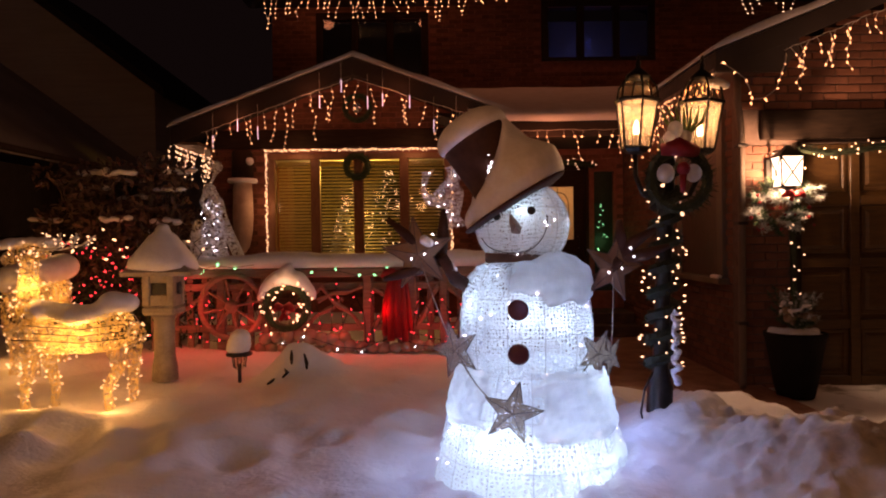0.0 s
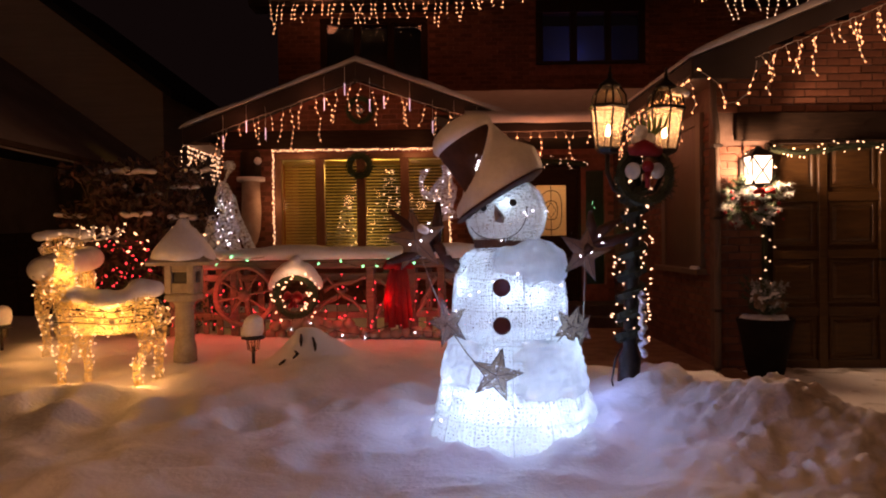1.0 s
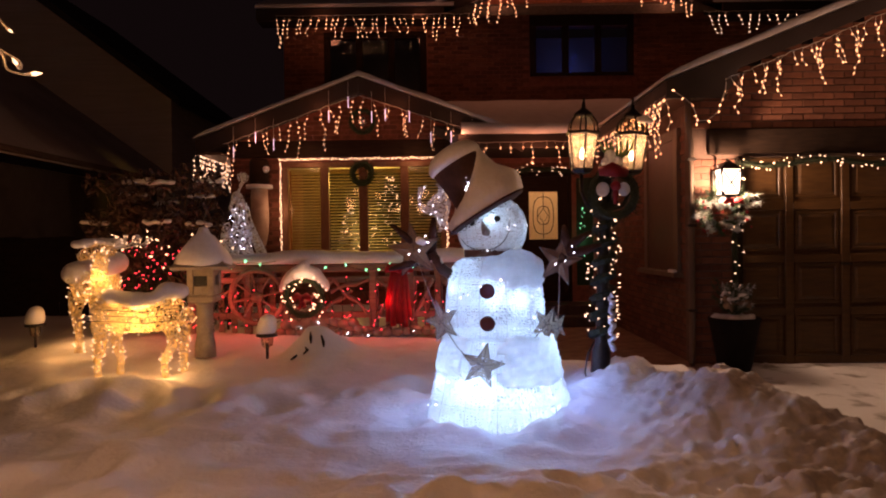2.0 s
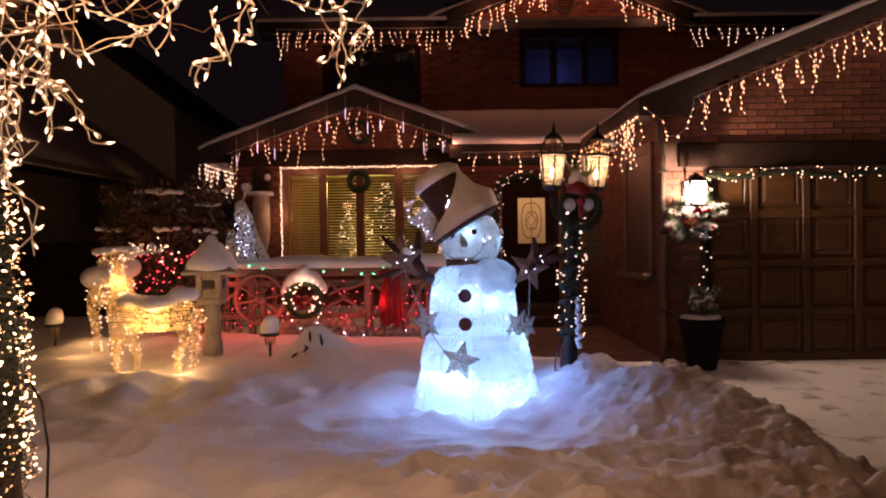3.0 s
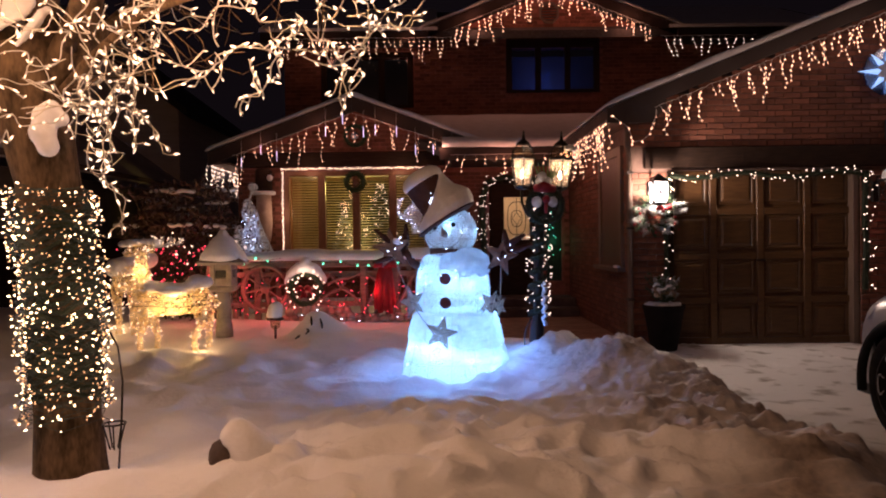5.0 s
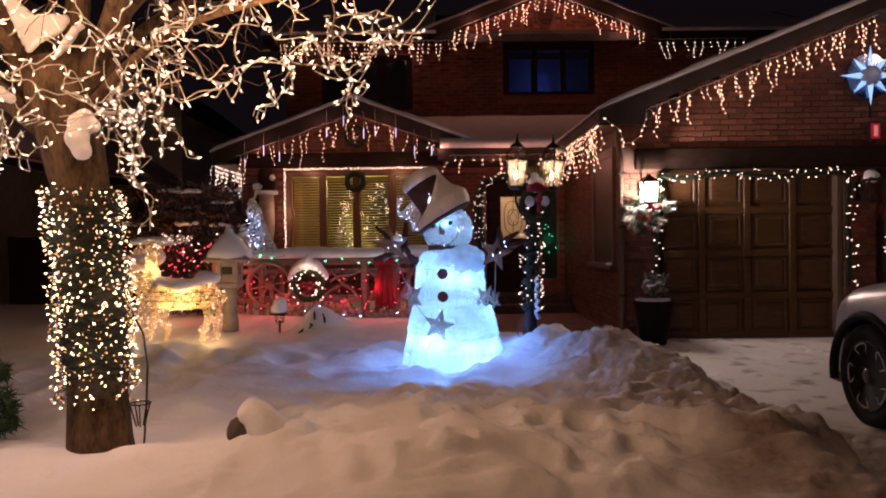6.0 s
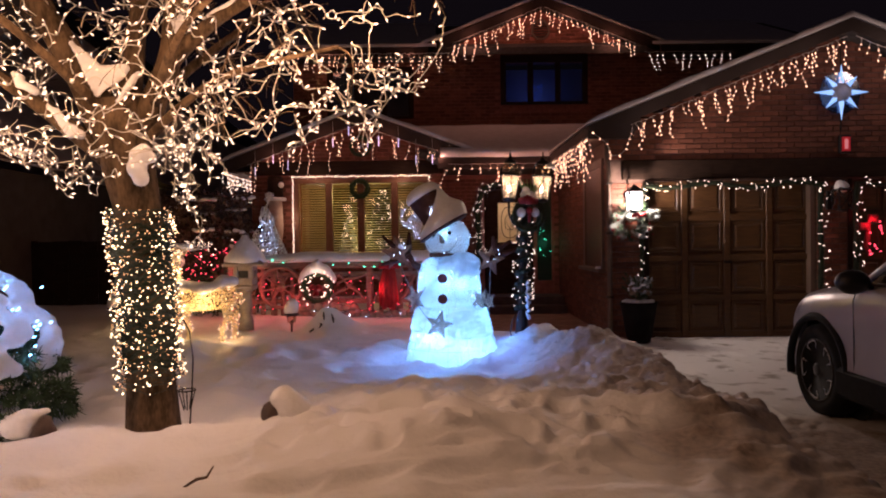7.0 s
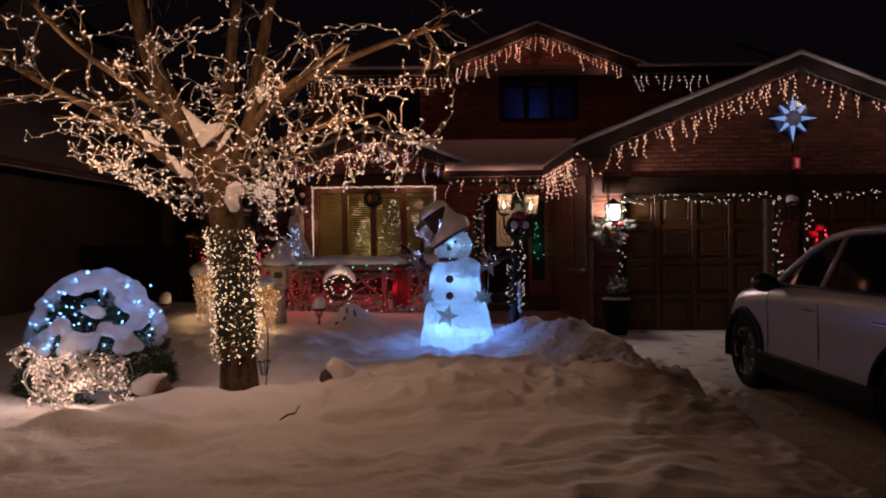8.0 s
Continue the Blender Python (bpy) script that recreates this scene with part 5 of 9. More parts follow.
# garage side window
sw = tagged(new("window_5"), "narrow dark window in the garage side wall", "window", kind="structure")
for q in ((6.98, 1.0, 7.12, 2.62), (8.18, 1.0, 8.32, 2.62), (7.12, 2.50, 8.18, 2.62)):
    bb = empty()
    cbox(bb, 2.69, q[0], q[1], 2.74, q[2], q[3], 0.005)
    part("window_frame", bb, SOFFIT, sw)
bb = empty()
cbox(bb, 2.62, 6.9, 0.94, 2.74, 8.4, 1.0, 0.006)
part("window_sill", bb, SOFFIT, sw)
bb = empty()
box(bb, 2.712, 7.12, 1.0, 2.718, 8.18, 2.50)
part("pane", bb, surf("drawn_brown_curtain", (0.06, 0.024, 0.018), (0.10, 0.04, 0.03), 5, 0.5, stretch=(1, 6, 1)), sw)
blobs("snow_cap", [(2.64, 6.94 + 0.05 * k, 1.01, 0.035, 0.7) for k in range(4)], 0.012, SNOW, "snow on the end of the sill", parent=sw)


# ---- twin lamp post ----
def lamp_post(x, y, z):
    p = thing("lamp_post", "black twin-lantern lamp post wrapped in lit garland", "lamp post", at=(x, y, z))
    b = empty()
    lathe(b, [(0.085, -0.15), (0.085, 0.0), (0.08, 0.04), (0.068, 0.06), (0.066, 0.22), (0.05, 0.26), (0.042, 0.3), (0.042, 1.45), (0.05, 1.47), (0.05, 1.5), (0.03, 1.53)], 16)
    part("post", b, IRON, p, smooth=True)
    for s in (-1, 1):
        b = empty()
        pts = [Vector((s * 0.02, 0, 1.28)), Vector((s * 0.06, 0, 1.20)), Vector((s * 0.12, 0, 1.22)), Vector((s * 0.165, 0, 1.32)), Vector((s * 0.17, 0, 1.45))]
        tube(b, pts, 0.014, 7)
        part("arm", b, IRON, p, smooth=True)
        l = new("lantern")
        l.parent, l.location, l.scale = p, (s * 0.168, 0, 1.43), (1.17, 1.17, 1.17)
        b = empty()
        a0 = math.pi / 6
        lathe(b, [(0.02, 0.0), (0.05, 0.01), (0.066, 0.025), (0.066, 0.035)], 6, a0=a0)
        part("base", b, IRON, l)
        for k in range(6):
            b = empty()
            a = a0 + k * math.pi / 3
            c, d = math.cos(a), math.sin(a)
            tube(b, [(0.064 * c, 0.064 * d, 0.03), (0.094 * c, 0.094 * d, 0.235)], 0.005, 5)
            a2 = a + math.pi / 3
            tube(b, [(0.096 * c, 0.096 * d, 0.24), (0.096 * math.cos(a2), 0.096 * math.sin(a2), 0.24)], 0.010, 6)
            tube(b, [(0.092 * c, 0.092 * d, 0.25), (0.085 * c, 0.085 * d, 0.30), (0.052 * c, 0.052 * d, 0.345)], 0.005, 5)
            part("bar", b, IRON, l)
        b = empty()
        lathe(b, [(0.062, 0.032), (0.091, 0.235)], 6, a0=a0)
        part("glass", b, AMBER_GLASS, l).visible_shadow = False
        b = empty()
        lathe(b, [(0.09, 0.25), (0.083, 0.30), (0.05, 0.345)], 6, a0=a0)
        part("glass_top", b, LAMP_GLASS, l).visible_shadow = False
        b = empty()
        lathe(b, [(0.056, 0.342), (0.056, 0.352), (0.03, 0.375), (0.012, 0.39), (0.012, 0.41), (0.005, 0.43), (0.009, 0.437), (0.002, 0.455)], 12)
        part("finial", b, IRON, l, smooth=True)
        b = empty()
        tube(b, [(0, 0, 0.035), (0, 0, 0.09)], 0.012, 8)
        part("candle", b, WHITE_PAINT, l)
        b = empty()
        tube(b, [(0, 0, 0.09), (0, 0, 0.105), (0, 0, 0.125), (0, 0, 0.155)], [0.008, 0.015, 0.013, 0.003], 8)
        part("bulb", b, FLAME, l, smooth=True)
        bulb_light(l, (0, 0, 0.185), 2.3, (1.0, 0.62, 0.30), 0.02)
    return p


AMBER_GLASS = surf("amber_seeded_glass", (0.75, 0.62, 0.4), (0.85, 0.74, 0.52), 30, 0.2, bump=0.3)
am_n, am_l = AMBER_GLASS.node_tree.nodes, AMBER_GLASS.node_tree.links
am_t, am_tr, am_m, am_m2 = am_n.new("ShaderNodeBsdfTransparent"), am_n.new("ShaderNodeBsdfTranslucent"), am_n.new("ShaderNodeMixShader"), am_n.new("ShaderNodeMixShader")
am_tr.inputs[0].default_value, am_t.inputs[0].default_value = (0.98, 0.88, 0.70, 1), (1, 0.95, 0.86, 1)
am_m.inputs[0].default_value, am_m2.inputs[0].default_value = 0.22, 0.25
am_l.new(am_t.outputs[0], am_m.inputs[1])
am_l.new(am_tr.outputs[0], am_m.inputs[2])
am_l.new(am_m.outputs[0], am_m2.inputs[1])
am_l.new(am_n["Principled BSDF"].outputs[0], am_m2.inputs[2])
am_m2.inputs[0].default_value = 0.08
am_l.new(am_m2.outputs[0], am_n["Material Output"].inputs[0])
PX, PY = 1.13, 3.82
PZ = 0.40
post = lamp_post(PX, PY, PZ)
post.rotation_euler = (0, 0.040, 0)
blobs("snow_cap", [(PX + 0.07 + 0.17, PY, PZ + 1.82, 0.05, 0.6), (PX + 0.07 + 0.20, PY - 0.03, PZ + 1.80, 0.04, 0.6), (PX + 0.07 + 0.14, PY - 0.04, PZ + 1.80, 0.03, 0.6)], 0.012, SNOW, "thin cap of snow", parent=post)
rnd = random.Random(71)
spiral = [Vector((PX + 0.04 * (0.28 + k * 0.0105) + 0.062 * math.cos(k * 0.55), PY + 0.062 * math.sin(k * 0.55), PZ + 0.28 + k * 0.0105)) for k in range(105)]
gl = thing("post_garland", "evergreen garland with white lights wound round the lamp post", "garland")
bb = empty()
tube(bb, spiral, 0.03, 5)
needles(bb, spiral, 0.06, 1700, rnd, 0.005)
part("greenery", bb, PINE_DARK, gl)
bb = empty()
for k in range(78):
    a, zz = rnd.uniform(0, 6.28), rnd.uniform(0.3, 1.36)
    bulb(bb, (PX + 0.04 * zz + 0.105 * math.cos(a), PY + 0.105 * math.sin(a), PZ + zz), (math.cos(a), math.sin(a), rnd.uniform(-0.6, 0.6)), 0.0052)
part("bulb_cluster", bb, WARM_WHITE, gl, kind="stuff")
PW = PX + 0.055
wreath("post_wreath", "dark frosted wreath with white flowers on the lamp post", (PW + 0.02, PY - 0.13, PZ + 1.29), 0.145, 0.062, 72, PINE_DARK, bulbs=3, bulb_mat=WARM_WHITE)
fl = thing("wreath_bouquet", "red cap shape and white cloth flowers tucked in the post wreath", "bouquet")
for dx, dz, q in ((-0.06, 0.02, 0.045), (0.08, 0.02, 0.042), (-0.01, 0.24, 0.04), (0.04, 0.20, 0.034), (-0.04, 0.20, 0.03)):
    bb = empty()
    ball(bb, (PW + dx, PY - 0.17, PZ + 1.30 + dz), q, 12, 1.1)
    part("white_flower", bb, SNOW_THIN, fl, smooth=True)
bb = empty()
tube(bb, [(PW - 0.08, PY - 0.16, PZ + 1.44), (PW, PY - 0.19, PZ + 1.45), (PW + 0.1, PY - 0.16, PZ + 1.43)], [0.03, 0.05, 0.03], 10)
ball(bb, (PW + 0.02, PY - 0.2, PZ + 1.34), 0.035, 10)
tube(bb, [(PW + 0.02, PY - 0.2, PZ + 1.32), (PW + 0.015, PY - 0.2, PZ + 1.22)], [0.02, 0.012], 8)
part("red_cloth", bb, RED_CLOTH, fl, smooth=True)
bb = empty()
for s in (-1, 1):
    for k in range(4):
        tube(bb, [(PW + 0.04, PY - 0.15, PZ + 1.5), (PW + 0.04 + s * 0.03 * k, PY - 0.16, PZ + 1.58), (PW + 0.04 + s * 0.04 * k, PY - 0.15, PZ + 1.66)], [0.006, 0.01, 0.002], 5)
part("foliage", bb, surf("ribbon_green", (0.12, 0.2, 0.05), (0.2, 0.3, 0.08), 8, 0.6), fl)
bb = empty()
line = [Vector((PX + 0.060 + 0.015 * math.sin(k * 1.9), PY - 0.10 + 0.010 * math.cos(k * 2.3), PZ + 0.24 + 0.022 * k)) for k in range(18)]
tube(bb, smooth_line(line, 3), [0.010 + 0.014 * abs(math.sin(q * 0.9) * math.sin(q * 0.31 + 1)) for q in range(52)], 7)
ribbon = part("silver_ribbon", bb, surf("silver_ribbon", (0.45, 0.48, 0.55), (0.7, 0.72, 0.78), 20, 0.3, metal=0.5, bump=0.6), None, "silver foil ribbon tied low on the lamp post", True)
ribbon["category"] = "ribbon"
bb = empty()
tube(bb, [(PX - 0.05, PY - 0.07, PZ + 0.3), (PX - 0.1, PY - 0.1, PZ + 0.22), (PX - 0.12, PY - 0.1, PZ + 0.1), (PX - 0.1, PY - 0.1, PZ + 0.0)], 0.006, 5)
cable = part("cable", bb, BLACK, None, "black cable hanging from the lamp post to the snow", True)
cable["category"] = "cable"


# ---- the lit snowman ----
SX, SY = 0.385, 3.40


def yarn_section(parent, name, prof, centre, seed, strands, ribs=10, leds=30, lamp=()):
    """One part of the figure: a wire frame wound with white yarn, with small lights inside."""
    rnd, c = random.Random(seed), Vector(centre)

    def radius(z):
        for (r0, z0), (r1, z1) in zip(prof[:-1], prof[1:]):
            if z0 <= z <= z1:
                return r0 + (r1 - r0) * (z - z0) / (z1 - z0)
        return prof[-1][0]

    b = empty()
    lathe(b, [(r - 0.004, z) for r, z in prof], 64, c)
    body = part(name, b, WEAVE, parent, "white yarn over a wire frame", smooth=True)
    z0, z1, b = prof[0][1], prof[-1][1], empty()
    for _ in range(strands):
        a, z = rnd.uniform(0, 2 * math.pi), rnd.uniform(z0, z1)
        da, dz = rnd.gauss(0, 0.30), rnd.gauss(0, 0.10)
        if rnd.random() < 0.35:
            da *= 0.15
        pts = []
        for k in range(4):
            aa, zz = a + da * (k / 3 - 0.5), min(max(z + dz * (k / 3 - 0.5), z0), z1)
            r = radius(zz) + 0.001
            pts.append(c + Vector((r * math.cos(aa), r * math.sin(aa), zz)))
        tube(b, pts, 0.0014, 3, caps=False)
    part("yarn", b, YARN_STRAND, body, kind="stuff")
    b = empty()
    for k in range(ribs):
        a = 2 * math.pi * (k + 0.3) / ribs
        tube(b, [c + Vector((r * math.cos(a) * 1.003, r * math.sin(a) * 1.003, z)) for r, z in prof], 0.0014, 5)
    for q in (0.04, 0.36, 0.68, 0.97):
        z = z0 + (z1 - z0) * q
        r = radius(z) * 1.004
        tube(b, [c + Vector((r * math.cos(2 * math.pi * k / 36), r * math.sin(2 * math.pi * k / 36), z)) for k in range(37)], 0.0014, 5)
    part("wire_frame", b, WIRE_WHITE, body)
    b = empty()
    for _ in range(leds):
        a, z = rnd.uniform(0, 2 * math.pi), rnd.uniform(z0 + 0.02, z1 - 0.02)
        r = radius(z) - 0.004
        d = Vector((math.cos(a), math.sin(a), 0))
        bulb(b, c + d * r + Vector((0, 0, z)), d, 0.0042)
    part("led_cluster", b, COOL, body, kind="stuff")
    for k in range(lamp[0]):
        z = z0 + (z1 - z0) * (0.36 + 0.54 * ((k * 0.618) % 1))
        a, r = k * 2.4 + seed, radius(z) * 0.80
        bulb_light(body, c + Vector((r * math.cos(a), r * math.sin(a), z)), lamp[1] / lamp[0], (0.36, 0.79, 1.0), 0.03)
    return body


BASE_PROF = [(0.470, 0.20), (0.464, 0.26), (0.432, 0.40), (0.395, 0.55), (0.36, 0.70), (0.335, 0.79), (0.30, 0.82)]
MID_PROF = [(0.285, 0.785), (0.303, 0.82), (0.310, 0.90), (0.310, 1.0), (0.302, 1.08), (0.292, 1.16), (0.272, 1.22), (0.235, 1.27), (0.18, 1.295), (0.1, 1.30)]
HEAD_C = Vector((SX - 0.012, SY, 1.465))
HEAD_R, HEAD_H = 0.217, 0.213
HEAD_PROF = [(HEAD_R * math.sin(math.pi * k / 22) + 0.002, -HEAD_H * math.cos(math.pi * k / 22)) for k in range(1, 22)]
snowman = thing("snowman_light", "white lit yarn snowman with brown felt hat and star garland", "snowman decoration")
yarn_section(snowman, "base", BASE_PROF, (SX + 0.015, SY, 0), 81, 700, 14, 40, (11, 8.2))
for k in range(9):
    a = 2 * math.pi * k / 9 + 0.25
    bulb_light(snowman, (SX + 0.015 + 0.53 * math.cos(a), SY + 0.53 * math.sin(a), 0.58 + 0.12 * (k % 2)), 1.5, (0.18, 0.42, 1.0), 0.08)
for k in range(7):
    a = 2 * math.pi * k / 7 + 0.1
    bulb_light(snowman, (SX + 0.42 * math.cos(a), SY + 0.42 * math.sin(a), 1.02 + 0.1 * (k % 2)), 0.5, (0.18, 0.40, 1.0), 0.08)
yarn_section(snowman, "middle", MID_PROF, (SX, SY, 0), 82, 500, 12, 30, (8, 4.6))
yarn_section(snowman, "head", HEAD_PROF, HEAD_C, 83, 300, 12, 22, (5, 1.9))


def on_head(x, z, out=0.0):
    """The point on the front of the head at a place across and a height."""
    dx, dz = x - HEAD_C.x, z - HEAD_C.z
    r = HEAD_R * math.sqrt(max(0.02, 1 - (dz / HEAD_H) ** 2)) + out
    return HEAD_C + Vector((dx, -math.sqrt(max(0.0004, r * r - dx * dx)), dz))


for x, z in ((0.243, 1.500), (0.390, 1.523)):
    bb = empty()
    p = on_head(x, z, 0.002)
    lathe(bb, [(0.019, 0.0), (0.019, 0.006), (0.014, 0.012), (0.003, 0.014)], 16, p, m=(p - HEAD_C).normalized().to_track_quat("Z", "Y").to_matrix().to_4x4())
    part("eye", bb, BLACK, snowman, smooth=True)
bb = empty()
p, q = on_head(0.294, 1.522, -0.004), on_head(0.327, 1.418, 0.0)
side = Vector((0.024, 0.004, 0.010))
put(bb, [p, p.lerp(q, 0.45) + side * 0.9 + Vector((0, -0.006, 0)), p.lerp(q, 0.8) + side * 1.1 + Vector((0, -0.012, 0)), q + side * 0.5 + Vector((0, -0.016, -0.004)), p.lerp(q, 0.85) - side * 0.9 + Vector((0, -0.012, 0)), p.lerp(q, 0.4) - side * 0.6 + Vector((0, -0.006, 0)), p.lerp(q, 0.62) + Vector((0.004, -0.052, -0.006))],
    [(0, 6, 1), (1, 6, 2), (2, 6, 3), (3, 6, 4), (4, 6, 5), (5, 6, 0), (0, 1, 2, 3, 4, 5)])
part("nose", bb, surf("grey_felt", (0.24, 0.19, 0.17), (0.36, 0.29, 0.26), 20, 0.9), snowman, "grey-brown felt nose")
bb = empty()
tube(bb, smooth_line([on_head(x, z, 0.004) for x, z in ((0.178, 1.405), (0.205, 1.368), (0.255, 1.344), (0.32, 1.338), (0.385, 1.352), (0.43, 1.39), (0.455, 1.44), (0.463, 1.503))], 4), 0.0024, 5)
part("smile", bb, BLACK, snowman)
for zz in (1.095, 0.905):
    bb = empty()
    rr = 0.305 if zz < 1.05 else 0.300
    lathe(bb, [(0.044, 0.0), (0.046, 0.006), (0.044, 0.014), (0.036, 0.018), (0.004, 0.018)], 24, (SX - 0.065, SY - math.sqrt(rr * rr - 0.065 ** 2) - 0.004, zz), m=Matrix.Rotation(radians(90), 4, "X") @ Matrix.Rotation(radians(-12), 4, "Y"))
    part("button", bb, BUTTON, snowman, "dark red round button", smooth=True)
bb = empty()
lathe(bb, [(0.15, 1.27), (0.168, 1.275), (0.168, 1.335), (0.15, 1.345)], 30, (SX - 0.02, SY, 0.0))
part("scarf", bb, surf("brown_scarf", (0.09, 0.055, 0.05), (0.16, 0.11, 0.1), 14, 0.9), snowman, "brown cloth collar", smooth=True)

# felt hat leaning over to one side
HATM = Matrix.Translation((0.338, SY - 0.01, 1.570)) @ Matrix.Rotation(radians(-31), 4, "Y") @ Matrix.Rotation(radians(-4), 4, "X")
hat = new("hat")
hat.parent = snowman
bb = empty()
lathe(bb, [(0.10, -0.012), (0.20, -0.02), (0.262, -0.008), (0.27, 0.0), (0.262, 0.008), (0.20, 0.006), (0.15, 0.012)], 40, m=HATM)
part("brim", bb, FELT, hat, "dark brown felt brim", smooth=True)
bb = empty()
lathe(bb, [(0.15, 0.0), (0.148, 0.06), (0.15, 0.16), (0.157, 0.27), (0.165, 0.345), (0.167, 0.355), (0.16, 0.358), (0.02, 0.34)], 36, m=HATM)
part("crown", bb, FELT, hat, "dark brown felt crown", smooth=True)
bb = empty()
lathe(bb, [(0.153, 0.015), (0.155, 0.02), (0.155, 0.055), (0.152, 0.06)], 36, m=HATM)
part("band", bb, BLACK, hat)
bb = empty()
rnd = random.Random(84)
for k in range(8):
    p = HATM @ Vector((-0.10 + 0.014 * k + rnd.uniform(-0.01, 0.01), -0.150 + 0.004 * abs(k - 4), 0.085 + 0.020 * k + rnd.uniform(-0.012, 0.012)))
    bulb(bb, p, (0, -1, 0), 0.0062)
part("led_cluster", bb, COOL, hat, kind="stuff")


def hat_snow():
    """Snow heaped on the hat's top and drifted against one side of the crown, out over the brim."""
    b, v = empty(), []
    na, nh = 64, 30
    for i in range(nh + 1):
        h = 0.006 + 0.39 * i / nh
        for k in range(na):
            a = -math.pi + 2 * math.pi * k / na
            deg = math.degrees(a)
            top = float(np.interp(deg, [-180, -150, -118, -87, -64, -30, 40, 100, 180], [0.075, 0.10, 0.145, 0.205, 0.265, 0.36, 0.38, 0.24, 0.075]))
            lee = 0.5 + 0.5 * math.cos(a)
            out = float(np.interp(h, [0, 0.06, 0.12, 0.17, 0.22, 0.30, 0.39], [0.270, 0.292, 0.298, 0.258, 0.214, 0.186, 0.176]))
            thin = float(np.interp(h, [0, 0.06, 0.12, 0.22, 0.39], [0.262, 0.238, 0.196, 0.174, 0.166]))
            r = thin + (out - thin) * lee ** 1.3
            r += 0.010 * noise.noise((math.cos(a) * 3, math.sin(a) * 3, h * 9)) + 0.005 * noise.noise((math.cos(a) * 8, math.sin(a) * 8, h * 22))
            u = min(1.0, max(0.0, (top - h) / 0.045 + 0.5))
            u = u * u * (3 - 2 * u)
            v.append(HATM @ Vector(((0.10 + (r - 0.10) * u) * math.cos(a), (0.10 + (r - 0.10) * u) * math.sin(a), h)))
    f = [(i * na + k, i * na + (k + 1) % na, (i + 1) * na + (k + 1) % na, (i + 1) * na + k) for i in range(nh) for k in range(na)]
    f += [tuple(range(na - 1, -1, -1)), tuple(nh * na + k for k in range(na))]
    put(b, v, f)
    dome = [(0.02, 0.335), (0.155, 0.345), (0.178, 0.362), (0.182, 0.385), (0.172, 0.415), (0.148, 0.442), (0.105, 0.464), (0.05, 0.474), (0.004, 0.476)]
    lathe(b, dome, 40, m=HATM)
    ob = part("snow_cap", b, SNOW, hat, "smooth heap of snow", smooth=True)
    r = ob.modifiers.new("melt", "REMESH")
    r.mode, r.voxel_size, r.use_smooth_shade = "VOXEL", 0.009, True
    q = ob.modifiers.new("soften", "SMOOTH")
    q.factor, q.iterations = 0.6, 8


hat_snow()


def snow_patch(prof, c, a0, a1, z0, z1, thick, seed, label, edge=0.10):
    """Snow clinging to a turned surface, thinning out at its ragged rim."""
    na, nz, v = 56, 36, []
    c = Vector(c)
    for i in range(nz + 1):
        for k in range(na + 1):
            u, w = k / na, i / nz
            a, z = a0 + (a1 - a0) * u, z0 + (z1 - z0) * w
            r = prof[-1][0]
            for (ra, za), (rb, zb) in zip(prof[:-1], prof[1:]):
                if za <= z <= zb:
                    r = ra + (rb - ra) * (z - za) / (zb - za)
            if z < prof[0][1]:
                r = prof[0][0]
            m = min(u, 1 - u, w, 1 - w) / edge + 1.1 * noise.noise((a * 3.0, z * 14, seed)) - 0.25
            t = thick * min(1.0, max(0.0, m)) ** 0.6 * (0.9 + 0.6 * noise.noise((a * 7, z * 22, seed + 5)) + 0.55 * noise.noise((a * 17, z * 50, seed)))
            if m <= 0:
                t = -0.02
            v.append(c + Vector(((r + t) * math.cos(a), (r + t) * math.sin(a), z + 0.3 * max(t, 0))))
    b = empty()
    put(b, v, [(i * (na + 1) + k, i * (na + 1) + k + 1, (i + 1) * (na + 1) + k + 1, (i + 1) * (na + 1) + k) for i in range(nz) for k in range(na)])
    part("snow_patch", b, SNOW_THIN, snowman, label, smooth=True)


rnd = random.Random(86)
lumps = []
for k in range(60):
    a = radians(-112 + 190 * k / 59)
    low = 0.5 + 0.5 * math.sin(math.pi * min(1, k / 18) - math.pi / 2)
    for r, zz, q in ((0.245, 1.232, 0.058), (0.20, 1.272, 0.060), (0.15, 1.29, 0.05), (0.268, 1.185, 0.046), (0.278, 1.135, 0.034)):
        q = q * (0.55 + 0.45 * low) * (1 + 0.12 * math.sin(k * 0.7 + r * 40))
        if zz > 1.16 or low > 0.6:
            lumps.append((SX + r * math.cos(a), SY + r * math.sin(a), zz + 0.012 * math.sin(k * 0.45) - 0.018 * (1 - low), q, 0.8))
blobs("snow_cap", lumps, 0.013, SNOW_THIN, "snow heaped on the shoulder", parent=snowman)
snow_patch(BASE_PROF, (SX + 0.015, SY, 0), radians(-200), radians(-125), 0.58, 0.82, 0.014, 7.7, "snow clinging to the snowman's base")
snow_patch(BASE_PROF, (SX + 0.015, SY, 0), radians(-95), radians(70), 0.53, 0.83, 0.016, 9.2, "snow clinging to the snowman's base")
snow_patch(BASE_PROF, (SX + 0.015, SY, 0), radians(-50), radians(60), 0.30, 0.56, 0.014, 12.4, "snow clinging to the snowman's base", 0.25)




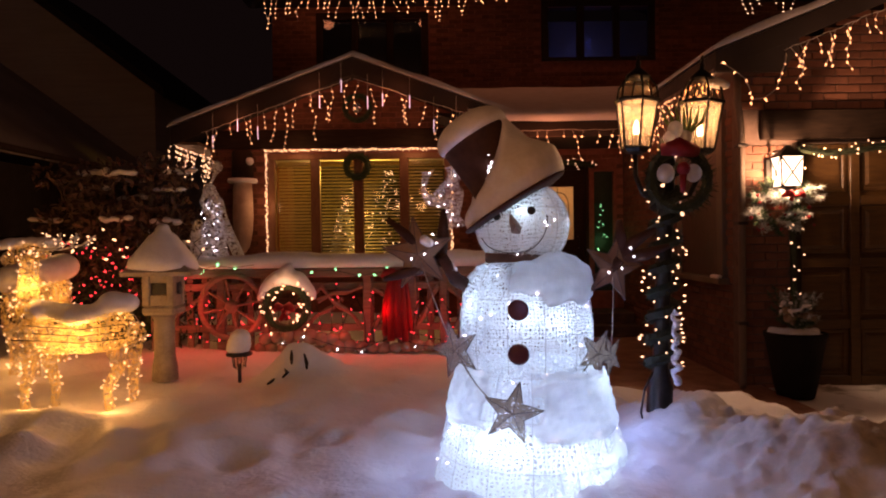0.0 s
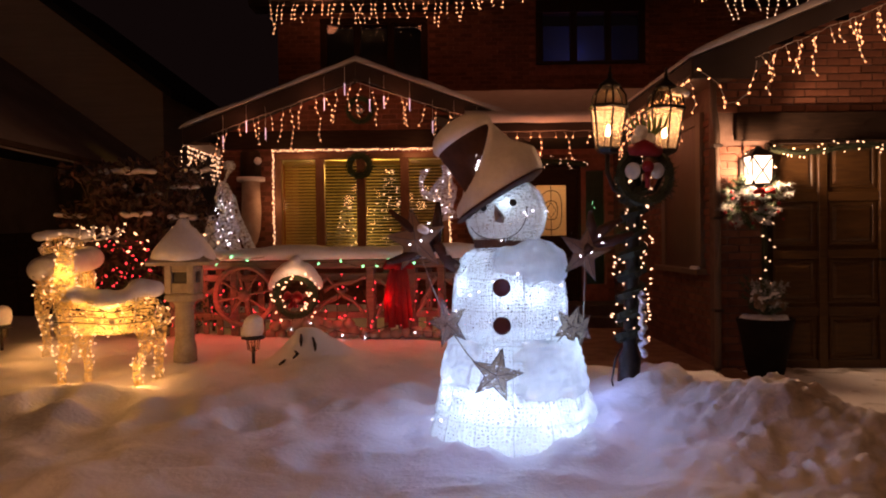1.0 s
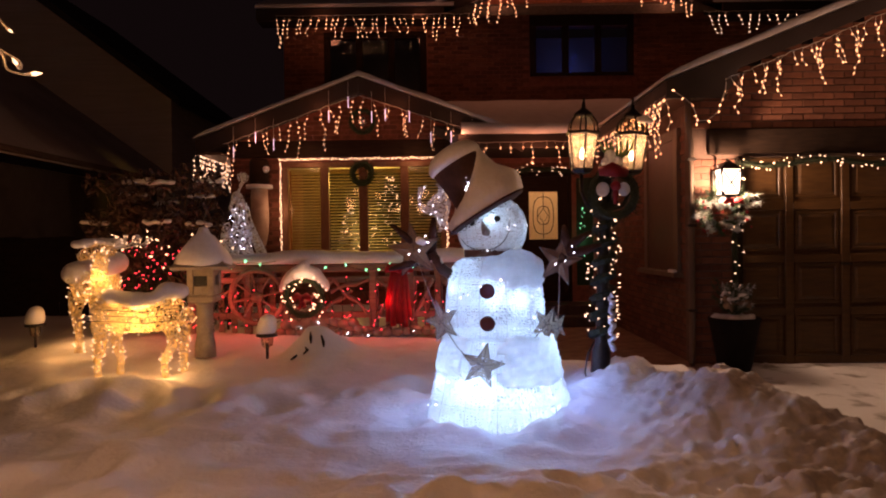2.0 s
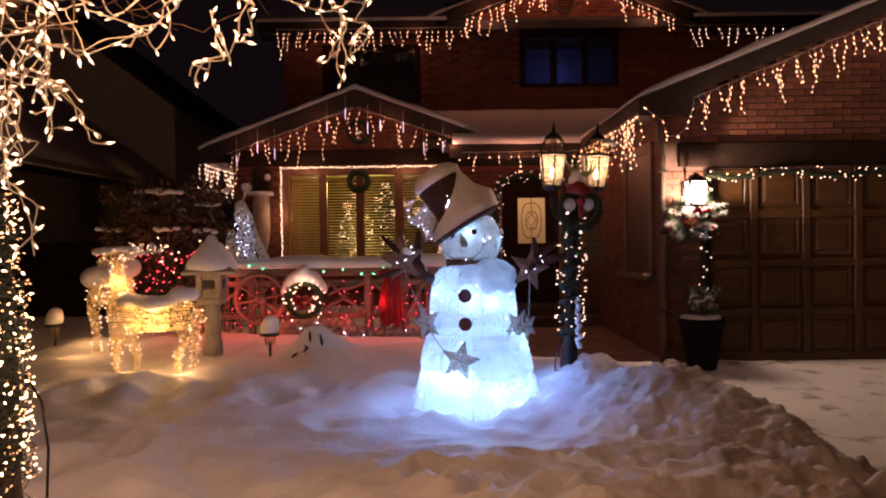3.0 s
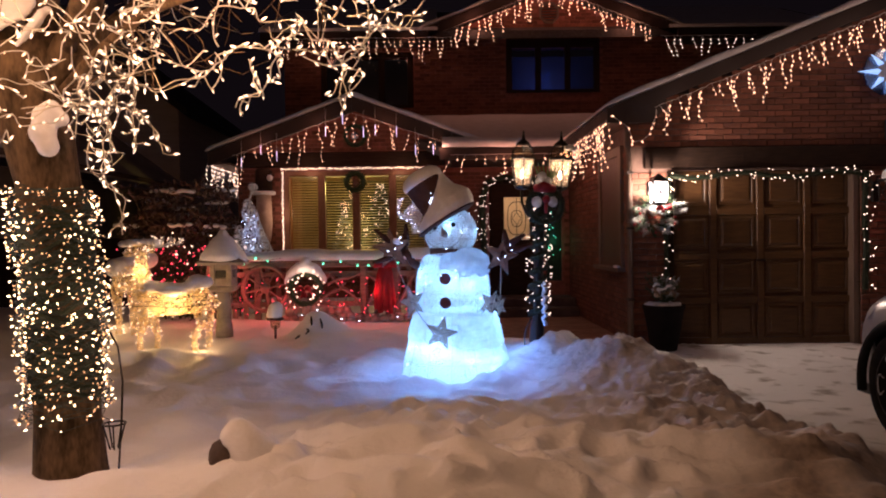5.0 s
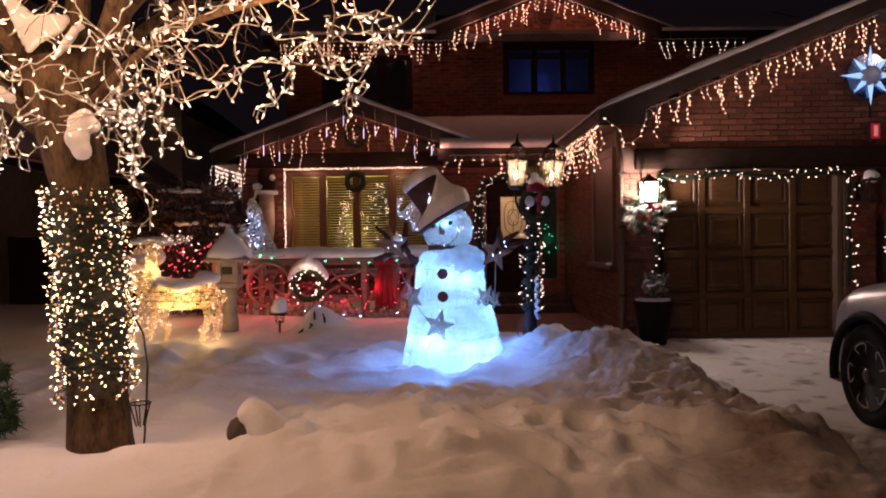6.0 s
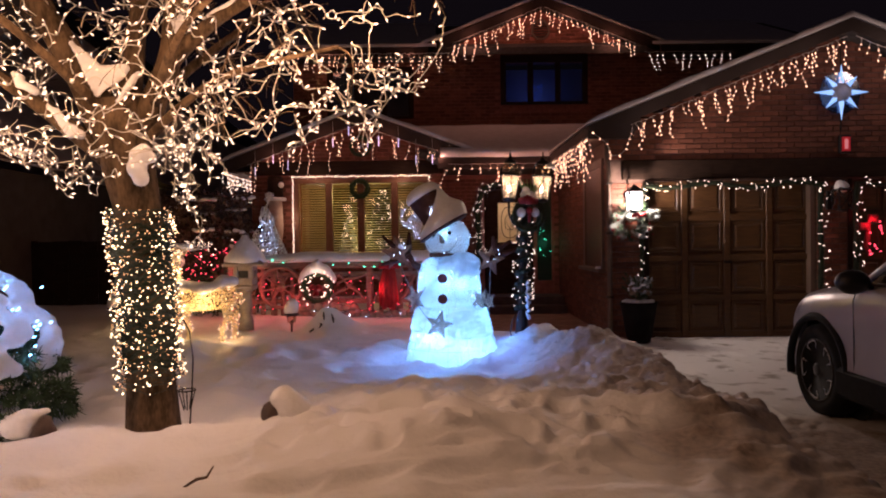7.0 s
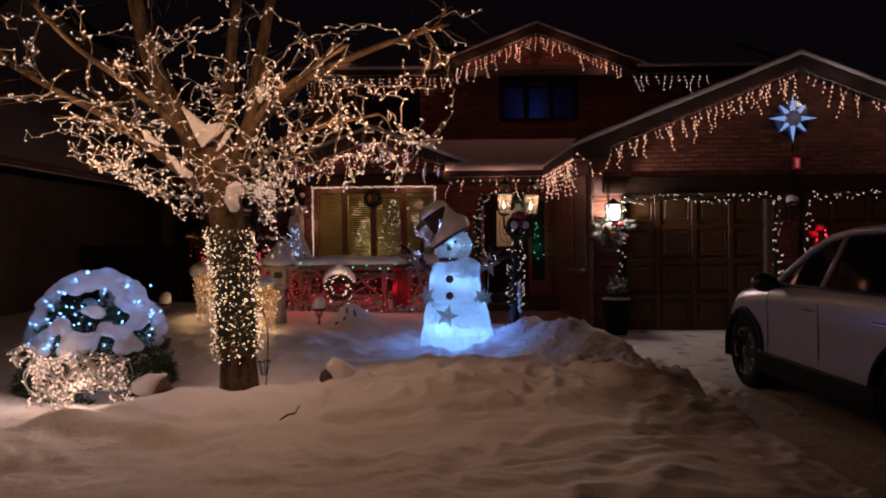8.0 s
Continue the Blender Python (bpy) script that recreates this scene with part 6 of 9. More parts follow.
def star_shape(parent, c, size, turn, yaw, name="star", cloth=None, label="silver tinsel star"):
    """A five-pointed tinsel star on a wire outline."""
    b, w = empty(), empty()
    m = Matrix.Translation(c) @ Matrix.Rotation(radians(yaw), 4, "Z") @ Matrix.Rotation(radians(turn), 4, "Y")
    pts = []
    for k in range(10):
        a, r = math.pi / 2 + k * math.pi / 5, size * (1 if k % 2 == 0 else 0.42)
        pts.append(Vector((r * math.cos(a), 0, r * math.sin(a))))
    front, back = Vector((0, -size * 0.09, 0)), Vector((0, size * 0.09, 0))
    for q in (front, back):
        put(b, [m @ p for p in pts] + [m @ q], [(k, (k + 1) % 10, 10) if q is front else ((k + 1) % 10, k, 10) for k in range(10)])
    tube(w, [m @ p for p in pts + pts[:1]], size * 0.02, 5)
    for k in range(0, 10, 2):
        tube(w, [m @ pts[k], m @ front], size * 0.013, 4)
    s = part(name, b, cloth or TINSEL, parent, label)
    part("outline", w, IRON_GREY, s)
    return s


IRON_GREY = surf("grey_wire", (0.10, 0.08, 0.07), (0.2, 0.17, 0.15), 12, 0.5)
STARS = [(Vector((SX - 0.105, SY - 0.40, 0.675)), 0.135, 14, 0), (Vector((SX - 0.335, SY - 0.13, 0.90)), 0.135, -18, -35), (Vector((SX + 0.30, SY - 0.16, 0.88)), 0.12, 30, 28),
         (Vector((SX + 0.385, SY - 0.05, 0.85)), 0.11, -20, 50), (Vector((SX + 0.40, SY - 0.06, 1.262)), 0.165, 14, 20), (Vector((SX - 0.50, SY - 0.06, 1.335)), 0.175, -8, -10)]
BURLAP = surf("tan_burlap", (0.30, 0.20, 0.15), (0.46, 0.33, 0.25), 14, 0.9, bump=0.6, fine=140, translucent=0.45)
GAUZE = threads_mat("white_gauze", (0.72, 0.70, 0.72), 0.34, 90)
for i, (c, q, tn, yw) in enumerate(STARS):
    star_shape(snowman, c, q, tn, yw, "star", BURLAP if i > 3 else None, "tan burlap star" if i > 3 else "silver tinsel star")
bb = empty()
for a, b2, sag in ((5, 1, 0.02), (1, 0, 0.05), (0, 2, 0.06), (3, 4, 0.01)):
    p, q = STARS[a][0], STARS[b2][0]
    tube(bb, [p.lerp(q, u) + Vector((0, -0.02 * math.sin(math.pi * u), -sag * math.sin(math.pi * u))) for u in (0, 0.2, 0.4, 0.6, 0.8, 1)], 0.0035, 5)
part("rope", bb, surf("twine", (0.25, 0.2, 0.16), (0.4, 0.34, 0.28), 30, 0.9), snowman)
for s, twigs in ((-1, [((-0.25, 1.17), (-0.33, 1.22), (-0.39, 1.32)), ((-0.39, 1.32), (-0.385, 1.42), (-0.38, 1.54)), ((-0.39, 1.32), (-0.50, 1.38), (-0.64, 1.50)), ((-0.39, 1.30), (-0.52, 1.26), (-0.66, 1.22))]),
                 (1, [((0.26, 1.16), (0.36, 1.22), (0.43, 1.30)), ((0.43, 1.30), (0.50, 1.38), (0.60, 1.44)), ((0.43, 1.30), (0.44, 1.40), (0.43, 1.48)), ((0.43, 1.30), (0.55, 1.32), (0.66, 1.36))])):
    bb = empty()
    for k, q in enumerate(twigs):
        tube(bb, [Vector((SX + dx, SY - 0.02 - 0.02 * i, z)) for i, (dx, z) in enumerate(q)], [0.034, 0.032, 0.026] if k == 0 else [0.022, 0.030, 0.012], 9)
    part("arm", bb, FELT, snowman, "dark brown felt branch arm", smooth=True)
blobs("snow_cap", [(SX - 0.34, SY - 0.05, 1.26, 0.024), (SX - 0.355, SY - 0.05, 1.285, 0.02)], 0.008, SNOW, "bit of snow on the twig arm", parent=snowman)
blobs("snow_cap", [(SX - 0.47, SY - 0.07, 1.40, 0.026), (SX - 0.445, SY - 0.07, 1.385, 0.024)], 0.008, SNOW, "bit of snow on the twig arm", parent=snowman)


# sheer ribbon with small lights trailing from the back of the hat
bb, lit = empty(), empty()
for line, wide in ((((0.10, 4.0, 1.82), (0.06, 4.1, 1.74), (0.03, 4.15, 1.66), (0.06, 4.1, 1.56), (0.10, 4.05, 1.47)), 0.085), (((-0.08, 4.2, 1.80), (-0.11, 4.25, 1.70), (-0.06, 4.2, 1.62), (0.02, 4.15, 1.57), (0.05, 4.1, 1.50)), 0.035)):
    pts = smooth_line(line, 5)
    for i in range(len(pts) - 1):
        w0, w1 = (wide * (0.75 + 0.35 * math.sin(2.1 + 0.55 * q)) for q in (i, i + 1))
        o0, o1 = (Vector((1, 0.3 * math.sin(0.8 * q), 0.25 * math.cos(0.6 * q))) for q in (i, i + 1))
        put(bb, [pts[i] - o0 * w0, pts[i] + o0 * w0, pts[i + 1] + o1 * w1, pts[i + 1] - o1 * w1], [(0, 1, 2, 3)])
        if i % 3 == 1:
            bulb(lit, pts[i] + o0 * w0 * 0.5 * math.sin(i * 2.3) + Vector((0, -0.02, 0)), (0, -1, 0), 0.0042)
tail = part("ribbon", bb, GAUZE, snowman, "sheer white gauze ribbon", smooth=True)
part("led_cluster", lit, COOL, tail, kind="stuff")
bb = empty()
for c in (STARS[4][0], STARS[5][0]):
    for dx, dz in ((0.03, 0.0), (0.07, 0.09), (0.085, 0.05), (-0.03, -0.02)):
        bulb(bb, c + Vector((dx, -0.035, dz)), (0, -1, 0), 0.0045)
part("led_cluster", bb, COOL, snowman, kind="stuff")


# ---- golden deer lights ----
def deer(name, at, turn, label, size=1.0, light=6.0, graze=False):
    """A standing wire deer wound with gold yarn and warm lights, as one mesh."""
    rnd, b = random.Random(91), empty()
    shapes = []

    def limb(pts, rs):
        tube(b, pts, rs, 12, 0)
        shapes.append((pts, rs))

    limb([(-0.40, 0, 0.60), (-0.36, 0, 0.61), (-0.18, 0, 0.60), (0.05, 0, 0.59), (0.24, 0, 0.62), (0.36, 0, 0.63), (0.41, 0, 0.62)], [0.06, 0.125, 0.15, 0.14, 0.155, 0.13, 0.05])
    if graze:
        limb([(-0.33, 0, 0.66), (-0.46, 0, 0.62), (-0.56, 0, 0.45), (-0.60, 0, 0.30)], [0.12, 0.085, 0.07, 0.065])
        limb([(-0.58, 0, 0.36), (-0.64, 0, 0.25), (-0.70, 0, 0.14), (-0.72, 0, 0.08)], [0.05, 0.075, 0.06, 0.03])
    else:
        limb([(-0.33, 0, 0.66), (-0.37, 0, 0.84), (-0.36, 0, 1.02), (-0.35, 0, 1.15)], [0.12, 0.085, 0.07, 0.065])
        limb([(-0.22, 0, 1.20), (-0.34, 0, 1.21), (-0.46, 0, 1.18), (-0.55, 0, 1.14)], [0.05, 0.075, 0.06, 0.03])
    for x, y, q in ((-0.34, -0.09, 0.03), (-0.24, 0.09, -0.03), (0.28, -0.09, 0.06), (0.36, 0.09, 0.0)):
        limb([(x, y, 0.55), (x + q, y, 0.38), (x - q * 0.6, y, 0.20), (x - q * 0.2, y, 0.02)], [0.075, 0.05, 0.032, 0.035])
    limb([(0.42, 0, 0.66), (0.47, 0, 0.60), (0.48, 0, 0.54)], [0.03, 0.03, 0.012])
    for s in () if graze else (-1, 1):
        base = Vector((-0.27, 0.04 * s, 1.22))
        tube(b, [base, base + Vector((0.10, 0.05 * s, 0.0)), base + Vector((0.24, 0.09 * s, 0.03)), base + Vector((0.34, 0.1 * s, 0.10))], 0.008, 5, 1)
        for u, d in ((0.08, (0.02, 0.0, 0.10)), (0.18, (0.03, 0.02 * s, 0.10)), (0.28, (0.05, 0, 0.07))):
            p = base + Vector((u, 0.06 * s, 0.02))
            tube(b, [p, p + Vector(d)], 0.006, 5, 1)
            shapes.append(([p, p + Vector(d)], [0.02, 0.01]))
        limb([base + Vector((-0.02, 0.02 * s, -0.03)), base + Vector((0.03, 0.09 * s, 0.0))], [0.02, 0.006])
    for pts, rs in shapes:
        long = sum((Vector(q) - Vector(p)).length for p, q in zip(pts[:-1], pts[1:]))
        for _ in range(int(long * 46) + 3):
            i = rnd.randrange(len(pts) - 1)
            u, a = rnd.random(), rnd.uniform(0, 6.283)
            p, r = Vector(pts[i]).lerp(Vector(pts[i + 1]), u), rs[i] + (rs[i + 1] - rs[i]) * u + 0.006
            ax = (Vector(pts[i + 1]) - Vector(pts[i])).normalized()
            e = ax.orthogonal().normalized()
            d = e * math.cos(a) + ax.cross(e) * math.sin(a)
            bulb(b, p + d * r, d + Vector((0, 0, 0.3)), 0.005 * rnd.uniform(0.8, 1.3), 2)
        for _ in range(int(long * 16) + 2):
            i = rnd.randrange(len(pts) - 1)
            u = rnd.random()
            p, r = Vector(pts[i]).lerp(Vector(pts[i + 1]), u), rs[i] + (rs[i + 1] - rs[i]) * u + 0.003
            ax = ((Vector(pts[i + 1]) - Vector(pts[i])).normalized() + Vector([rnd.gauss(0, 0.3) for _ in range(3)])).normalized()
            e = ax.orthogonal().normalized()
            tube(b, [p + (e * math.cos(k * 0.52) + ax.cross(e) * math.sin(k * 0.52)) * r for k in range(13)], 0.0028, 4, 1, False)
    for q in (-0.05, 0.0, 0.05):
        tube(b, [(-0.44, -0.05 + q, 0.62 + q), (-0.2, -0.15, 0.62 + q), (0.1, -0.155, 0.60 + q), (0.4, -0.13, 0.63 + q)], 0.004, 5, 3)
    m = Matrix.Translation(at) @ Matrix.Rotation(radians(turn), 4, "Z") @ Matrix.Scale(size, 4)
    b[0] = [m @ Vector(p) for p in b[0]]
    ob = tagged(part(name, b, [GOLD_YARN, CORD, WARM, CORD_GREEN], None, label), category="deer decoration", group="lit deer on the lawn")
    for p, watts in (((0.0, -0.0, 0.60), light * 0.5), ((-0.36, 0, 0.95), light * 0.16), ((0.32, -0.26, 0.16), light * 0.17), ((-0.2, -0.26, 0.2), light * 0.17)):
        bulb_light(ob, m @ Vector(p), watts, (1.0, 0.60, 0.17), 0.05)
    return ob


DZ = 0.29
doe = deer("deer_light", (-2.50, 4.95, DZ - 0.06), 0, "golden lit wire deer standing in the snow", 0.93, 15)
buck = deer("deer_light", (-3.42, 6.12, 0.33), -80, "golden lit wire deer grazing behind the first", 1.08, 9, True)
blobs("snow_cap", [(-2.86 + 0.085 * k, 4.95 + 0.02 * math.sin(k), DZ + 0.645 + 0.015 * math.sin(k * 1.1) + (0.05 if k > 6 else 0), 0.095 + 0.01 * math.sin(k * 2), 0.75) for k in range(1, 9)], 0.018, SNOW, "long snow cap", parent=doe)
blobs("snow_cap", [(-3.02 + 0.07 * k, 4.95, DZ + 1.135 - 0.008 * abs(k - 3), 0.055 + 0.008 * math.sin(k * 1.6), 0.7) for k in range(6)], 0.014, SNOW, "snow cap on the head", parent=doe)
blobs("snow_cap", [(-3.46 + 0.012 * k, 5.80 + 0.09 * k, 1.12 + 0.012 * k, 0.14, 0.85) for k in range(8)], 0.018, SNOW, "long snow cap", parent=buck)


# ---- stone lantern, path lights, rocks ----
def stone_lantern(x, y, z):
    l = thing("stone_lantern", "weathered stone garden lantern with a snow-covered roof", "garden lantern", at=(x, y, z))
    b = empty()
    lathe(b, [(0.10, -0.1), (0.095, 0.02), (0.082, 0.08), (0.078, 0.38), (0.10, 0.42)], 14)
    part("post", b, STONE, l, smooth=True)
    b = empty()
    cbox(b, -0.13, -0.13, 0.42, 0.13, 0.13, 0.49, 0.02)
    part("ledge", b, STONE, l)
    for q in ((-0.125, -0.125), (0.065, -0.125), (-0.125, 0.065), (0.065, 0.065)):
        b = empty()
        cbox(b, q[0], q[1], 0.49, q[0] + 0.06, q[1] + 0.06, 0.74, 0.008)
        part("pillar", b, STONE, l)
    for z0, z1 in ((0.49, 0.58), (0.67, 0.74)):
        b = empty()
        cbox(b, -0.115, -0.11, z0, 0.115, 0.11, z1, 0.008)
        part("fire_box_wall", b, STONE, l)
    # solid black block stands in for the shade inside the fire box
    b = empty()
    box(b, -0.09, -0.09, 0.58, 0.09, 0.09, 0.67)
    part("opening", b, BLACK, l)
    b = empty()
    lathe(b, [(0.36, 0.73), (0.37, 0.76), (0.30, 0.80), (0.12, 0.92), (0.05, 0.96)], 4, a0=math.pi / 4 + 0.15)
    part("roof", b, STONE, l)
    return l


LX, LY, LZ = -2.21, 5.72, 0.42
toro = stone_lantern(LX, LY, LZ)
bb = empty()
n, rows = 32, [(0.365, 0.745), (0.385, 0.79), (0.36, 0.85), (0.29, 0.92), (0.21, 0.99), (0.135, 1.04), (0.085, 1.065), (0.065, 1.10), (0.05, 1.125), (0.005, 1.135)]
v = []
for i, (r, zz) in enumerate(rows):
    for k in range(n):
        a = 2 * math.pi * k / n
        sq = 1 / max(abs(math.cos(a - 0.15)), abs(math.sin(a - 0.15))) * 0.72
        q = r * (sq * 0.55 + 0.45 if i < 5 else 1) * (1 + 0.05 * noise.noise((math.cos(a) * 2, math.sin(a) * 2, zz * 3)))
        v.append(Vector((q * math.cos(a) * 0.78, q * math.sin(a) * 0.78, zz)))
put(bb, v, [(i * n + k, i * n + (k + 1) % n, (i + 1) * n + (k + 1) % n, (i + 1) * n + k) for i in range(len(rows) - 1) for k in range(n)])
part("snow_cap", bb, SNOW, toro, "thick pointed snow cap", smooth=True)


def path_light(x, y):
    z = z_at(x, y)
    l = thing("path_light", "black garden path light under a round snow cap", "path light", "path lights in the snow", (x, y, z))
    b = empty()
    tube(b, [(0, 0, -0.12), (0, 0, 0.15)], [0.012, 0.016], 8)
    part("stake", b, BLACK, l)
    b = empty()
    lathe(b, [(0.02, 0.10), (0.045, 0.13), (0.055, 0.20), (0.05, 0.21)], 14)
    part("glass", b, AMBER_GLASS, l, smooth=True)
    b = empty()
    for k in range(6):
        a = k * math.pi / 3
        tube(b, [(0.047 * math.cos(a), 0.047 * math.sin(a), 0.12), (0.06 * math.cos(a), 0.06 * math.sin(a), 0.22)], 0.005, 4)
    part("cage", b, BLACK, l)
    b = empty()
    lathe(b, [(0.10, 0.215), (0.105, 0.225), (0.10, 0.24), (0.04, 0.255), (0.01, 0.26)], 18)
    part("shade", b, BLACK, l, smooth=True)
    blobs("snow_cap", [(x, y, z + 0.305, 0.098, 0.95), (x + 0.01, y, z + 0.355, 0.085, 0.9), (x - 0.01, y, z + 0.27, 0.10, 0.5)], 0.014, SNOW, "round snow cap", parent=l)


path_light(-1.63, 5.75)
path_light(-4.18, 6.35)
# small shrub stump buried in snow before the fence
DARK_TWIG = surf("dark_garden_twig", (0.02, 0.014, 0.01), (0.05, 0.036, 0.026), 20, 0.9)
for line in (((-1.21, 5.73), (-1.20, 5.68), (-1.19, 5.63)), ((-1.10, 5.68), (-1.07, 5.62), (-1.06, 5.57)), ((-1.24, 5.61), (-1.21, 5.57), (-1.24, 5.53)), ((-1.31, 5.57), (-1.33, 5.55), (-1.36, 5.53))):
    line = [(x, y, z_at(x, y) + 0.006) for x, y in line]
    bb = empty()
    tube(bb, line, [0.007, 0.015, 0.008], 7)
    stub = part("shrub_twig", bb, DARK_TWIG, None, "dark twig of a snowed-in shrub poking out", True)
    stub["category"] = "twig"

# ---- fence with red lights ----
FY = 6.85
fence = thing("fence", "low rustic wooden fence with diagonal braces and wheel", "fence")
bb = empty()
cbox(bb, -2.75, FY - 0.06, 1.06, 0.45, FY + 0.32, 1.15, 0.012)
part("top_board", bb, FENCE_WOOD, fence)
for zz in (0.55, 0.94):
    bb = empty()
    cbox(bb, -2.75, FY - 0.015, zz, 0.45, FY + 0.03, zz + 0.07, 0.008)
    part("rail", bb, FENCE_WOOD, fence)
rnd = random.Random(17)
for k in range(22):
    xx = -2.7 + k * 0.143
    if -1.72 < xx < -0.72:
        continue
    bb = empty()
    cbox(bb, xx - 0.03, FY + 0.032, 0.22, xx + 0.035, FY + 0.06, 1.06, 0.006, 0, Matrix.Translation((0, 0, 0)))
    part("picket", bb, FENCE_WOOD, fence)
for xx in (-2.72, -2.1, -1.68, -0.72, -0.3, 0.0, 0.42):
    bb = empty()
    cbox(bb, xx - 0.04, FY - 0.04, 0.2, xx + 0.04, FY + 0.04, 1.07, 0.01)
    part("post", bb, FENCE_WOOD, fence)
# crooked branches nailed between the rails
for xa, za, xb, zb, bend in ((-1.62, 0.58, -1.15, 0.98, 0.03), (-1.15, 0.98, -0.78, 0.60, -0.03), (-1.30, 0.60, -0.95, 0.86, 0.02), (-1.18, 0.84, -0.76, 0.98, 0.02), (-0.66, 0.58, -0.34, 1.0, 0.02), (-0.66, 0.95, -0.36, 0.70, 0.02), (-0.25, 0.60, -0.05, 0.97, -0.02), (0.05, 0.95, 0.36, 0.60, 0.03), (0.10, 0.58, 0.38, 0.92, 0.02), (-2.62, 0.60, -2.2, 0.96, 0.02)):
    bb, pa, pb = empty(), Vector((xa, FY - 0.045, za)), Vector((xb, FY - 0.045, zb))
    tube(bb, smooth_line([pa, pa.lerp(pb, 0.35) + Vector((0, -0.01, bend)), pa.lerp(pb, 0.7) + Vector((0, 0, -bend * 0.6)), pb], 3), [0.022 + 0.006 * math.sin(k * 1.3 + xa * 9) for k in range(10)], 7)
    part("brace", bb, FENCE_WOOD, fence)
# stones piled along its foot
for k in range(26):
    xx, row = -1.72 + 0.105 * (k % 18) + (0.05 if k > 17 else 0), k // 18
    bb = empty()
    ball(bb, (0, 0, 0), 0.062 * rnd.uniform(0.8, 1.25), 9, rnd.uniform(0.7, 1.0))
    stone_seed = k * 3.7
    bb[0] = [Vector(p) * (1 + 0.30 * noise.noise(Vector(p) * 14 + Vector((stone_seed, 0, 0)))) + Vector((xx + rnd.uniform(-0.002, 0.002), FY - 0.07, 0.40 + 0.10 * row + 0.012 * math.sin(k))) for p in bb[0]]
    part("stone", bb, STONE, fence, smooth=True)
wheel = thing("wagon_wheel", "old wooden wagon wheel leaning on the fence", "wagon wheel")
bb = empty()
tube(bb, circle((-1.98, FY - 0.10, 0.80), 0.29, 0.29, 30), 0.028, 7)
part("rim", bb, FENCE_WOOD, wheel, smooth=True)
for k in range(8):
    a = k * math.pi / 4 + 0.2
    bb = empty()
    tube(bb, [(-1.98 + 0.05 * math.cos(a), FY - 0.10, 0.80 + 0.05 * math.sin(a)), (-1.98 + 0.28 * math.cos(a), FY - 0.10, 0.80 + 0.28 * math.sin(a))], 0.014, 6)
    part("spoke", bb, FENCE_WOOD, wheel)
bb = empty()
lathe(bb, [(0.06, -0.05), (0.065, 0.0), (0.05, 0.05), (0.02, 0.06)], 14, (-1.98, FY - 0.10, 0.80), m=Matrix.Rotation(radians(90), 4, "X"))
part("hub", bb, FENCE_WOOD, wheel, smooth=True)
# snow along the fence top
bb = empty()
n, prof = 90, [(-0.10, 0.0), (-0.13, 0.04), (-0.10, 0.10), (0.0, 0.13), (0.18, 0.135), (0.33, 0.10), (0.36, 0.0)]
v = []
for k in range(n):
    xx = -2.78 + 3.26 * k / (n - 1)
    q = 1 + 0.35 * noise.noise((xx * 1.6, 0, 4.4)) + 0.12 * noise.noise((xx * 6, 2, 4.4))
    for dy, dz in prof:
        v.append(Vector((xx, FY + dy * (0.9 + 0.1 * q), 1.153 + dz * q)))
m = len(prof)
put(bb, v, [(k * m + i, (k + 1) * m + i, (k + 1) * m + i + 1, k * m + i + 1) for k in range(n - 1) for i in range(m - 1)])
sn = part("snow_ridge", bb, SNOW, None, "rounded ridge of snow along the fence top", smooth=True)
sn["category"] = "snow"
wound = []
for k in range(8):
    xa = -2.72 + k * 0.4
    wound += [(xa, FY - 0.07, 0.45 + 0.08 * math.sin(k)), (xa + 0.1, FY - 0.07, 0.95), (xa + 0.2, FY - 0.07, 0.60), (xa + 0.32, FY - 0.07, 0.88)]
GRP = "string lights on the fence"
wound_string("fence_lights", "red string lights woven through the wooden fence", wound, RED_BULB, CORD_GREEN, 95, 0.0062, 0.11, 0.04, GRP)
wound_string("fence_lights", "red string lights looped low along the fence", [(-2.7 + 0.2 * k, FY - 0.09, 0.50 + 0.05 * math.sin(k * 1.7)) for k in range(16)], RED_BULB, CORD_GREEN, 96, 0.0062, 0.10, 0.035, GRP)
wound_string("fence_lights", "white and red string lights at the fence foot", [(-1.5 + 0.25 * k, FY - 0.15, 0.46 + 0.03 * math.sin(k * 1.9)) for k in range(8)], COOL, CORD_GREEN, 97, 0.0058, 0.26, 0.05, GRP)
wound_string("fence_lights", "green string lights under the fence top", [(-2.5, FY - 0.16, 1.20), (-2.1, FY - 0.16, 1.17), (-1.75, FY - 0.16, 1.19)], GREEN_BULB, CORD_GREEN, 98, 0.014, 0.13, 0.02, GRP)
wound_string("fence_lights", "green string lights under the fence top", [(-1.2, FY - 0.16, 1.14), (-0.8, FY - 0.14, 1.08), (-0.5, FY - 0.16, 1.10), (-0.1, FY - 0.16, 1.12)], GREEN_BULB, CORD_GREEN, 99, 0.012, 0.15, 0.02, GRP)
red_glow = bpy.data.objects["fence_lights"]
for k in range(7):
    bulb_light(red_glow, (-2.62 + k * 0.41, FY - 0.24, 0.64 + 0.12 * (k % 2)), 1.55, (1.0, 0.075, 0.055), 0.07)
fw = wreath("fence_wreath", "lit evergreen wreath on the fence with red bow", (-1.44, FY - 0.22, 0.80), 0.19, 0.080, 101, PINE, bulbs=34, bulb_mat=WARM_WHITE, bow=((-1.44, FY - 0.3, 0.78), 0.08))
bulb_light(fw, (-1.44, FY - 0.36, 1.0), 1.0, (1.0, 0.66, 0.34), 0.06)
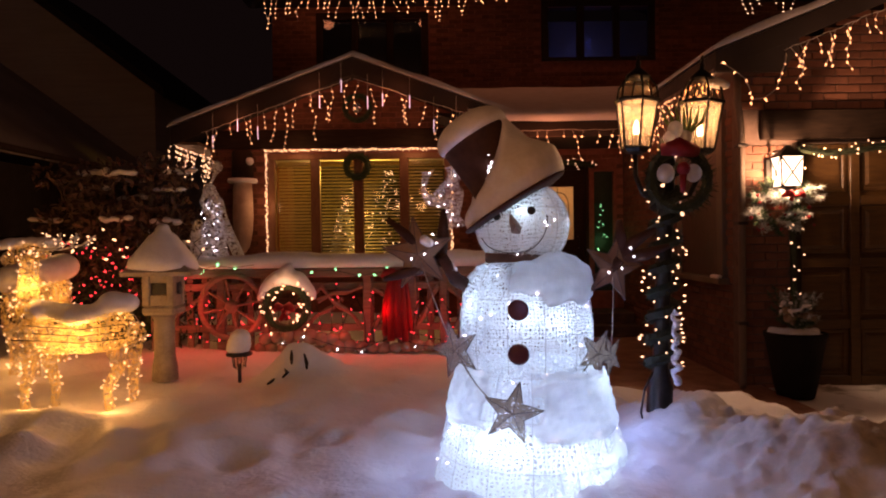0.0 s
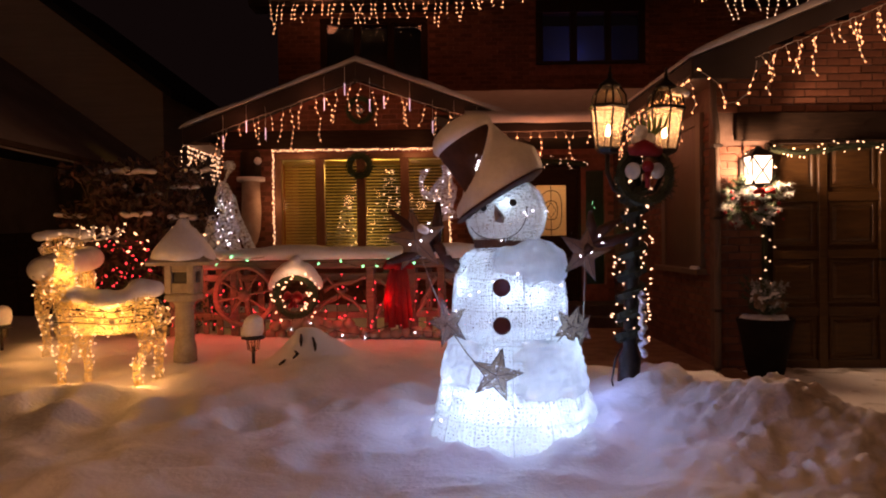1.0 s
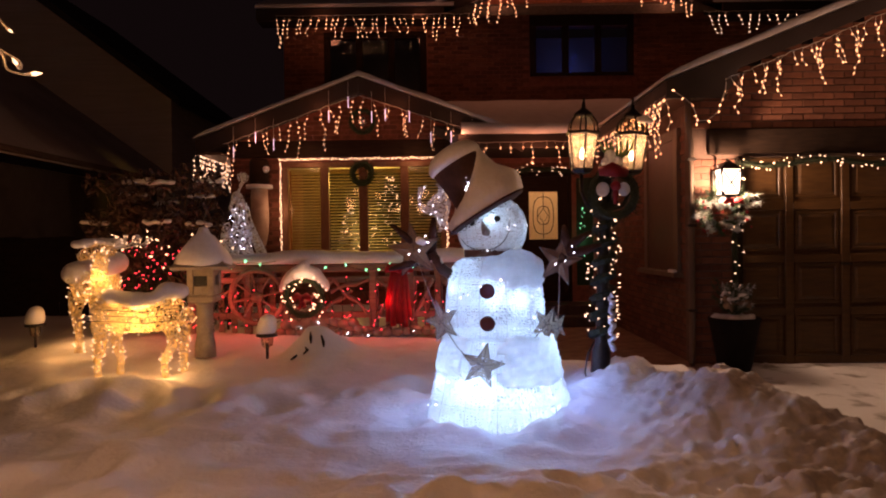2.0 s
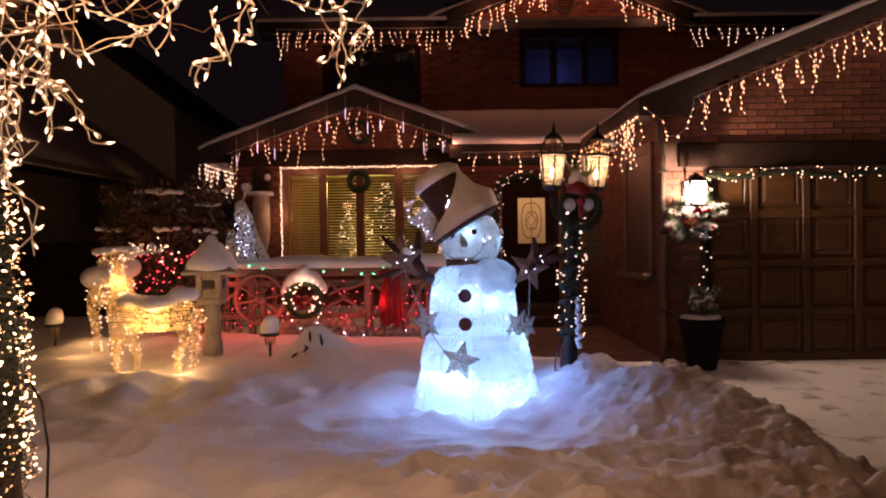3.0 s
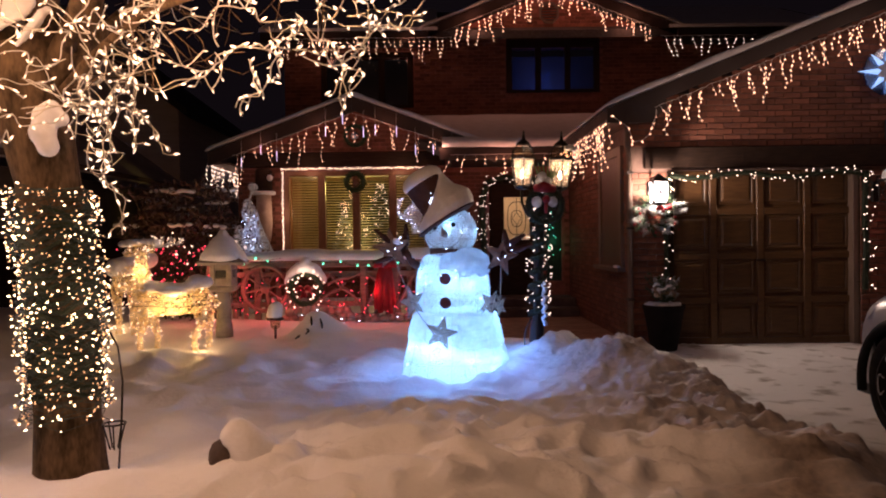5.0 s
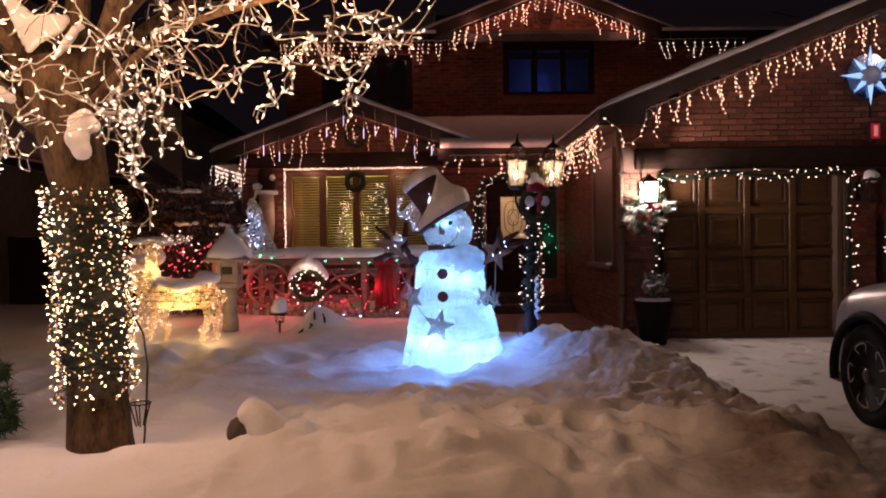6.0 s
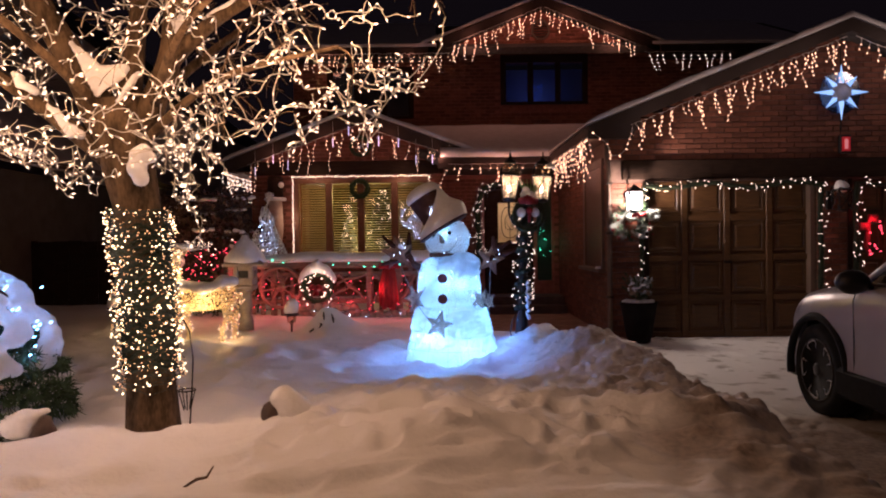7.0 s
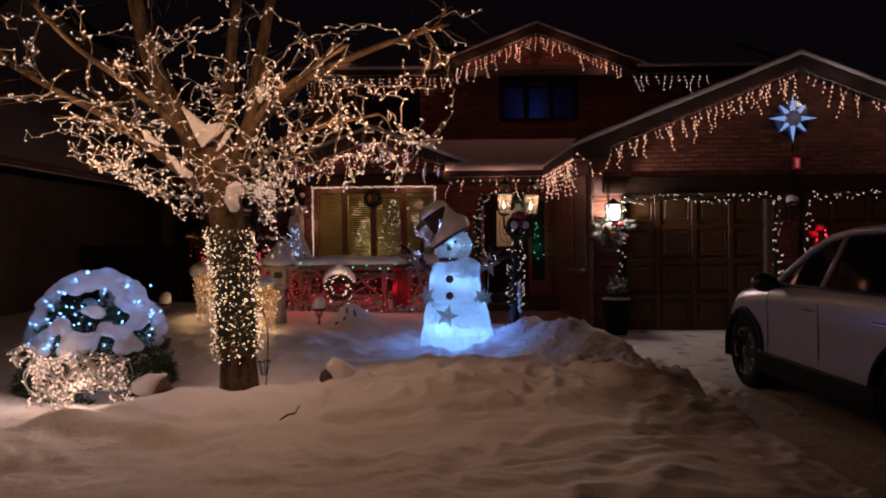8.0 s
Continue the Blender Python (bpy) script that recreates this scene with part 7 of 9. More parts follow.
blobs("snow_cap", [(-1.44 + 0.26 * math.cos(a), FY - 0.2, 0.80 + 0.27 * math.sin(a), 0.035 + 0.05 * math.sin(a) ** 3 + rnd.uniform(-0.008, 0.012)) for a in [radians(q) for q in range(20, 165, 8)]] + [(-1.44, FY - 0.2, 1.12, 0.075), (-1.42, FY - 0.2, 1.16, 0.05)], 0.018, SNOW, "arch of snow", parent=fw)
rc = thing("red_fabric", "red fabric bow with hanging folds on the fence", "decoration")
bb = empty()
for k, (dx, w, low) in enumerate(((-0.10, 0.03, 0.52), (-0.055, 0.04, 0.47), (0.0, 0.045, 0.50), (0.05, 0.035, 0.46), (0.09, 0.028, 0.56))):
    tube(bb, [(-0.42 + dx * 0.5, FY - 0.12, 1.12), (-0.42 + dx * 0.8, FY - 0.15, 0.98), (-0.43 + dx * 1.1, FY - 0.15 - 0.01 * k % 0.02, 0.75), (-0.42 + dx * 1.25, FY - 0.14, low)], [w * 0.7, w, w * 1.2, w * 0.9], 9)
for s in (-1, 1):
    tube(bb, [Vector((-0.42 + s * 0.15 * u, FY - 0.18, 1.06 + 0.05 * math.sin(3.14 * u))) for u in (0, 0.3, 0.7, 1)], [0.015, 0.045, 0.05, 0.015], 8)
part("cloth", bb, RED_CLOTH, rc, smooth=True)
bb = empty()
ball(bb, (-0.42, FY - 0.19, 1.08), 0.035, 12)
part("knot", bb, RED_CLOTH, rc, smooth=True)

# ---- angel light, one plain shape, and the pillar decoration ----
AX, AY = -2.23, FY + 0.22
bb = empty()
# kneeling skirt, body and raised arms
lathe(bb, [(0.135, 0.0), (0.14, 0.03), (0.115, 0.14), (0.125, 0.24), (0.10, 0.33), (0.075, 0.42), (0.085, 0.50), (0.06, 0.58), (0.025, 0.62)], 20, (AX, AY, 1.24))
ball(bb, (AX - 0.04, AY, 1.90), 0.068, 14, 1.2)
tube(bb, [(AX - 0.07, AY - 0.03, 1.70), (AX - 0.09, AY - 0.08, 1.80), (AX - 0.03, AY - 0.1, 1.92)], [0.028, 0.024, 0.016], 8)
tube(bb, [(AX + 0.06, AY - 0.03, 1.72), (AX + 0.075, AY - 0.08, 1.82), (AX + 0.02, AY - 0.1, 1.94)], [0.028, 0.024, 0.016], 8)
# horn blown upward
tube(bb, [(AX - 0.02, AY - 0.1, 1.90), (AX + 0.02, AY - 0.1, 2.0), (AX + 0.045, AY - 0.1, 2.06), (AX + 0.055, AY - 0.1, 2.10), (AX + 0.062, AY - 0.1, 2.15), (AX + 0.065, AY - 0.1, 2.18)], [0.010, 0.013, 0.022, 0.055, 0.064, 0.03], 14)
# one folded wing, one swept down
for rim in ([(-0.12, 1.24), (-0.23, 1.24), (-0.245, 1.42), (-0.225, 1.56), (-0.175, 1.62), (-0.13, 1.56)], [(0.04, 1.84), (0.075, 1.80), (0.12, 1.62), (0.27, 1.28), (0.25, 1.245), (0.18, 1.26), (0.10, 1.44), (0.05, 1.58)]):
    prism(bb, [(AX + x, z) for x, z in rim], AY + 0.04, AY + 0.065)
    edge = [(AX + x, AY + 0.05, z) for x, z in rim]
    tube(bb, smooth_line(edge + edge[:1], 4), 0.009, 6)
rnd = random.Random(104)
for k in range(20):
    q = rnd.random()
    bulb(bb, (AX + rnd.uniform(-1, 1) * (0.22 - 0.15 * q), AY - 0.14 + 0.06 * q, 1.27 + 0.5 * q), (0, -1, 0), 0.0055, 1)
angel = part("angel_light", bb, [YARN, COOL], None, "white lit yarn angel blowing a horn on the fence top", True)
angel["category"] = "angel decoration"
bulb_light(angel, (AX, AY, 1.50), 0.07, (0.26, 0.52, 1.0), 0.06)
bulb_light(angel, (AX, AY - 0.25, 1.45), 0.04, (0.26, 0.52, 1.0), 0.06)
BURLAP_WALL = surf("pale_carved_wood", (0.42, 0.30, 0.23), (0.58, 0.44, 0.35), 9, 0.8, bump=0.4)
pil = thing("wall_ornament", "pale carved wooden ornament on the front room wall", "wall ornament")
bb = empty()
lathe(bb, [(0.03, 0.0), (0.09, 0.10), (0.13, 0.28), (0.145, 0.5), (0.135, 0.8), (0.13, 0.98)], 16, (-2.80, 10.18, 1.25))
part("body", bb, BURLAP_WALL, pil, smooth=True)
bb = empty()
lathe(bb, [(0.2, 0.0), (0.21, 0.03), (0.2, 0.06)], 16, (-2.80, 10.18, 2.23))
part("brim", bb, SNOW, pil, smooth=True)
bb = empty()
lathe(bb, [(0.15, 0.0), (0.145, 0.35), (0.12, 0.4)], 16, (-2.80, 10.18, 2.29))
part("crown", bb, DARK_WOOD, pil, smooth=True)
bb = empty()
ball(bb, (-2.66, 10.05, 2.52), 0.055, 12, 1.0)
part("pompom", bb, SNOW, pil, smooth=True)


# ---- shrubs beside the fence ----
def leafy(b, c, size, count, rnd, leaf, slot=0, squash=0.8):
    for _ in range(count):
        d = Vector([rnd.gauss(0, 1) for _ in range(3)]).normalized()
        p = Vector(c) + Vector((d.x, d.y, d.z * squash)) * size * rnd.uniform(0.55, 1.0)
        t = Vector([rnd.gauss(0, 1) for _ in range(3)]).normalized() * leaf
        s = t.cross(d).normalized() * leaf * 0.4
        put(b, [p - t, p + s, p + t, p - s + d * leaf * 0.2], [(0, 1, 2), (0, 2, 3)], slot)


rnd = random.Random(111)
sh = thing("shrub", "dark bare-leaved shrub with clumps of snow beside the house", "shrub")
bb, bl = empty(), empty()
spots = []
for k in range(34):
    a = rnd.uniform(0, 6.28)
    tip = Vector((-3.3 + rnd.uniform(0.2, 0.95) * math.cos(a), 7.7 + 0.6 * math.sin(a), rnd.uniform(1.0, 2.15)))
    base = Vector((-3.3 + 0.15 * math.cos(a), 7.7 + 0.1 * math.sin(a), 0.3))
    mid = base.lerp(tip, 0.5) + Vector((0, 0, 0.15))
    tube(bb, [base, mid, tip], [0.018, 0.012, 0.004], 5)
    leafy(bl, tip, 0.22, 80, rnd, 0.045)
    leafy(bl, mid.lerp(tip, 0.5), 0.24, 80, rnd, 0.045)
    leafy(bl, mid, 0.26, 60, rnd, 0.045)
    spots.append(tip)
part("stem_cluster", bb, BARK, sh)
part("foliage", bl, surf("dry_leaves", (0.07, 0.04, 0.035), (0.14, 0.085, 0.06), 12, 0.8, per_piece=0.4), sh)
for k in range(13):
    p = spots[k * 2]
    blobs("snow_clump", [(p.x + (k - 3) * 0.042 + rnd.uniform(-0.01, 0.01), p.y - 0.1 + rnd.uniform(-0.025, 0.025), p.z + rnd.uniform(-0.005, 0.025), rnd.uniform(0.04, 0.058), rnd.uniform(0.5, 0.65)) for k in range(7)], 0.016, SNOW, "clump of snow", parent=sh)
low = []
for k in range(26):
    low.append((-3.35 + rnd.uniform(-0.6, 0.95), 6.9 + rnd.uniform(-0.2, 0.4), rnd.uniform(0.55, 1.40)))
wound_string("shrub_lights", "red string lights strewn over the shrubs by the fence", low, RED_BULB, CORD_GREEN, 113, 0.008, 0.17, 0.05, GRP)
wound_string("shrub_lights", "amber string lights strewn over the shrubs by the fence", [(-3.3 + 0.11 * k, 6.6 + 0.1 * math.sin(k), 1.35 + 0.16 * math.sin(k * 1.3)) for k in range(12)], WARM, CORD_GREEN, 114, 0.010, 0.10, 0.06, GRP)
hedge = thing("low_shrub", "low dark evergreen shrub with red lights beside the fence", "shrub")
bb = empty()
for k in range(12):
    leafy(bb, (-3.5 + 0.11 * k, 7.1 + 0.15 * math.sin(k * 2), 0.75 + 0.18 * math.sin(k * 1.4)), 0.32, 170, rnd, 0.03, 0, 1.2)
part("foliage", bb, PINE, hedge)
bb = empty()
for k in range(6):
    tube(bb, [(-3.4 + 0.2 * k, 7.1, 0.2), (-3.4 + 0.2 * k, 7.1, 0.8)], [0.02, 0.008], 5)
part("stem_cluster", bb, BARK, hedge)
for k in range(4):
    bulb_light(bpy.data.objects["shrub_lights"], (-3.3 + 0.32 * k, 6.72, 1.0), 0.8, (1.0, 0.10, 0.08), 0.07)

# Christmas tree in the front room
xt = thing("indoor_tree", "decorated indoor tree covered in warm lights", "christmas tree")
bb = empty()
for k in range(14):
    zz = 1.05 + k * 0.1
    ring = [Vector((-0.83 + (0.46 - 0.03 * k) * math.cos(a), 11.15 + (0.46 - 0.03 * k) * math.sin(a), zz)) for a in [6.283 * j / 14 for j in range(15)]]
    needles(bb, ring, 0.16, 160, rnd, 0.008)
part("greenery", bb, PINE, xt)
bb = empty()
for k in range(190):
    q = rnd.random()
    a, r = rnd.uniform(0, 6.283), (0.50 - 0.44 * q) * rnd.uniform(0.7, 1)
    bulb(bb, (-0.83 + r * math.cos(a), 11.15 + r * math.sin(a) * 0.8, 1.05 + 1.42 * q), (0, -1, 0), 0.013)
part("bulb_cluster", bb, WARM, xt, kind="stuff")
bb = empty()
tube(bb, [(-0.83, 11.15, 0.95), (-0.83, 11.15, 2.4)], [0.04, 0.01], 8)
part("trunk", bb, BARK, xt)
x2 = thing("indoor_tree", "smaller frosted indoor tree with white lights", "christmas tree")
bb = empty()
for k in range(9):
    ring = [Vector((-1.5 + (0.24 - 0.024 * k) * math.cos(a), 11.0 + (0.24 - 0.024 * k) * math.sin(a), 1.05 + k * 0.1)) for a in [6.283 * j / 12 for j in range(13)]]
    needles(bb, ring, 0.1, 110, rnd, 0.007)
part("greenery", bb, FROSTED, x2)
bb = empty()
for k in range(70):
    q = rnd.random()
    a, r = rnd.uniform(0, 6.283), (0.26 - 0.22 * q)
    bulb(bb, (-1.5 + r * math.cos(a), 11.0 + r * math.sin(a), 1.05 + 0.95 * q), (0, -1, 0), 0.011)
part("bulb_cluster", bb, WARM_WHITE, x2, kind="stuff")
bb = empty()
tube(bb, [(-1.5, 11.0, 0.95), (-1.5, 11.0, 1.95)], [0.03, 0.008], 8)
part("trunk", bb, BARK, x2)
# blue light in the upstairs bedroom
bl_l = thing("bedroom_lights", "blue string lights in the upstairs bedroom", "string lights")
bb = empty()
for k in range(16):
    bulb(bb, (2.62 + rnd.uniform(-0.12, 0.12), 13.3, 4.55 + 0.5 * rnd.random()), (0, -1, 0), 0.010)
part("bulb_cluster", bb, glow("dim_blue_bulb", (0.1, 0.2, 1.0), 0.8), bl_l)
bulb_light(bl_l, (2.62, 13.0, 4.75), 3.2, (0.20, 0.30, 1.0), 0.15)


# ---- the big tree wound with lights ----
TX, TY = -1.49, 0.80


def lean_x(z):
    """The trunk's middle at a height: it leans over as it rises."""
    return float(np.interp(z, [0.1, 0.6, 1.2, 1.7, 2.0, 2.4], [-1.475, -1.485, -1.50, -1.545, -1.60, -1.68]))


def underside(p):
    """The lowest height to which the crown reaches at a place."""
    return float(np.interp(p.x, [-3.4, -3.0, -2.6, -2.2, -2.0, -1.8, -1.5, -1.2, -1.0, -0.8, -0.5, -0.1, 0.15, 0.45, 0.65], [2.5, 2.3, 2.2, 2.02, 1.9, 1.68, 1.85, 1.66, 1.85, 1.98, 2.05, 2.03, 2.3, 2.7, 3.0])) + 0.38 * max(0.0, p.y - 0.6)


def big_tree():
    rnd = random.Random(202)
    tree = thing("tree", "bare broad tree with snow in its forks", "tree")
    b, tw = empty(), empty()
    tube(b, [(lean_x(z), TY - 0.02 * z, z) for z in (0.15, 0.36, 0.6, 1.2, 1.7, 1.95, 2.15, 2.32)], [0.19, 0.16, 0.145, 0.14, 0.138, 0.155, 0.17, 0.14], 20)
    # path, radius at the foot, radius at the tip, count of branches
    limbs = [
        ([(-1.72, 0.76, 2.15), (-1.82, 0.74, 2.42), (-1.96, 0.72, 2.68), (-2.10, 0.70, 2.95), (-2.22, 0.68, 3.4), (-2.30, 0.66, 3.9)], 0.115, 0.05, 7),
        ([(-1.62, 0.80, 2.2), (-1.58, 0.82, 2.5), (-1.56, 0.84, 2.75), (-1.53, 0.86, 3.1), (-1.45, 0.9, 3.8)], 0.085, 0.035, 6),
        ([(-1.52, 0.78, 2.15), (-1.40, 0.76, 2.38), (-1.32, 0.75, 2.60), (-1.30, 0.76, 2.85), (-1.24, 0.78, 3.2), (-1.12, 0.8, 3.8)], 0.095, 0.035, 6),
        ([(-1.32, 0.74, 2.55), (-1.14, 0.70, 2.70), (-0.92, 0.66, 2.84), (-0.55, 0.60, 3.0), (-0.15, 0.55, 3.14), (0.30, 0.5, 3.26)], 0.055, 0.016, 8),
        ([(-1.70, 0.72, 1.98), (-1.90, 0.66, 2.16), (-2.14, 0.58, 2.36), (-2.42, 0.5, 2.56), (-2.78, 0.42, 2.76), (-3.1, 0.36, 2.95)], 0.065, 0.015, 9),
        ([(-1.44, 0.72, 2.1), (-1.22, 0.58, 2.24), (-0.95, 0.46, 2.38), (-0.62, 0.38, 2.46), (-0.25, 0.32, 2.52)], 0.034, 0.010, 8),
        ([(-1.66, 0.70, 2.2), (-1.82, 0.42, 2.45), (-2.05, 0.15, 2.7), (-2.35, -0.1, 2.95), (-2.6, -0.25, 3.25)], 0.034, 0.012, 5),
        ([(-1.40, 0.70, 2.3), (-1.22, 0.44, 2.5), (-1.0, 0.2, 2.66), (-0.72, 0.02, 2.8), (-0.42, -0.1, 2.95)], 0.03, 0.010, 5),
        ([(-1.55, 0.90, 2.25), (-1.38, 1.2, 2.6), (-1.05, 1.5, 3.0), (-0.8, 1.8, 3.45)], 0.045, 0.015, 4),
        ([(-1.68, 0.88, 2.2), (-1.95, 1.2, 2.55), (-2.35, 1.5, 2.95), (-2.75, 1.7, 3.3)], 0.045, 0.015, 4),
    ]
    runs = []

    def grow(p, d, long, r, depth):
        pts, q = [p], p.copy()
        n = max(4, int(long / 0.07))
        for _ in range(n):
            d = (d + Vector([rnd.gauss(0, 0.2) for _ in range(3)]) + Vector((0, 0, -0.05 if depth > 1 else 0.02))).normalized()
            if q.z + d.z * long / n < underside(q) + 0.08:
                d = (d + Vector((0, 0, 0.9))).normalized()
            q = q + d * long / n
            pts.append(q.copy())
        tube(tw, pts, [max(r * (1 - 0.8 * k / n), 0.0016) for k in range(n + 1)], 6 if depth < 2 else 4)
        runs.append((pts, depth))
        if depth < 3:
            for _ in range(2):
                k = rnd.randrange(n // 3, n)
                side = (d + Vector([rnd.gauss(0, 0.75) for _ in range(3)]) + Vector((0, -0.15, -0.14 * depth))).normalized()
                grow(pts[k], side, long * rnd.uniform(0.5, 0.8), r * 0.5, depth + 1)

    for pts, r0, r1, count in limbs:
        line = smooth_line(pts)
        n = len(line)
        lb = empty()
        tube(lb, line, [r0 + (r1 - r0) * (k / (n - 1)) ** 0.8 for k in range(n)], 12)
        part("limb", lb, BARK, tree, smooth=True)
        runs.append((line, 0))
        for k in range(count):
            i = rnd.randrange(n // 3, n)
            d = (line[min(i + 1, n - 1)] - line[max(i - 1, 0)]).normalized()
            side = (d * 0.6 + Vector([rnd.gauss(0, 0.6) for _ in range(3)]) + Vector((0, -0.1, -0.05))).normalized()
            grow(line[i], side, rnd.uniform(0.35, 0.7), 0.0056, 1)
    part("trunk", b, BARK, tree, "rough brown bark", smooth=True)
    part("twig_mass", tw, BARK, tree, "thin dark twigs", smooth=True, kind="stuff")
    return tree, runs


tree, RUNS = big_tree()
rnd = random.Random(203)
tl = thing("tree_lights", "hundreds of warm mini lights on cream cord wound through the tree", "string lights")
wire, lit = empty(), empty()


def light_chain(line):
    """A kinked cord with a bulb on a short stem at most kinks."""
    if len(line) < 3:
        return
    tube(wire, smooth_line(line, 3), 0.0026, 5, caps=False)
    for k, q in enumerate(line[1:], 1):
        if rnd.random() < 0.82:
            d = Vector([rnd.gauss(0, 1) for _ in range(3)])
            d = (d + (q - line[k - 1]).normalized() * 0.7).normalized()
            s = q + d * rnd.uniform(0.008, 0.016)
            tube(wire, [q, s], 0.0042, 5, caps=False)
            r = 0.0043 * rnd.uniform(0.7, 1.3)
            tube(lit, [s, s + d * r * 1.6, s + d * r * 4.4], [r * 0.7, r, r * 0.15], 6)


def wander(p, d, count, down=0.0, sway=0.55):
    """Cord wandering on from p, kept above the crown's underside."""
    line = [p]
    for _ in range(count):
        d2 = (d + Vector([rnd.gauss(0, sway) for _ in range(3)]) + Vector((0, 0, -down))).normalized()
        q = line[-1] + d2 * rnd.uniform(0.05, 0.08)
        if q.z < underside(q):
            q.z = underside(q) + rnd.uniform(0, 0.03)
        line.append(q)
    return line


for pts, depth in RUNS:
    if depth == 0 or rnd.random() < (0, 0.15, 0.30, 0.78)[depth] + (0.30 if pts[0].x > -1.0 else 0.0):
        continue
    far, line = 0.0, []
    for p, q in zip(pts[:-1], pts[1:]):
        n = max(1, round((q - p).length / 0.085))
        for k in range(n):
            w = p.lerp(q, k / n) + Vector([rnd.gauss(0, 0.022) for _ in range(3)])
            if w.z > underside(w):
                line.append(w)
    light_chain(line)
    if depth > 1 and rnd.random() < 0.3:
        light_chain(wander(pts[-1], Vector((rnd.gauss(0, 0.4), rnd.gauss(0, 0.4), -0.6)), rnd.randrange(2, 6)))
# strands looped across the forks and down beside the trunk
for x, y, z, dx, dz, count in ((-2.2, 0.52, 2.95, 0.5, -0.35, 16), (-2.1, 0.5, 2.5, 0.7, -0.3, 14), (-1.95, 0.5, 2.28, 0.8, -0.5, 12), (-1.55, 0.52, 2.55, 0.6, -0.3, 14), (-1.75, 0.5, 2.7, 0.4, 0.25, 14), (-1.8, 0.5, 2.02, 0.0, -0.8, 8), (-1.9, 0.5, 2.08, 0.15, -0.8, 9), (-1.85, 0.48, 2.1, 0.9, -0.1, 9),
                               (-1.2, 0.5, 2.2, 0.0, -0.8, 11), (-1.28, 0.48, 2.25, 0.25, -0.7, 10), (-1.1, 0.5, 2.1, -0.4, -0.7, 9), (-1.35, 0.5, 2.4, 0.7, -0.1, 14), (-1.6, 0.48, 1.95, 0.9, 0.1, 8), (-1.45, 0.5, 2.1, 0.5, 0.3, 12), (-2.5, 0.4, 2.5, -0.6, -0.2, 12), (-0.5, 0.3, 2.45, 0.5, -0.5, 10)):
    light_chain(wander(Vector((x, y, z)), Vector((dx, -0.02, dz)), count, 0.0, 0.5))
# tangles where the cord is bunched
for x, y, z, r, count in ((-2.12, 0.5, 2.16, 0.13, 12), (-1.98, 0.5, 2.05, 0.10, 10), (-1.27, 0.5, 2.2, 0.14, 9), (-0.2, 0.45, 2.5, 0.2, 3), (-0.45, 0.45, 2.55, 0.2, 2), (-2.35, 0.5, 2.25, 0.14, 7), (-0.7, 0.45, 2.45, 0.2, 2), (-0.95, 0.35, 2.3, 0.2, 3), (-0.35, 0.3, 2.32, 0.2, 4), (-1.84, 0.5, 1.86, 0.11, 6), (-1.2, 0.5, 1.86, 0.12, 6), (-0.1, 0.3, 2.4, 0.15, 3), (-2.6, 0.4, 2.45, 0.25, 6), (-0.15, 0.3, 2.17, 0.12, 4), (-0.4, 0.2, 2.2, 0.15, 3)):
    for _ in range(count):
        light_chain(wander(Vector((x + rnd.gauss(0, r), y + rnd.gauss(0, r * 0.6), z + rnd.gauss(0, r * 0.6))), Vector((rnd.gauss(0, 0.5), rnd.gauss(0, 0.3), rnd.gauss(0, 0.4))), rnd.randrange(5, 11)))
# cords hanging free below the crown
STRANDS = [((-0.99, 2.07), (-0.81, 2.07), (-0.66, 2.14), (-0.55, 2.21), (-0.42, 2.22), (-0.30, 2.32)), ((-0.51, 2.19), (-0.48, 2.09), (-0.47, 2.01), (-0.55, 1.95)), ((-0.46, 2.08), (-0.39, 2.10), (-0.37, 2.17), (-0.41, 2.21)),
           ((-0.98, 2.20), (-0.97, 2.04), (-0.98, 1.93), (-0.99, 1.80)), ((-0.99, 1.96), (-0.94, 1.92), (-0.90, 1.86), (-0.86, 1.79)), ((-1.20, 1.80), (-1.11, 1.78), (-1.08, 1.69), (-1.05, 1.60), (-1.06, 1.45)),
           ((-0.31, 2.34), (-0.17, 2.23), (-0.12, 2.13), (-0.13, 1.97)), ((-0.02, 2.35), (0.01, 2.31), (0.11, 2.30), (0.20, 2.33)), ((-1.43, 2.09), (-1.17, 1.96), (-0.98, 2.09)), ((-1.44, 1.96), (-1.20, 1.98), (-1.06, 1.87), (-1.11, 1.76))]
for strand in STRANDS:
    for twin in range(2):
        line = smooth_line([(x, 0.40 + 0.05 * math.sin(9 * x + i), z) for i, (x, z) in enumerate(strand)], 3)
        light_chain([Vector(q) + Vector([rnd.gauss(0, 0.012) for _ in range(3)]) for q in line])
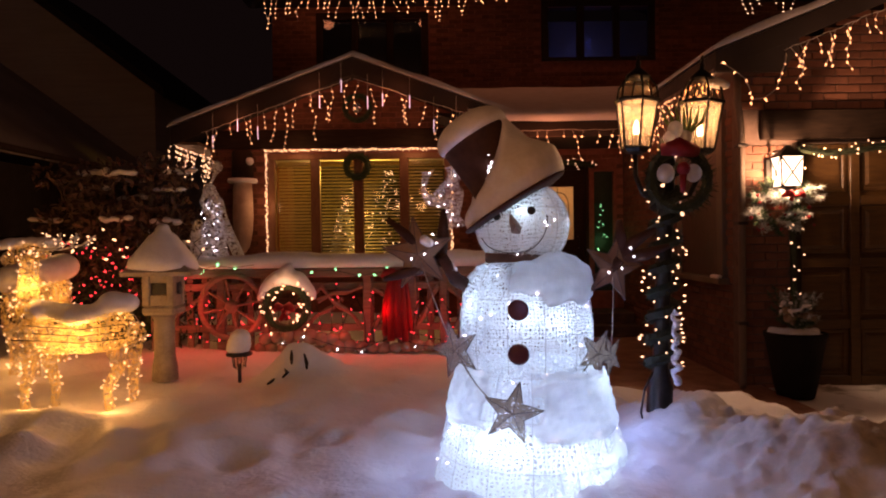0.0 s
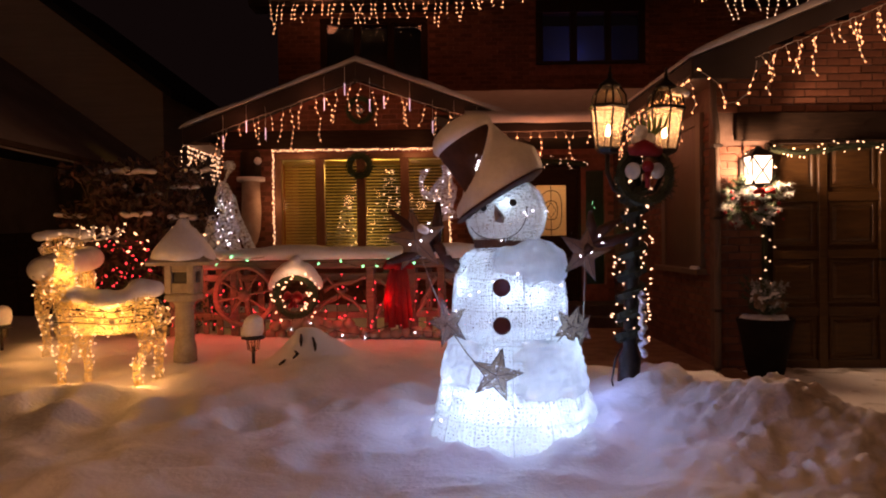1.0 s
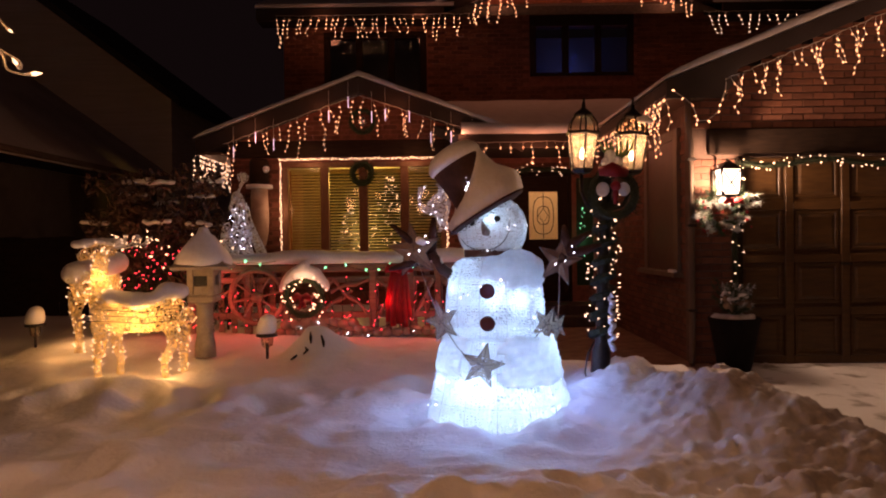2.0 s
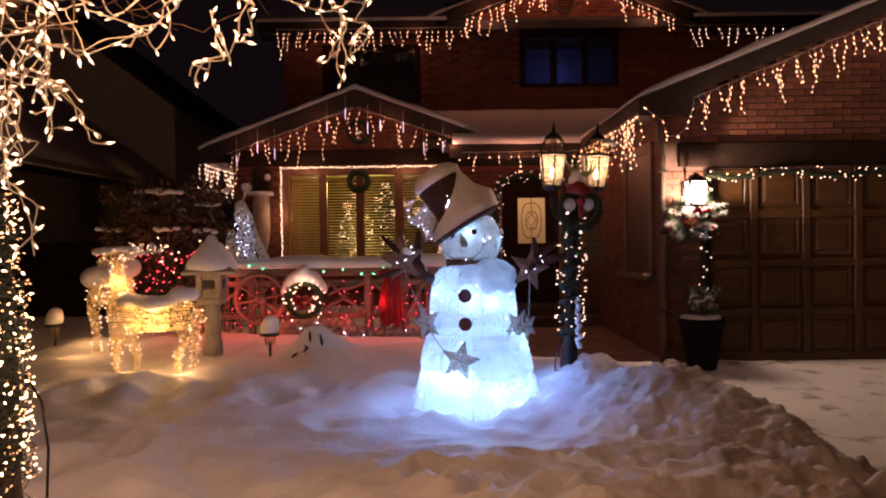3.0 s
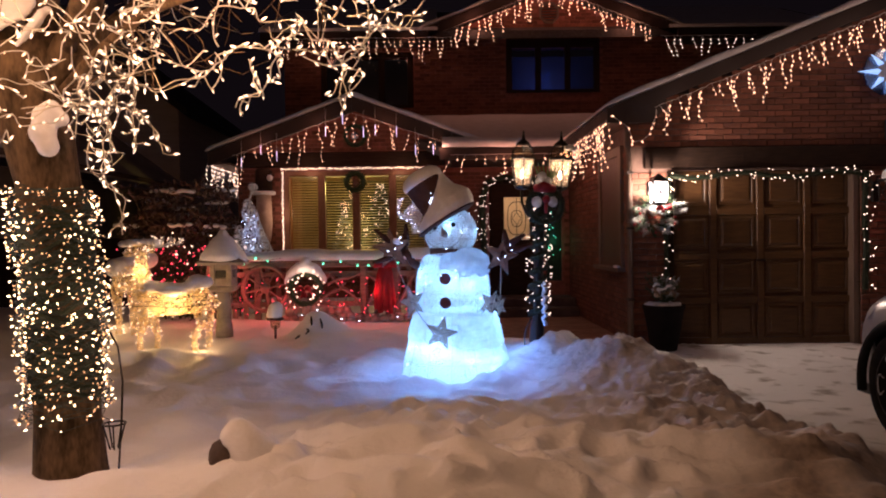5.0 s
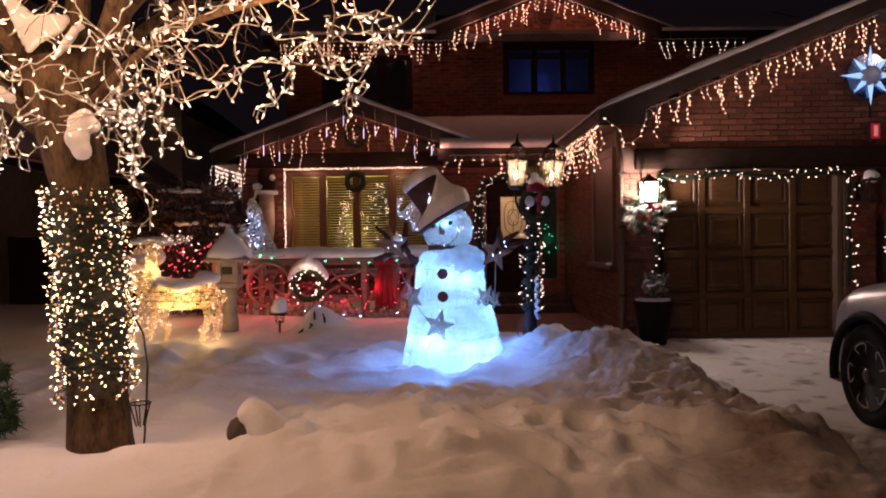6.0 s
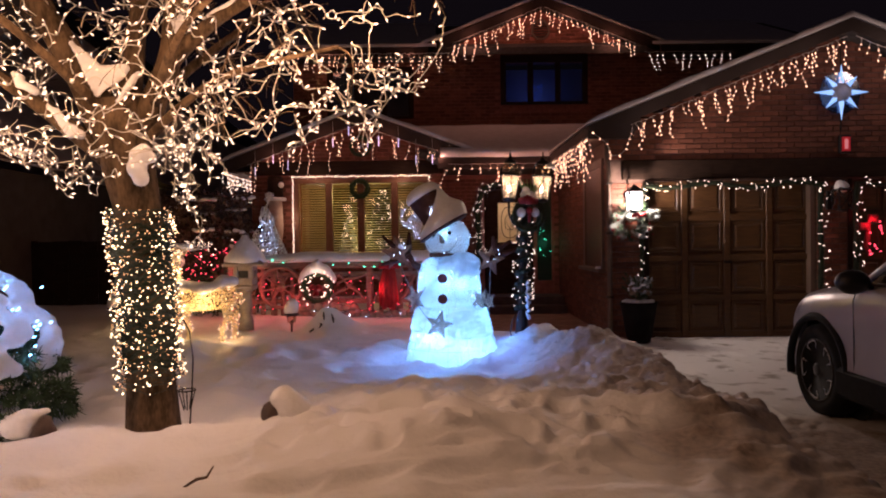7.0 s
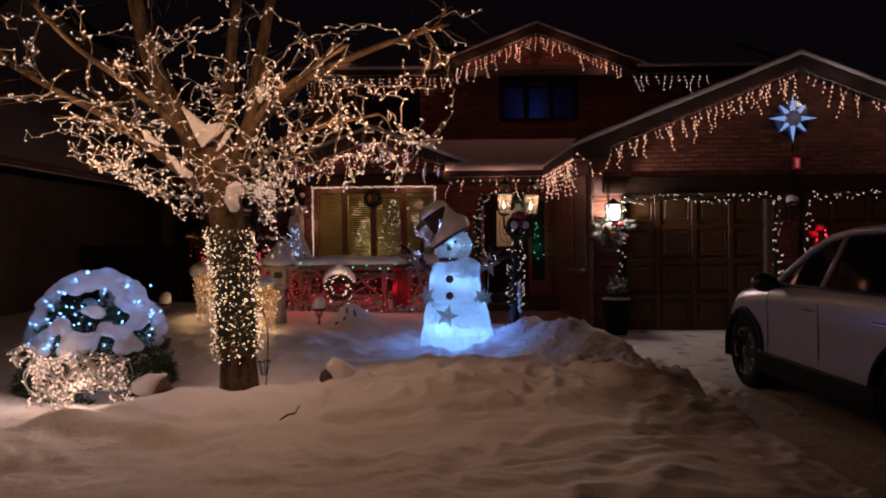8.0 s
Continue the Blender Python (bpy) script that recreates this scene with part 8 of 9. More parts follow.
# long strands thrown from branch to branch
for _ in range(18):
    x = rnd.uniform(-3.0, 0.1)
    light_chain(wander(Vector((x, rnd.uniform(0.1, 0.9), 2.35 + 0.25 * abs(x + 1.5) * rnd.random() + rnd.uniform(0, 1.2))), Vector((rnd.choice((-1, 1)) * 0.8, rnd.gauss(0, 0.2), rnd.gauss(0, 0.25))), rnd.randrange(9, 18), 0.05, 0.45))
part("cord", wire, CORD, tl, smooth=True, kind="stuff")
part("bulb_cluster", lit, WARM, tl, kind="stuff")
for p, watts in (((-0.6, 0.15, 2.35), 14), ((-0.15, 0.15, 2.6), 13.1), ((-2.25, 0.1, 2.2), 14), ((-2.7, 0.1, 2.55), 10), ((-1.45, 0.05, 2.4), 9.3), ((-1.0, -0.2, 2.6), 13.1), ((-1.95, -0.2, 2.7), 10), ((-0.5, -0.1, 2.8), 12.2), ((-2.5, -0.25, 2.9), 8.5), ((0.2, 0.35, 2.9), 11.2)):
    bulb_light(tl, p, watts, (1.0, 0.54, 0.21), 0.16)


def fork_snow(corners, fill, size, sag=0.0):
    """Snow filling the triangle between two limbs, hollow along its upper edge."""
    p, q, s = (Vector(c) for c in corners)
    lumps = []
    for i in range(fill + 1):
        for j in range(fill + 1 - i):
            u, w = i / fill, j / fill
            c = p + (q - p) * u + (s - p) * w
            c = c + (s - (p + q) / 2) * sag * 4 * u * (1 - u) * (1 - w) ** 2
            lumps.append((c.x, c.y + 0.02 * math.sin(7 * u + 4 * w), c.z + 0.008 * math.sin(9 * u + 5 * w), size * (0.8 + 0.35 * math.sin(5 * u + 3 * w) ** 2)))
    blobs("snow_cap", lumps, 0.011, SNOW, "snow lodged in the fork", parent=tree)


fork_snow(((-1.85, 0.62, 2.64), (-1.56, 0.66, 2.50), (-1.69, 0.60, 2.34)), 8, 0.026, 0.26)
fork_snow(((-1.50, 0.64, 2.44), (-1.47, 0.64, 2.46), (-1.57, 0.60, 2.30)), 5, 0.020, 0.2)
fork_snow(((-2.12, 0.50, 2.44), (-2.02, 0.52, 2.34), (-2.10, 0.52, 2.38)), 4, 0.024)
fork_snow(((-1.96, 0.56, 2.26), (-1.80, 0.60, 2.10), (-1.84, 0.58, 2.10)), 5, 0.026)
fork_snow(((-1.28, 0.70, 2.78), (-1.20, 0.70, 2.80), (-1.24, 0.68, 2.70)), 4, 0.024)
fork_snow(((-1.12, 0.66, 2.77), (-0.72, 0.60, 2.98), (-0.9, 0.62, 2.88)), 7, 0.017, 0.4)
blobs("snow_cap", [(-1.45, 0.57, 1.97, 0.055), (-1.42, 0.57, 2.0, 0.045), (-1.46, 0.57, 1.90, 0.06), (-1.44, 0.575, 1.84, 0.05), (-1.38, 0.58, 1.96, 0.035)], 0.012, SNOW, "ball of snow stuck to the trunk", parent=tree)

# evergreen garland and lights packed round the trunk
tg = thing("trunk_garland", "evergreen garland wrapped round the trunk", "garland")
coil = [Vector((lean_x(0.70 + k * 0.0026) + 0.145 * math.cos(k * 0.42), TY - 0.02 + 0.145 * math.sin(k * 0.42), 0.70 + k * 0.0026 + 0.03 * math.sin(k * 1.7))) for k in range(340)]
for k in range(8):
    bb = empty()
    turn = coil[k * 42:k * 42 + 46]
    tube(bb, turn, 0.014, 5)
    needles(bb, turn, 0.036, 720, rnd, 0.0032)
    part("garland_turn", bb, PINE_DARK, tg)
TRUNK_BULB = glow("trunk_mini_bulb", (1.0, 0.70, 0.31), 6.5)
TRUNK_DIM = glow("trunk_mini_bulb_dim", (1.0, 0.52, 0.18), 1.9)
tw2 = thing("trunk_lights", "dense warm mini lights wrapped round the trunk", "string lights")
wire, lit, soft_lit = empty(), empty(), empty()
line, a = [], 0.0
for k in range(1250):
    a += rnd.uniform(0.25, 1.15)
    r = 0.178 + rnd.uniform(-0.02, 0.026)
    zz = 0.62 + 1.04 * k / 1250
    q = Vector((lean_x(zz) + r * math.cos(a), TY - 0.02 + r * math.sin(a), zz + rnd.uniform(-0.06, 0.06)))
    line.append(q)
    d = Vector((math.cos(a) + rnd.gauss(0, 0.5), math.sin(a) + rnd.gauss(0, 0.5), rnd.gauss(0, 0.6))).normalized()
    bright = rnd.random() < 0.42
    bulb(lit if bright else soft_lit, q + d * 0.006, d, (0.0040 if bright else 0.0028) * rnd.uniform(0.7, 1.25))
tube(wire, line, 0.0018, 4, caps=False)
part("cord", wire, CORD_GREEN, tw2)
part("bulb_cluster", lit, TRUNK_BULB, tw2, kind="stuff")
part("bulb_cluster", soft_lit, TRUNK_DIM, tw2, "dimmer amber bulbs", kind="stuff")
for k in range(8):
    a = k * math.pi / 4 + 0.3
    bulb_light(tw2, (TX + 0.34 * math.cos(a), TY + 0.34 * math.sin(a), 0.85 + 0.28 * (k % 3)), 1.3, (1.0, 0.60, 0.32), 0.08)

# wire plant stand and cable beside the trunk
ps = thing("plant_hook", "thin iron hook with a small ring basket beside the tree", "plant stand")
bb = empty()
hx, hy, hz = -1.24, 0.82, z_at(-1.24, 0.82)
tube(bb, [(hx - 0.06, hy - 0.03, 1.02), (hx - 0.02, hy, 0.92), (hx + 0.0, hy, 0.75), (hx - 0.01, hy, 0.55), (hx - 0.03, hy, hz - 0.05)], 0.005, 5)
part("rod", bb, IRON, ps)
bb = empty()
tube(bb, [Vector((hx - 0.03 + 0.05 * math.cos(a), hy - 0.03 + 0.05 * math.sin(a), 0.56)) for a in [6.2832 * k / 16 for k in range(17)]], 0.005, 5)
part("ring", bb, IRON, ps)
for k in range(5):
    a = k * 1.2566
    bb = empty()
    tube(bb, [(hx - 0.03 + 0.05 * math.cos(a), hy - 0.03 + 0.05 * math.sin(a), 0.56), (hx - 0.03 + 0.02 * math.cos(a), hy - 0.03 + 0.02 * math.sin(a), 0.44)], 0.004, 4)
    part("rib", bb, IRON, ps)

def rough_stone(b, amount):
    """Knocks a turned stone out of round."""
    b[0] = [Vector(p) + Vector((noise.noise(Vector(p) * 11), noise.noise(Vector(p) * 11 + Vector((7, 3, 1))), noise.noise(Vector(p) * 14 + Vector((1, 9, 4))) * 0.6)) * amount + Vector((noise.noise(Vector(p) * 38), noise.noise(Vector(p) * 38 + Vector((5, 5, 5))), 0)) * amount * 0.3 for p in b[0]]


# stub of a dark stone under snow
rs = thing("stone_stub", "dark brown stone stub poking out of the snow", "stone")
bb = empty()
lathe(bb, [(0.06, 0.22), (0.07, 0.30), (0.078, 0.36), (0.08, 0.41), (0.07, 0.46), (0.05, 0.50), (0.02, 0.52), (0.005, 0.525)], 22, (-0.66, 0.62, 0.0))
rough_stone(bb, 0.03)
part("stone", bb, surf("dark_stone", (0.04, 0.025, 0.02), (0.09, 0.06, 0.045), 14, 0.7, bump=0.8), rs, smooth=True)
blobs("snow_cap", [(-0.60, 0.62, 0.56, 0.06), (-0.575, 0.62, 0.53, 0.075), (-0.55, 0.63, 0.47, 0.10), (-0.60, 0.67, 0.46, 0.10), (-0.63, 0.58, 0.535, 0.04), (-0.52, 0.66, 0.40, 0.13), (-0.56, 0.70, 0.38, 0.14), (-0.46, 0.68, 0.34, 0.14), (-0.645, 0.60, 0.545, 0.035), (-0.60, 0.58, 0.36, 0.07), (-0.42, 0.72, 0.30, 0.14)], 0.018, SNOW, "snow heaped on the stone", parent=rs)
bb = empty()
tube(bb, [(-0.90, -0.33, z_at(-0.9, -0.33) + 0.0), (-0.84, -0.34, z_at(-0.84, -0.34) + 0.035), (-0.79, -0.35, z_at(-0.79, -0.35) + 0.045), (-0.755, -0.36, z_at(-0.755, -0.36) + 0.10)], [0.006, 0.008, 0.006, 0.003], 5)
rs.location = (-0.06, 0.06, -0.01)
stick = part("fallen_twig", bb, BARK, None, "bent twig lying in the snow", True)
stick["category"] = "twig"


# ---- snowy evergreen bush with blue lights ----
BXC, BYC = -2.75, 1.0
bush = thing("evergreen_bush", "round evergreen bush under heavy snow with blue-white lights", "bush")
rnd = random.Random(301)
bb = empty()
for k in range(520):
    a, q = rnd.uniform(0, 6.2832), rnd.random()
    zz = 0.30 + 0.72 * q
    r = 0.54 * math.sqrt(max(0.02, 1 - (q * 0.95) ** 2)) + 0.04
    root = Vector((BXC + r * 0.5 * math.cos(a), BYC + r * 0.5 * math.sin(a), zz - 0.02))
    tip = Vector((BXC + r * math.cos(a), BYC + r * math.sin(a), zz + rnd.uniform(-0.08, 0.06)))
    needles(bb, [root.lerp(tip, 0.5), tip, tip + (tip - root) * 0.18], 0.065, 26, rnd, 0.006)
part("greenery", bb, PINE, bush)
bb = empty()
tube(bb, [(BXC, BYC, 0.15), (BXC, BYC, 0.9)], [0.05, 0.02], 8)
part("trunk", bb, BARK, bush)
# hollows in the snow where the needles and lights show: across, height, size
HOLLOWS = [(-0.22, 1.06, 0.105), (0.02, 1.13, 0.085), (0.22, 1.17, 0.055), (0.14, 0.95, 0.075), (-0.13, 0.91, 0.075), (0.40, 0.93, 0.065), (0.33, 0.77, 0.070), (0.26, 1.05, 0.035), (-0.16, 1.23, 0.025), (0.08, 1.29, 0.025), (-0.42, 0.92, 0.07), (-0.33, 0.78, 0.06), (0.02, 0.76, 0.05)]


def on_bush(a, zz):
    """The snow's surface at a bearing and a height."""
    q = (zz - 0.60) / 0.70
    r = 0.53 * math.sqrt(max(0.0, 1 - max(q, 0.0) ** 1.7)) * (1 + 0.10 * noise.noise((math.cos(a) * 3, math.sin(a) * 3, zz * 5)))
    return Vector((BXC + r * math.cos(a), BYC + r * math.sin(a), zz))


HOLES = []
for turn in (-1.06, 1.2, 3.2):
    for u, zz, size in HOLLOWS:
        r = (on_bush(turn, zz) - Vector((BXC, BYC, zz))).length
        HOLES.append((on_bush(turn + math.asin(max(-0.95, min(0.95, u / max(r, 0.05)))), zz), size))
lumps = []
for k in range(1500):
    a, q = rnd.uniform(0, 6.2832), rnd.random() ** 0.75
    p = on_bush(a, 0.60 + 0.70 * q)
    low = 0.70 + 0.10 * noise.noise((math.cos(a) * 2.2, math.sin(a) * 2.2, 3.0))
    if p.z < low or any(math.hypot((p - c).length, 0.6 * (p.z - c.z)) < size + 0.05 for c, size in HOLES):
        continue
    lumps.append((p.x, p.y, p.z, rnd.uniform(0.045, 0.075), rnd.uniform(0.6, 0.9)))
blobs("snow_cap", lumps, 0.014, SNOW_THIN, "thick blanket of snow broken by hollows", parent=bush)
lit, spots = empty(), []
for c, size in HOLES:
    out = Vector((c.x - BXC, c.y - BYC, 0.25)).normalized()
    for _ in range(rnd.randrange(2, 6)):
        p = c + Vector([rnd.gauss(0, size * 0.5) for _ in range(3)]) - out * rnd.uniform(-0.02, 0.03)
        bulb(lit, p, out, 0.0075)
    spots.append(c + out * 0.03 + Vector((0, 0, -0.02)))
part("led_cluster", lit, BLUE_LED, bush, kind="stuff")
for p in [q for q in spots if q.y < BYC + 0.1][:14]:
    bulb_light(bush, p, 0.42, (0.25, 0.58, 1.0), 0.03)

# lit wire figure lying before the bush
net = thing("light_net", "tangle of warm lights over a low wire frame in the snow", "light decoration")
wire, lit = empty(), empty()
for pts, r, loops in (([(-2.86, 0.32, 0.52), (-2.68, 0.3, 0.56), (-2.48, 0.3, 0.58), (-2.28, 0.3, 0.55)], 0.14, 46), ([(-2.84, 0.3, 0.58), (-2.94, 0.28, 0.68), (-3.04, 0.26, 0.76)], 0.075, 16), ([(-2.30, 0.26, 0.54), (-2.20, 0.2, 0.40), (-2.12, 0.14, 0.26)], 0.075, 18),
                      ([(-2.62, 0.22, 0.48), (-2.62, 0.12, 0.36), (-2.58, 0.06, 0.24)], 0.075, 16), ([(-2.82, 0.3, 0.48), (-2.86, 0.22, 0.36), (-2.84, 0.16, 0.24)], 0.07, 12)):
    line = smooth_line(pts, 5)
    for _ in range(loops):
        i = rnd.randrange(len(line) - 1)
        ax = ((line[i + 1] - line[i]).normalized() + Vector([rnd.gauss(0, 0.7) for _ in range(3)])).normalized()
        e = ax.orthogonal().normalized()
        q, a0, loop = r * rnd.uniform(0.75, 1.15), rnd.uniform(0, 6.28), []
        for k in range(15):
            a = a0 + k * 0.42
            loop.append(line[i] + (e * math.cos(a) + ax.cross(e) * math.sin(a)) * q * rnd.uniform(0.9, 1.1))
        tube(wire, loop, 0.0032, 4, caps=False)
        for p in loop:
            if rnd.random() < 0.2 and p.z > 0.26:
                bulb(lit, p, (rnd.gauss(0, 1), -0.6, rnd.gauss(0, 1)), 0.0056)
part("cord", wire, CORD, net, kind="stuff")
part("bulb_cluster", lit, WARM_WHITE, net, kind="stuff")
for p in ((-2.95, 0.15, 0.55), (-2.5, 0.15, 0.5), (-2.72, 0.3, 0.75)):
    bulb_light(net, p, 3.8, (1.0, 0.66, 0.36), 0.08)
bb = empty()
ball(bb, (-2.02, 0.55, 0.38), 0.06, 18, 1.4)
rough_stone(bb, 0.04)
rk = thing("garden_rock", "dark garden rock with snow beside the bush", "rock")
part("rock", bb, bpy.data.materials["dark_stone"], rk, smooth=True)
blobs("snow_cap", [(-2.09, 0.56, 0.47, 0.055, 0.7), (-2.14, 0.58, 0.42, 0.09), (-2.03, 0.59, 0.49, 0.04, 0.6), (-2.2, 0.6, 0.40, 0.10, 0.8)], 0.018, SNOW, "snow on the rock", parent=rk)


# ---- parked car, nose to the garage ----
def car(x0, nose):
    """A white compact crossover; x0 is its left side, nose the front end."""
    c = thing("car", "white compact crossover car parked on the snowy driveway", "car", at=(x0 + 0.91, nose - 2.27, 0.0))
    # stations from the nose back: distance, half width, bottom, shoulder, top of bonnet or belt
    st = [(0.00, 0.46, 0.36, 0.56, 0.64), (0.08, 0.62, 0.30, 0.60, 0.74), (0.2, 0.73, 0.26, 0.64, 0.83), (0.35, 0.81, 0.25, 0.68, 0.90), (0.55, 0.865, 0.25, 0.74, 0.97), (0.8, 0.895, 0.26, 0.80, 1.02), (1.1, 0.908, 0.26, 0.86, 1.06), (1.5, 0.91, 0.26, 0.93, 1.10),
          (2.2, 0.91, 0.26, 0.98, 1.13), (2.9, 0.91, 0.26, 0.99, 1.14), (3.5, 0.905, 0.26, 1.0, 1.15), (4.0, 0.88, 0.28, 1.0, 1.15), (4.35, 0.83, 0.32, 0.98, 1.13), (4.52, 0.72, 0.40, 0.92, 1.06)]
    dist = [s[0] for s in st]
    ds = sorted({*[k * 0.045 for k in range(101)], *dist})
    cols = [np.interp(ds, dist, [s[i] for s in st]) for i in range(1, 5)]
    v, f = [], []
    prof = 22
    for i, d in enumerate(ds):
        w, lo, sh, top = (c2[i] for c2 in cols)
        ring = []
        for k in range(prof):
            u = k / (prof - 1)
            if u < 0.70:
                t = u / 0.70
                z = lo + (sh - lo) * t
                x = w * (1 - 0.10 * max(0, 0.25 - t) / 0.25 * (0.25 - t) / 0.25 - 0.012 * math.sin(math.pi * min(1, max(0, (t - 0.3) / 0.5))))
            else:
                t = (u - 0.70) / 0.30
                z = sh + (top - sh) * math.sin(t * math.pi / 2) ** 0.8
                x = w * (1 - 0.16 * t ** 1.5)
            ring.append((x, z))
        for s in (-1, 1):
            for x, z in ring:
                v.append(Vector((s * x, 2.27 - d, z)))
    wheels = (0.91, 3.52)
    for i in range(len(ds) - 1):
        for s in (0, 1):
            for k in range(prof - 1):
                a = i * 2 * prof + s * prof + k
                q = (a, a + 1, a + 2 * prof + 1, a + 2 * prof)
                m = sum((v[j] for j in q), Vector()) / 4
                if any(math.hypot(m.y - (2.27 - wd), m.z - 0.36) < 0.43 for wd in wheels):
                    continue
                f.append(q if s == 0 else q[::-1])
        a, b2 = i * 2 * prof + prof - 1, i * 2 * prof + 2 * prof - 1
        f.append((a, b2, b2 + 2 * prof, a + 2 * prof))
    for i, flip in ((0, False), (len(ds) - 1, True)):
        o = i * 2 * prof
        q = list(range(o, o + prof)) + list(range(o + 2 * prof - 1, o + prof - 1, -1))
        f.append(tuple(q[::-1] if flip else q))
    b = empty()
    put(b, v, f)
    part("body", b, PAINT, c, "white body, greyed as in shade", smooth=True)
    # cabin: pillars and roof as one shell, glass let into it
    roof = [(1.36, 0.80, 1.08), (1.62, 0.76, 1.25), (1.92, 0.72, 1.43), (2.2, 0.68, 1.55), (2.5, 0.66, 1.60), (2.9, 0.655, 1.615), (3.4, 0.65, 1.60), (3.9, 0.64, 1.55), (4.2, 0.66, 1.42), (4.4, 0.72, 1.2)]
    b = empty()
    v, f = [], []
    n = 13
    for d, w, z in roof:
        for k in range(n):
            t = -1 + 2 * k / (n - 1)
            v.append(Vector((w * math.copysign(abs(t) ** 0.85, t), 2.27 - d, z + 0.04 * (1 - t * t) - 0.02 * abs(t) ** 4)))
    f = [(i * n + k, (i + 1) * n + k, (i + 1) * n + k + 1, i * n + k + 1) for i in range(3, len(roof) - 3) for k in range(n - 1)]
    put(b, v, f)
    for s in (-1, 1):
        side = [Vector((s * w * 1.0, 2.27 - d, z - 0.02)) for d, w, z in roof]
        tube(b, side, 0.032, 8)
        for d0, w0, d1, w1, z1 in ((2.35, 0.86, 2.42, 0.66, 1.57), (3.35, 0.86, 3.38, 0.65, 1.57)):
            tube(b, [(s * w0, 2.27 - d0, 1.10), (s * w1, 2.27 - d1, z1)], 0.028, 6)
    part("roof", b, PAINT, c, "white roof and pillars, greyed as in shade", smooth=True)
    b = empty()
    put(b, [p * 1.0 for p in v[: 4 * n]], [(i * n + k, (i + 1) * n + k, (i + 1) * n + k + 1, i * n + k + 1) for i in range(3) for k in range(n - 1)])
    part("windscreen", b, CAR_GLASS, c, "dark windscreen", smooth=True)
    b = empty()
    put(b, [p * 1.0 for p in v[-4 * n:]], [(i * n + k, (i + 1) * n + k, (i + 1) * n + k + 1, i * n + k + 1) for i in range(3) for k in range(n - 1)])
    part("rear_window", b, CAR_GLASS, c, smooth=True)
    for s in (-1, 1):
        for da, db in ((1.42, 2.36), (2.38, 3.36), (3.38, 4.3)):
            b, pts = empty(), []
            m = 10
            for k in range(m + 1):
                d = da + (db - da) * k / m
                w = np.interp(d, [q[0] for q in roof], [q[1] for q in roof])
                z = np.interp(d, [q[0] for q in roof], [q[2] for q in roof])
                pts.append((Vector((s * 0.855, 2.27 - d, 1.09)), Vector((s * (w - 0.004), 2.27 - d, z - 0.02))))
            vv = [q[0] for q in pts] + [q[1] for q in pts]
            put(b, vv, [(k, k + 1, m + 2 + k, m + 1 + k) if s > 0 else (k + 1, k, m + 1 + k, m + 2 + k) for k in range(m)])
            part("side_window", b, CAR_GLASS, c, "dark side window", smooth=True)
        b = empty()
        tube(b, [(s * 0.875, 2.27 - 1.2, 1.10), (s * 0.88, 2.27 - 2.4, 1.115), (s * 0.875, 2.27 - 4.2, 1.12)], 0.012, 6)
        part("belt_trim", b, BLACK, c)
        b = empty()
        cbox(b, min(s * 0.86, s * 0.93), 2.27 - 3.2, 0.22, max(s * 0.86, s * 0.93), 2.27 - 1.22, 0.45, 0.03)
        part("sill", b, CLADDING, c, "black plastic sill")
        for wd in wheels:
            b = empty()
            arc = [radians(q) for q in range(-12, 193, 8)]
            pts = [(s * 0.895, 2.27 - wd + 0.44 * math.cos(a), 0.36 + 0.44 * math.sin(a)) for a in arc]
            tube(b, pts, 0.034, 6)
            part("wheel_arch", b, CLADDING, c, "black plastic wheel arch", smooth=True)
            w = new("wheel")
            w.parent, w.location, w.scale = c, (s * 0.80, 2.27 - wd, 0.368), (1.0, 1.08, 1.08)
            rot = Matrix.Rotation(radians(90 * s), 4, "Y")
            b = empty()
            lathe(b, [(0.22, -0.10), (0.30, -0.11), (0.335, -0.09), (0.345, -0.05), (0.345, 0.05), (0.335, 0.09), (0.30, 0.11), (0.235, 0.10), (0.225, 0.06)], 40, m=rot)
            part("tyre", b, RUBBER, w, "black winter tyre", smooth=True)
            b = empty()
            lathe(b, [(0.232, 0.10), (0.225, 0.105), (0.215, 0.09), (0.21, 0.03), (0.03, 0.02)], 36, m=rot)
            part("rim_barrel", b, CLADDING, w, smooth=True)
            for k in range(5):
                a = k * 2 * math.pi / 5 + 0.3
                b, loop = empty(), []
                for q, e in ((0.075, -0.10), (0.11, 0.26), (0.14, 0.20), (0.175, 0.34), (0.208, 0.40), (0.216, 0.20), (0.216, -0.12), (0.20, -0.26), (0.165, -0.22), (0.135, -0.34), (0.10, -0.34), (0.075, -0.10)):
                    loop.append(rot @ Vector((q * math.cos(a + e), q * math.sin(a + e), 0.085 + 0.07 * q)))
                tube(b, smooth_line(loop, 2), 0.0048, 6)
                part("spoke", b, ALLOY, w, "silver edged looped spoke", smooth=True)
            b = empty()
            tube(b, [rot @ Vector((0.228 * math.cos(q), 0.228 * math.sin(q), 0.10)) for q in [6.2832 * k / 40 for k in range(41)]], 0.006, 6)
            part("rim", b, BLACK, w, smooth=True)
            b = empty()
            lathe(b, [(0.05, 0.07), (0.05, 0.10), (0.03, 0.108), (0.004, 0.108)], 16, m=rot)
            part("hub_cap", b, BLACK, w, smooth=True)
            b = empty()
            lathe(b, [(0.40, -0.16), (0.40, -0.12), (0.02, -0.12)], 24, m=rot)
            part("wheel_well", b, BLACK, w)
        b = empty()
        ball(b, (s * 1.0, 2.27 - 1.60, 1.12), 0.125, 14, 0.72)
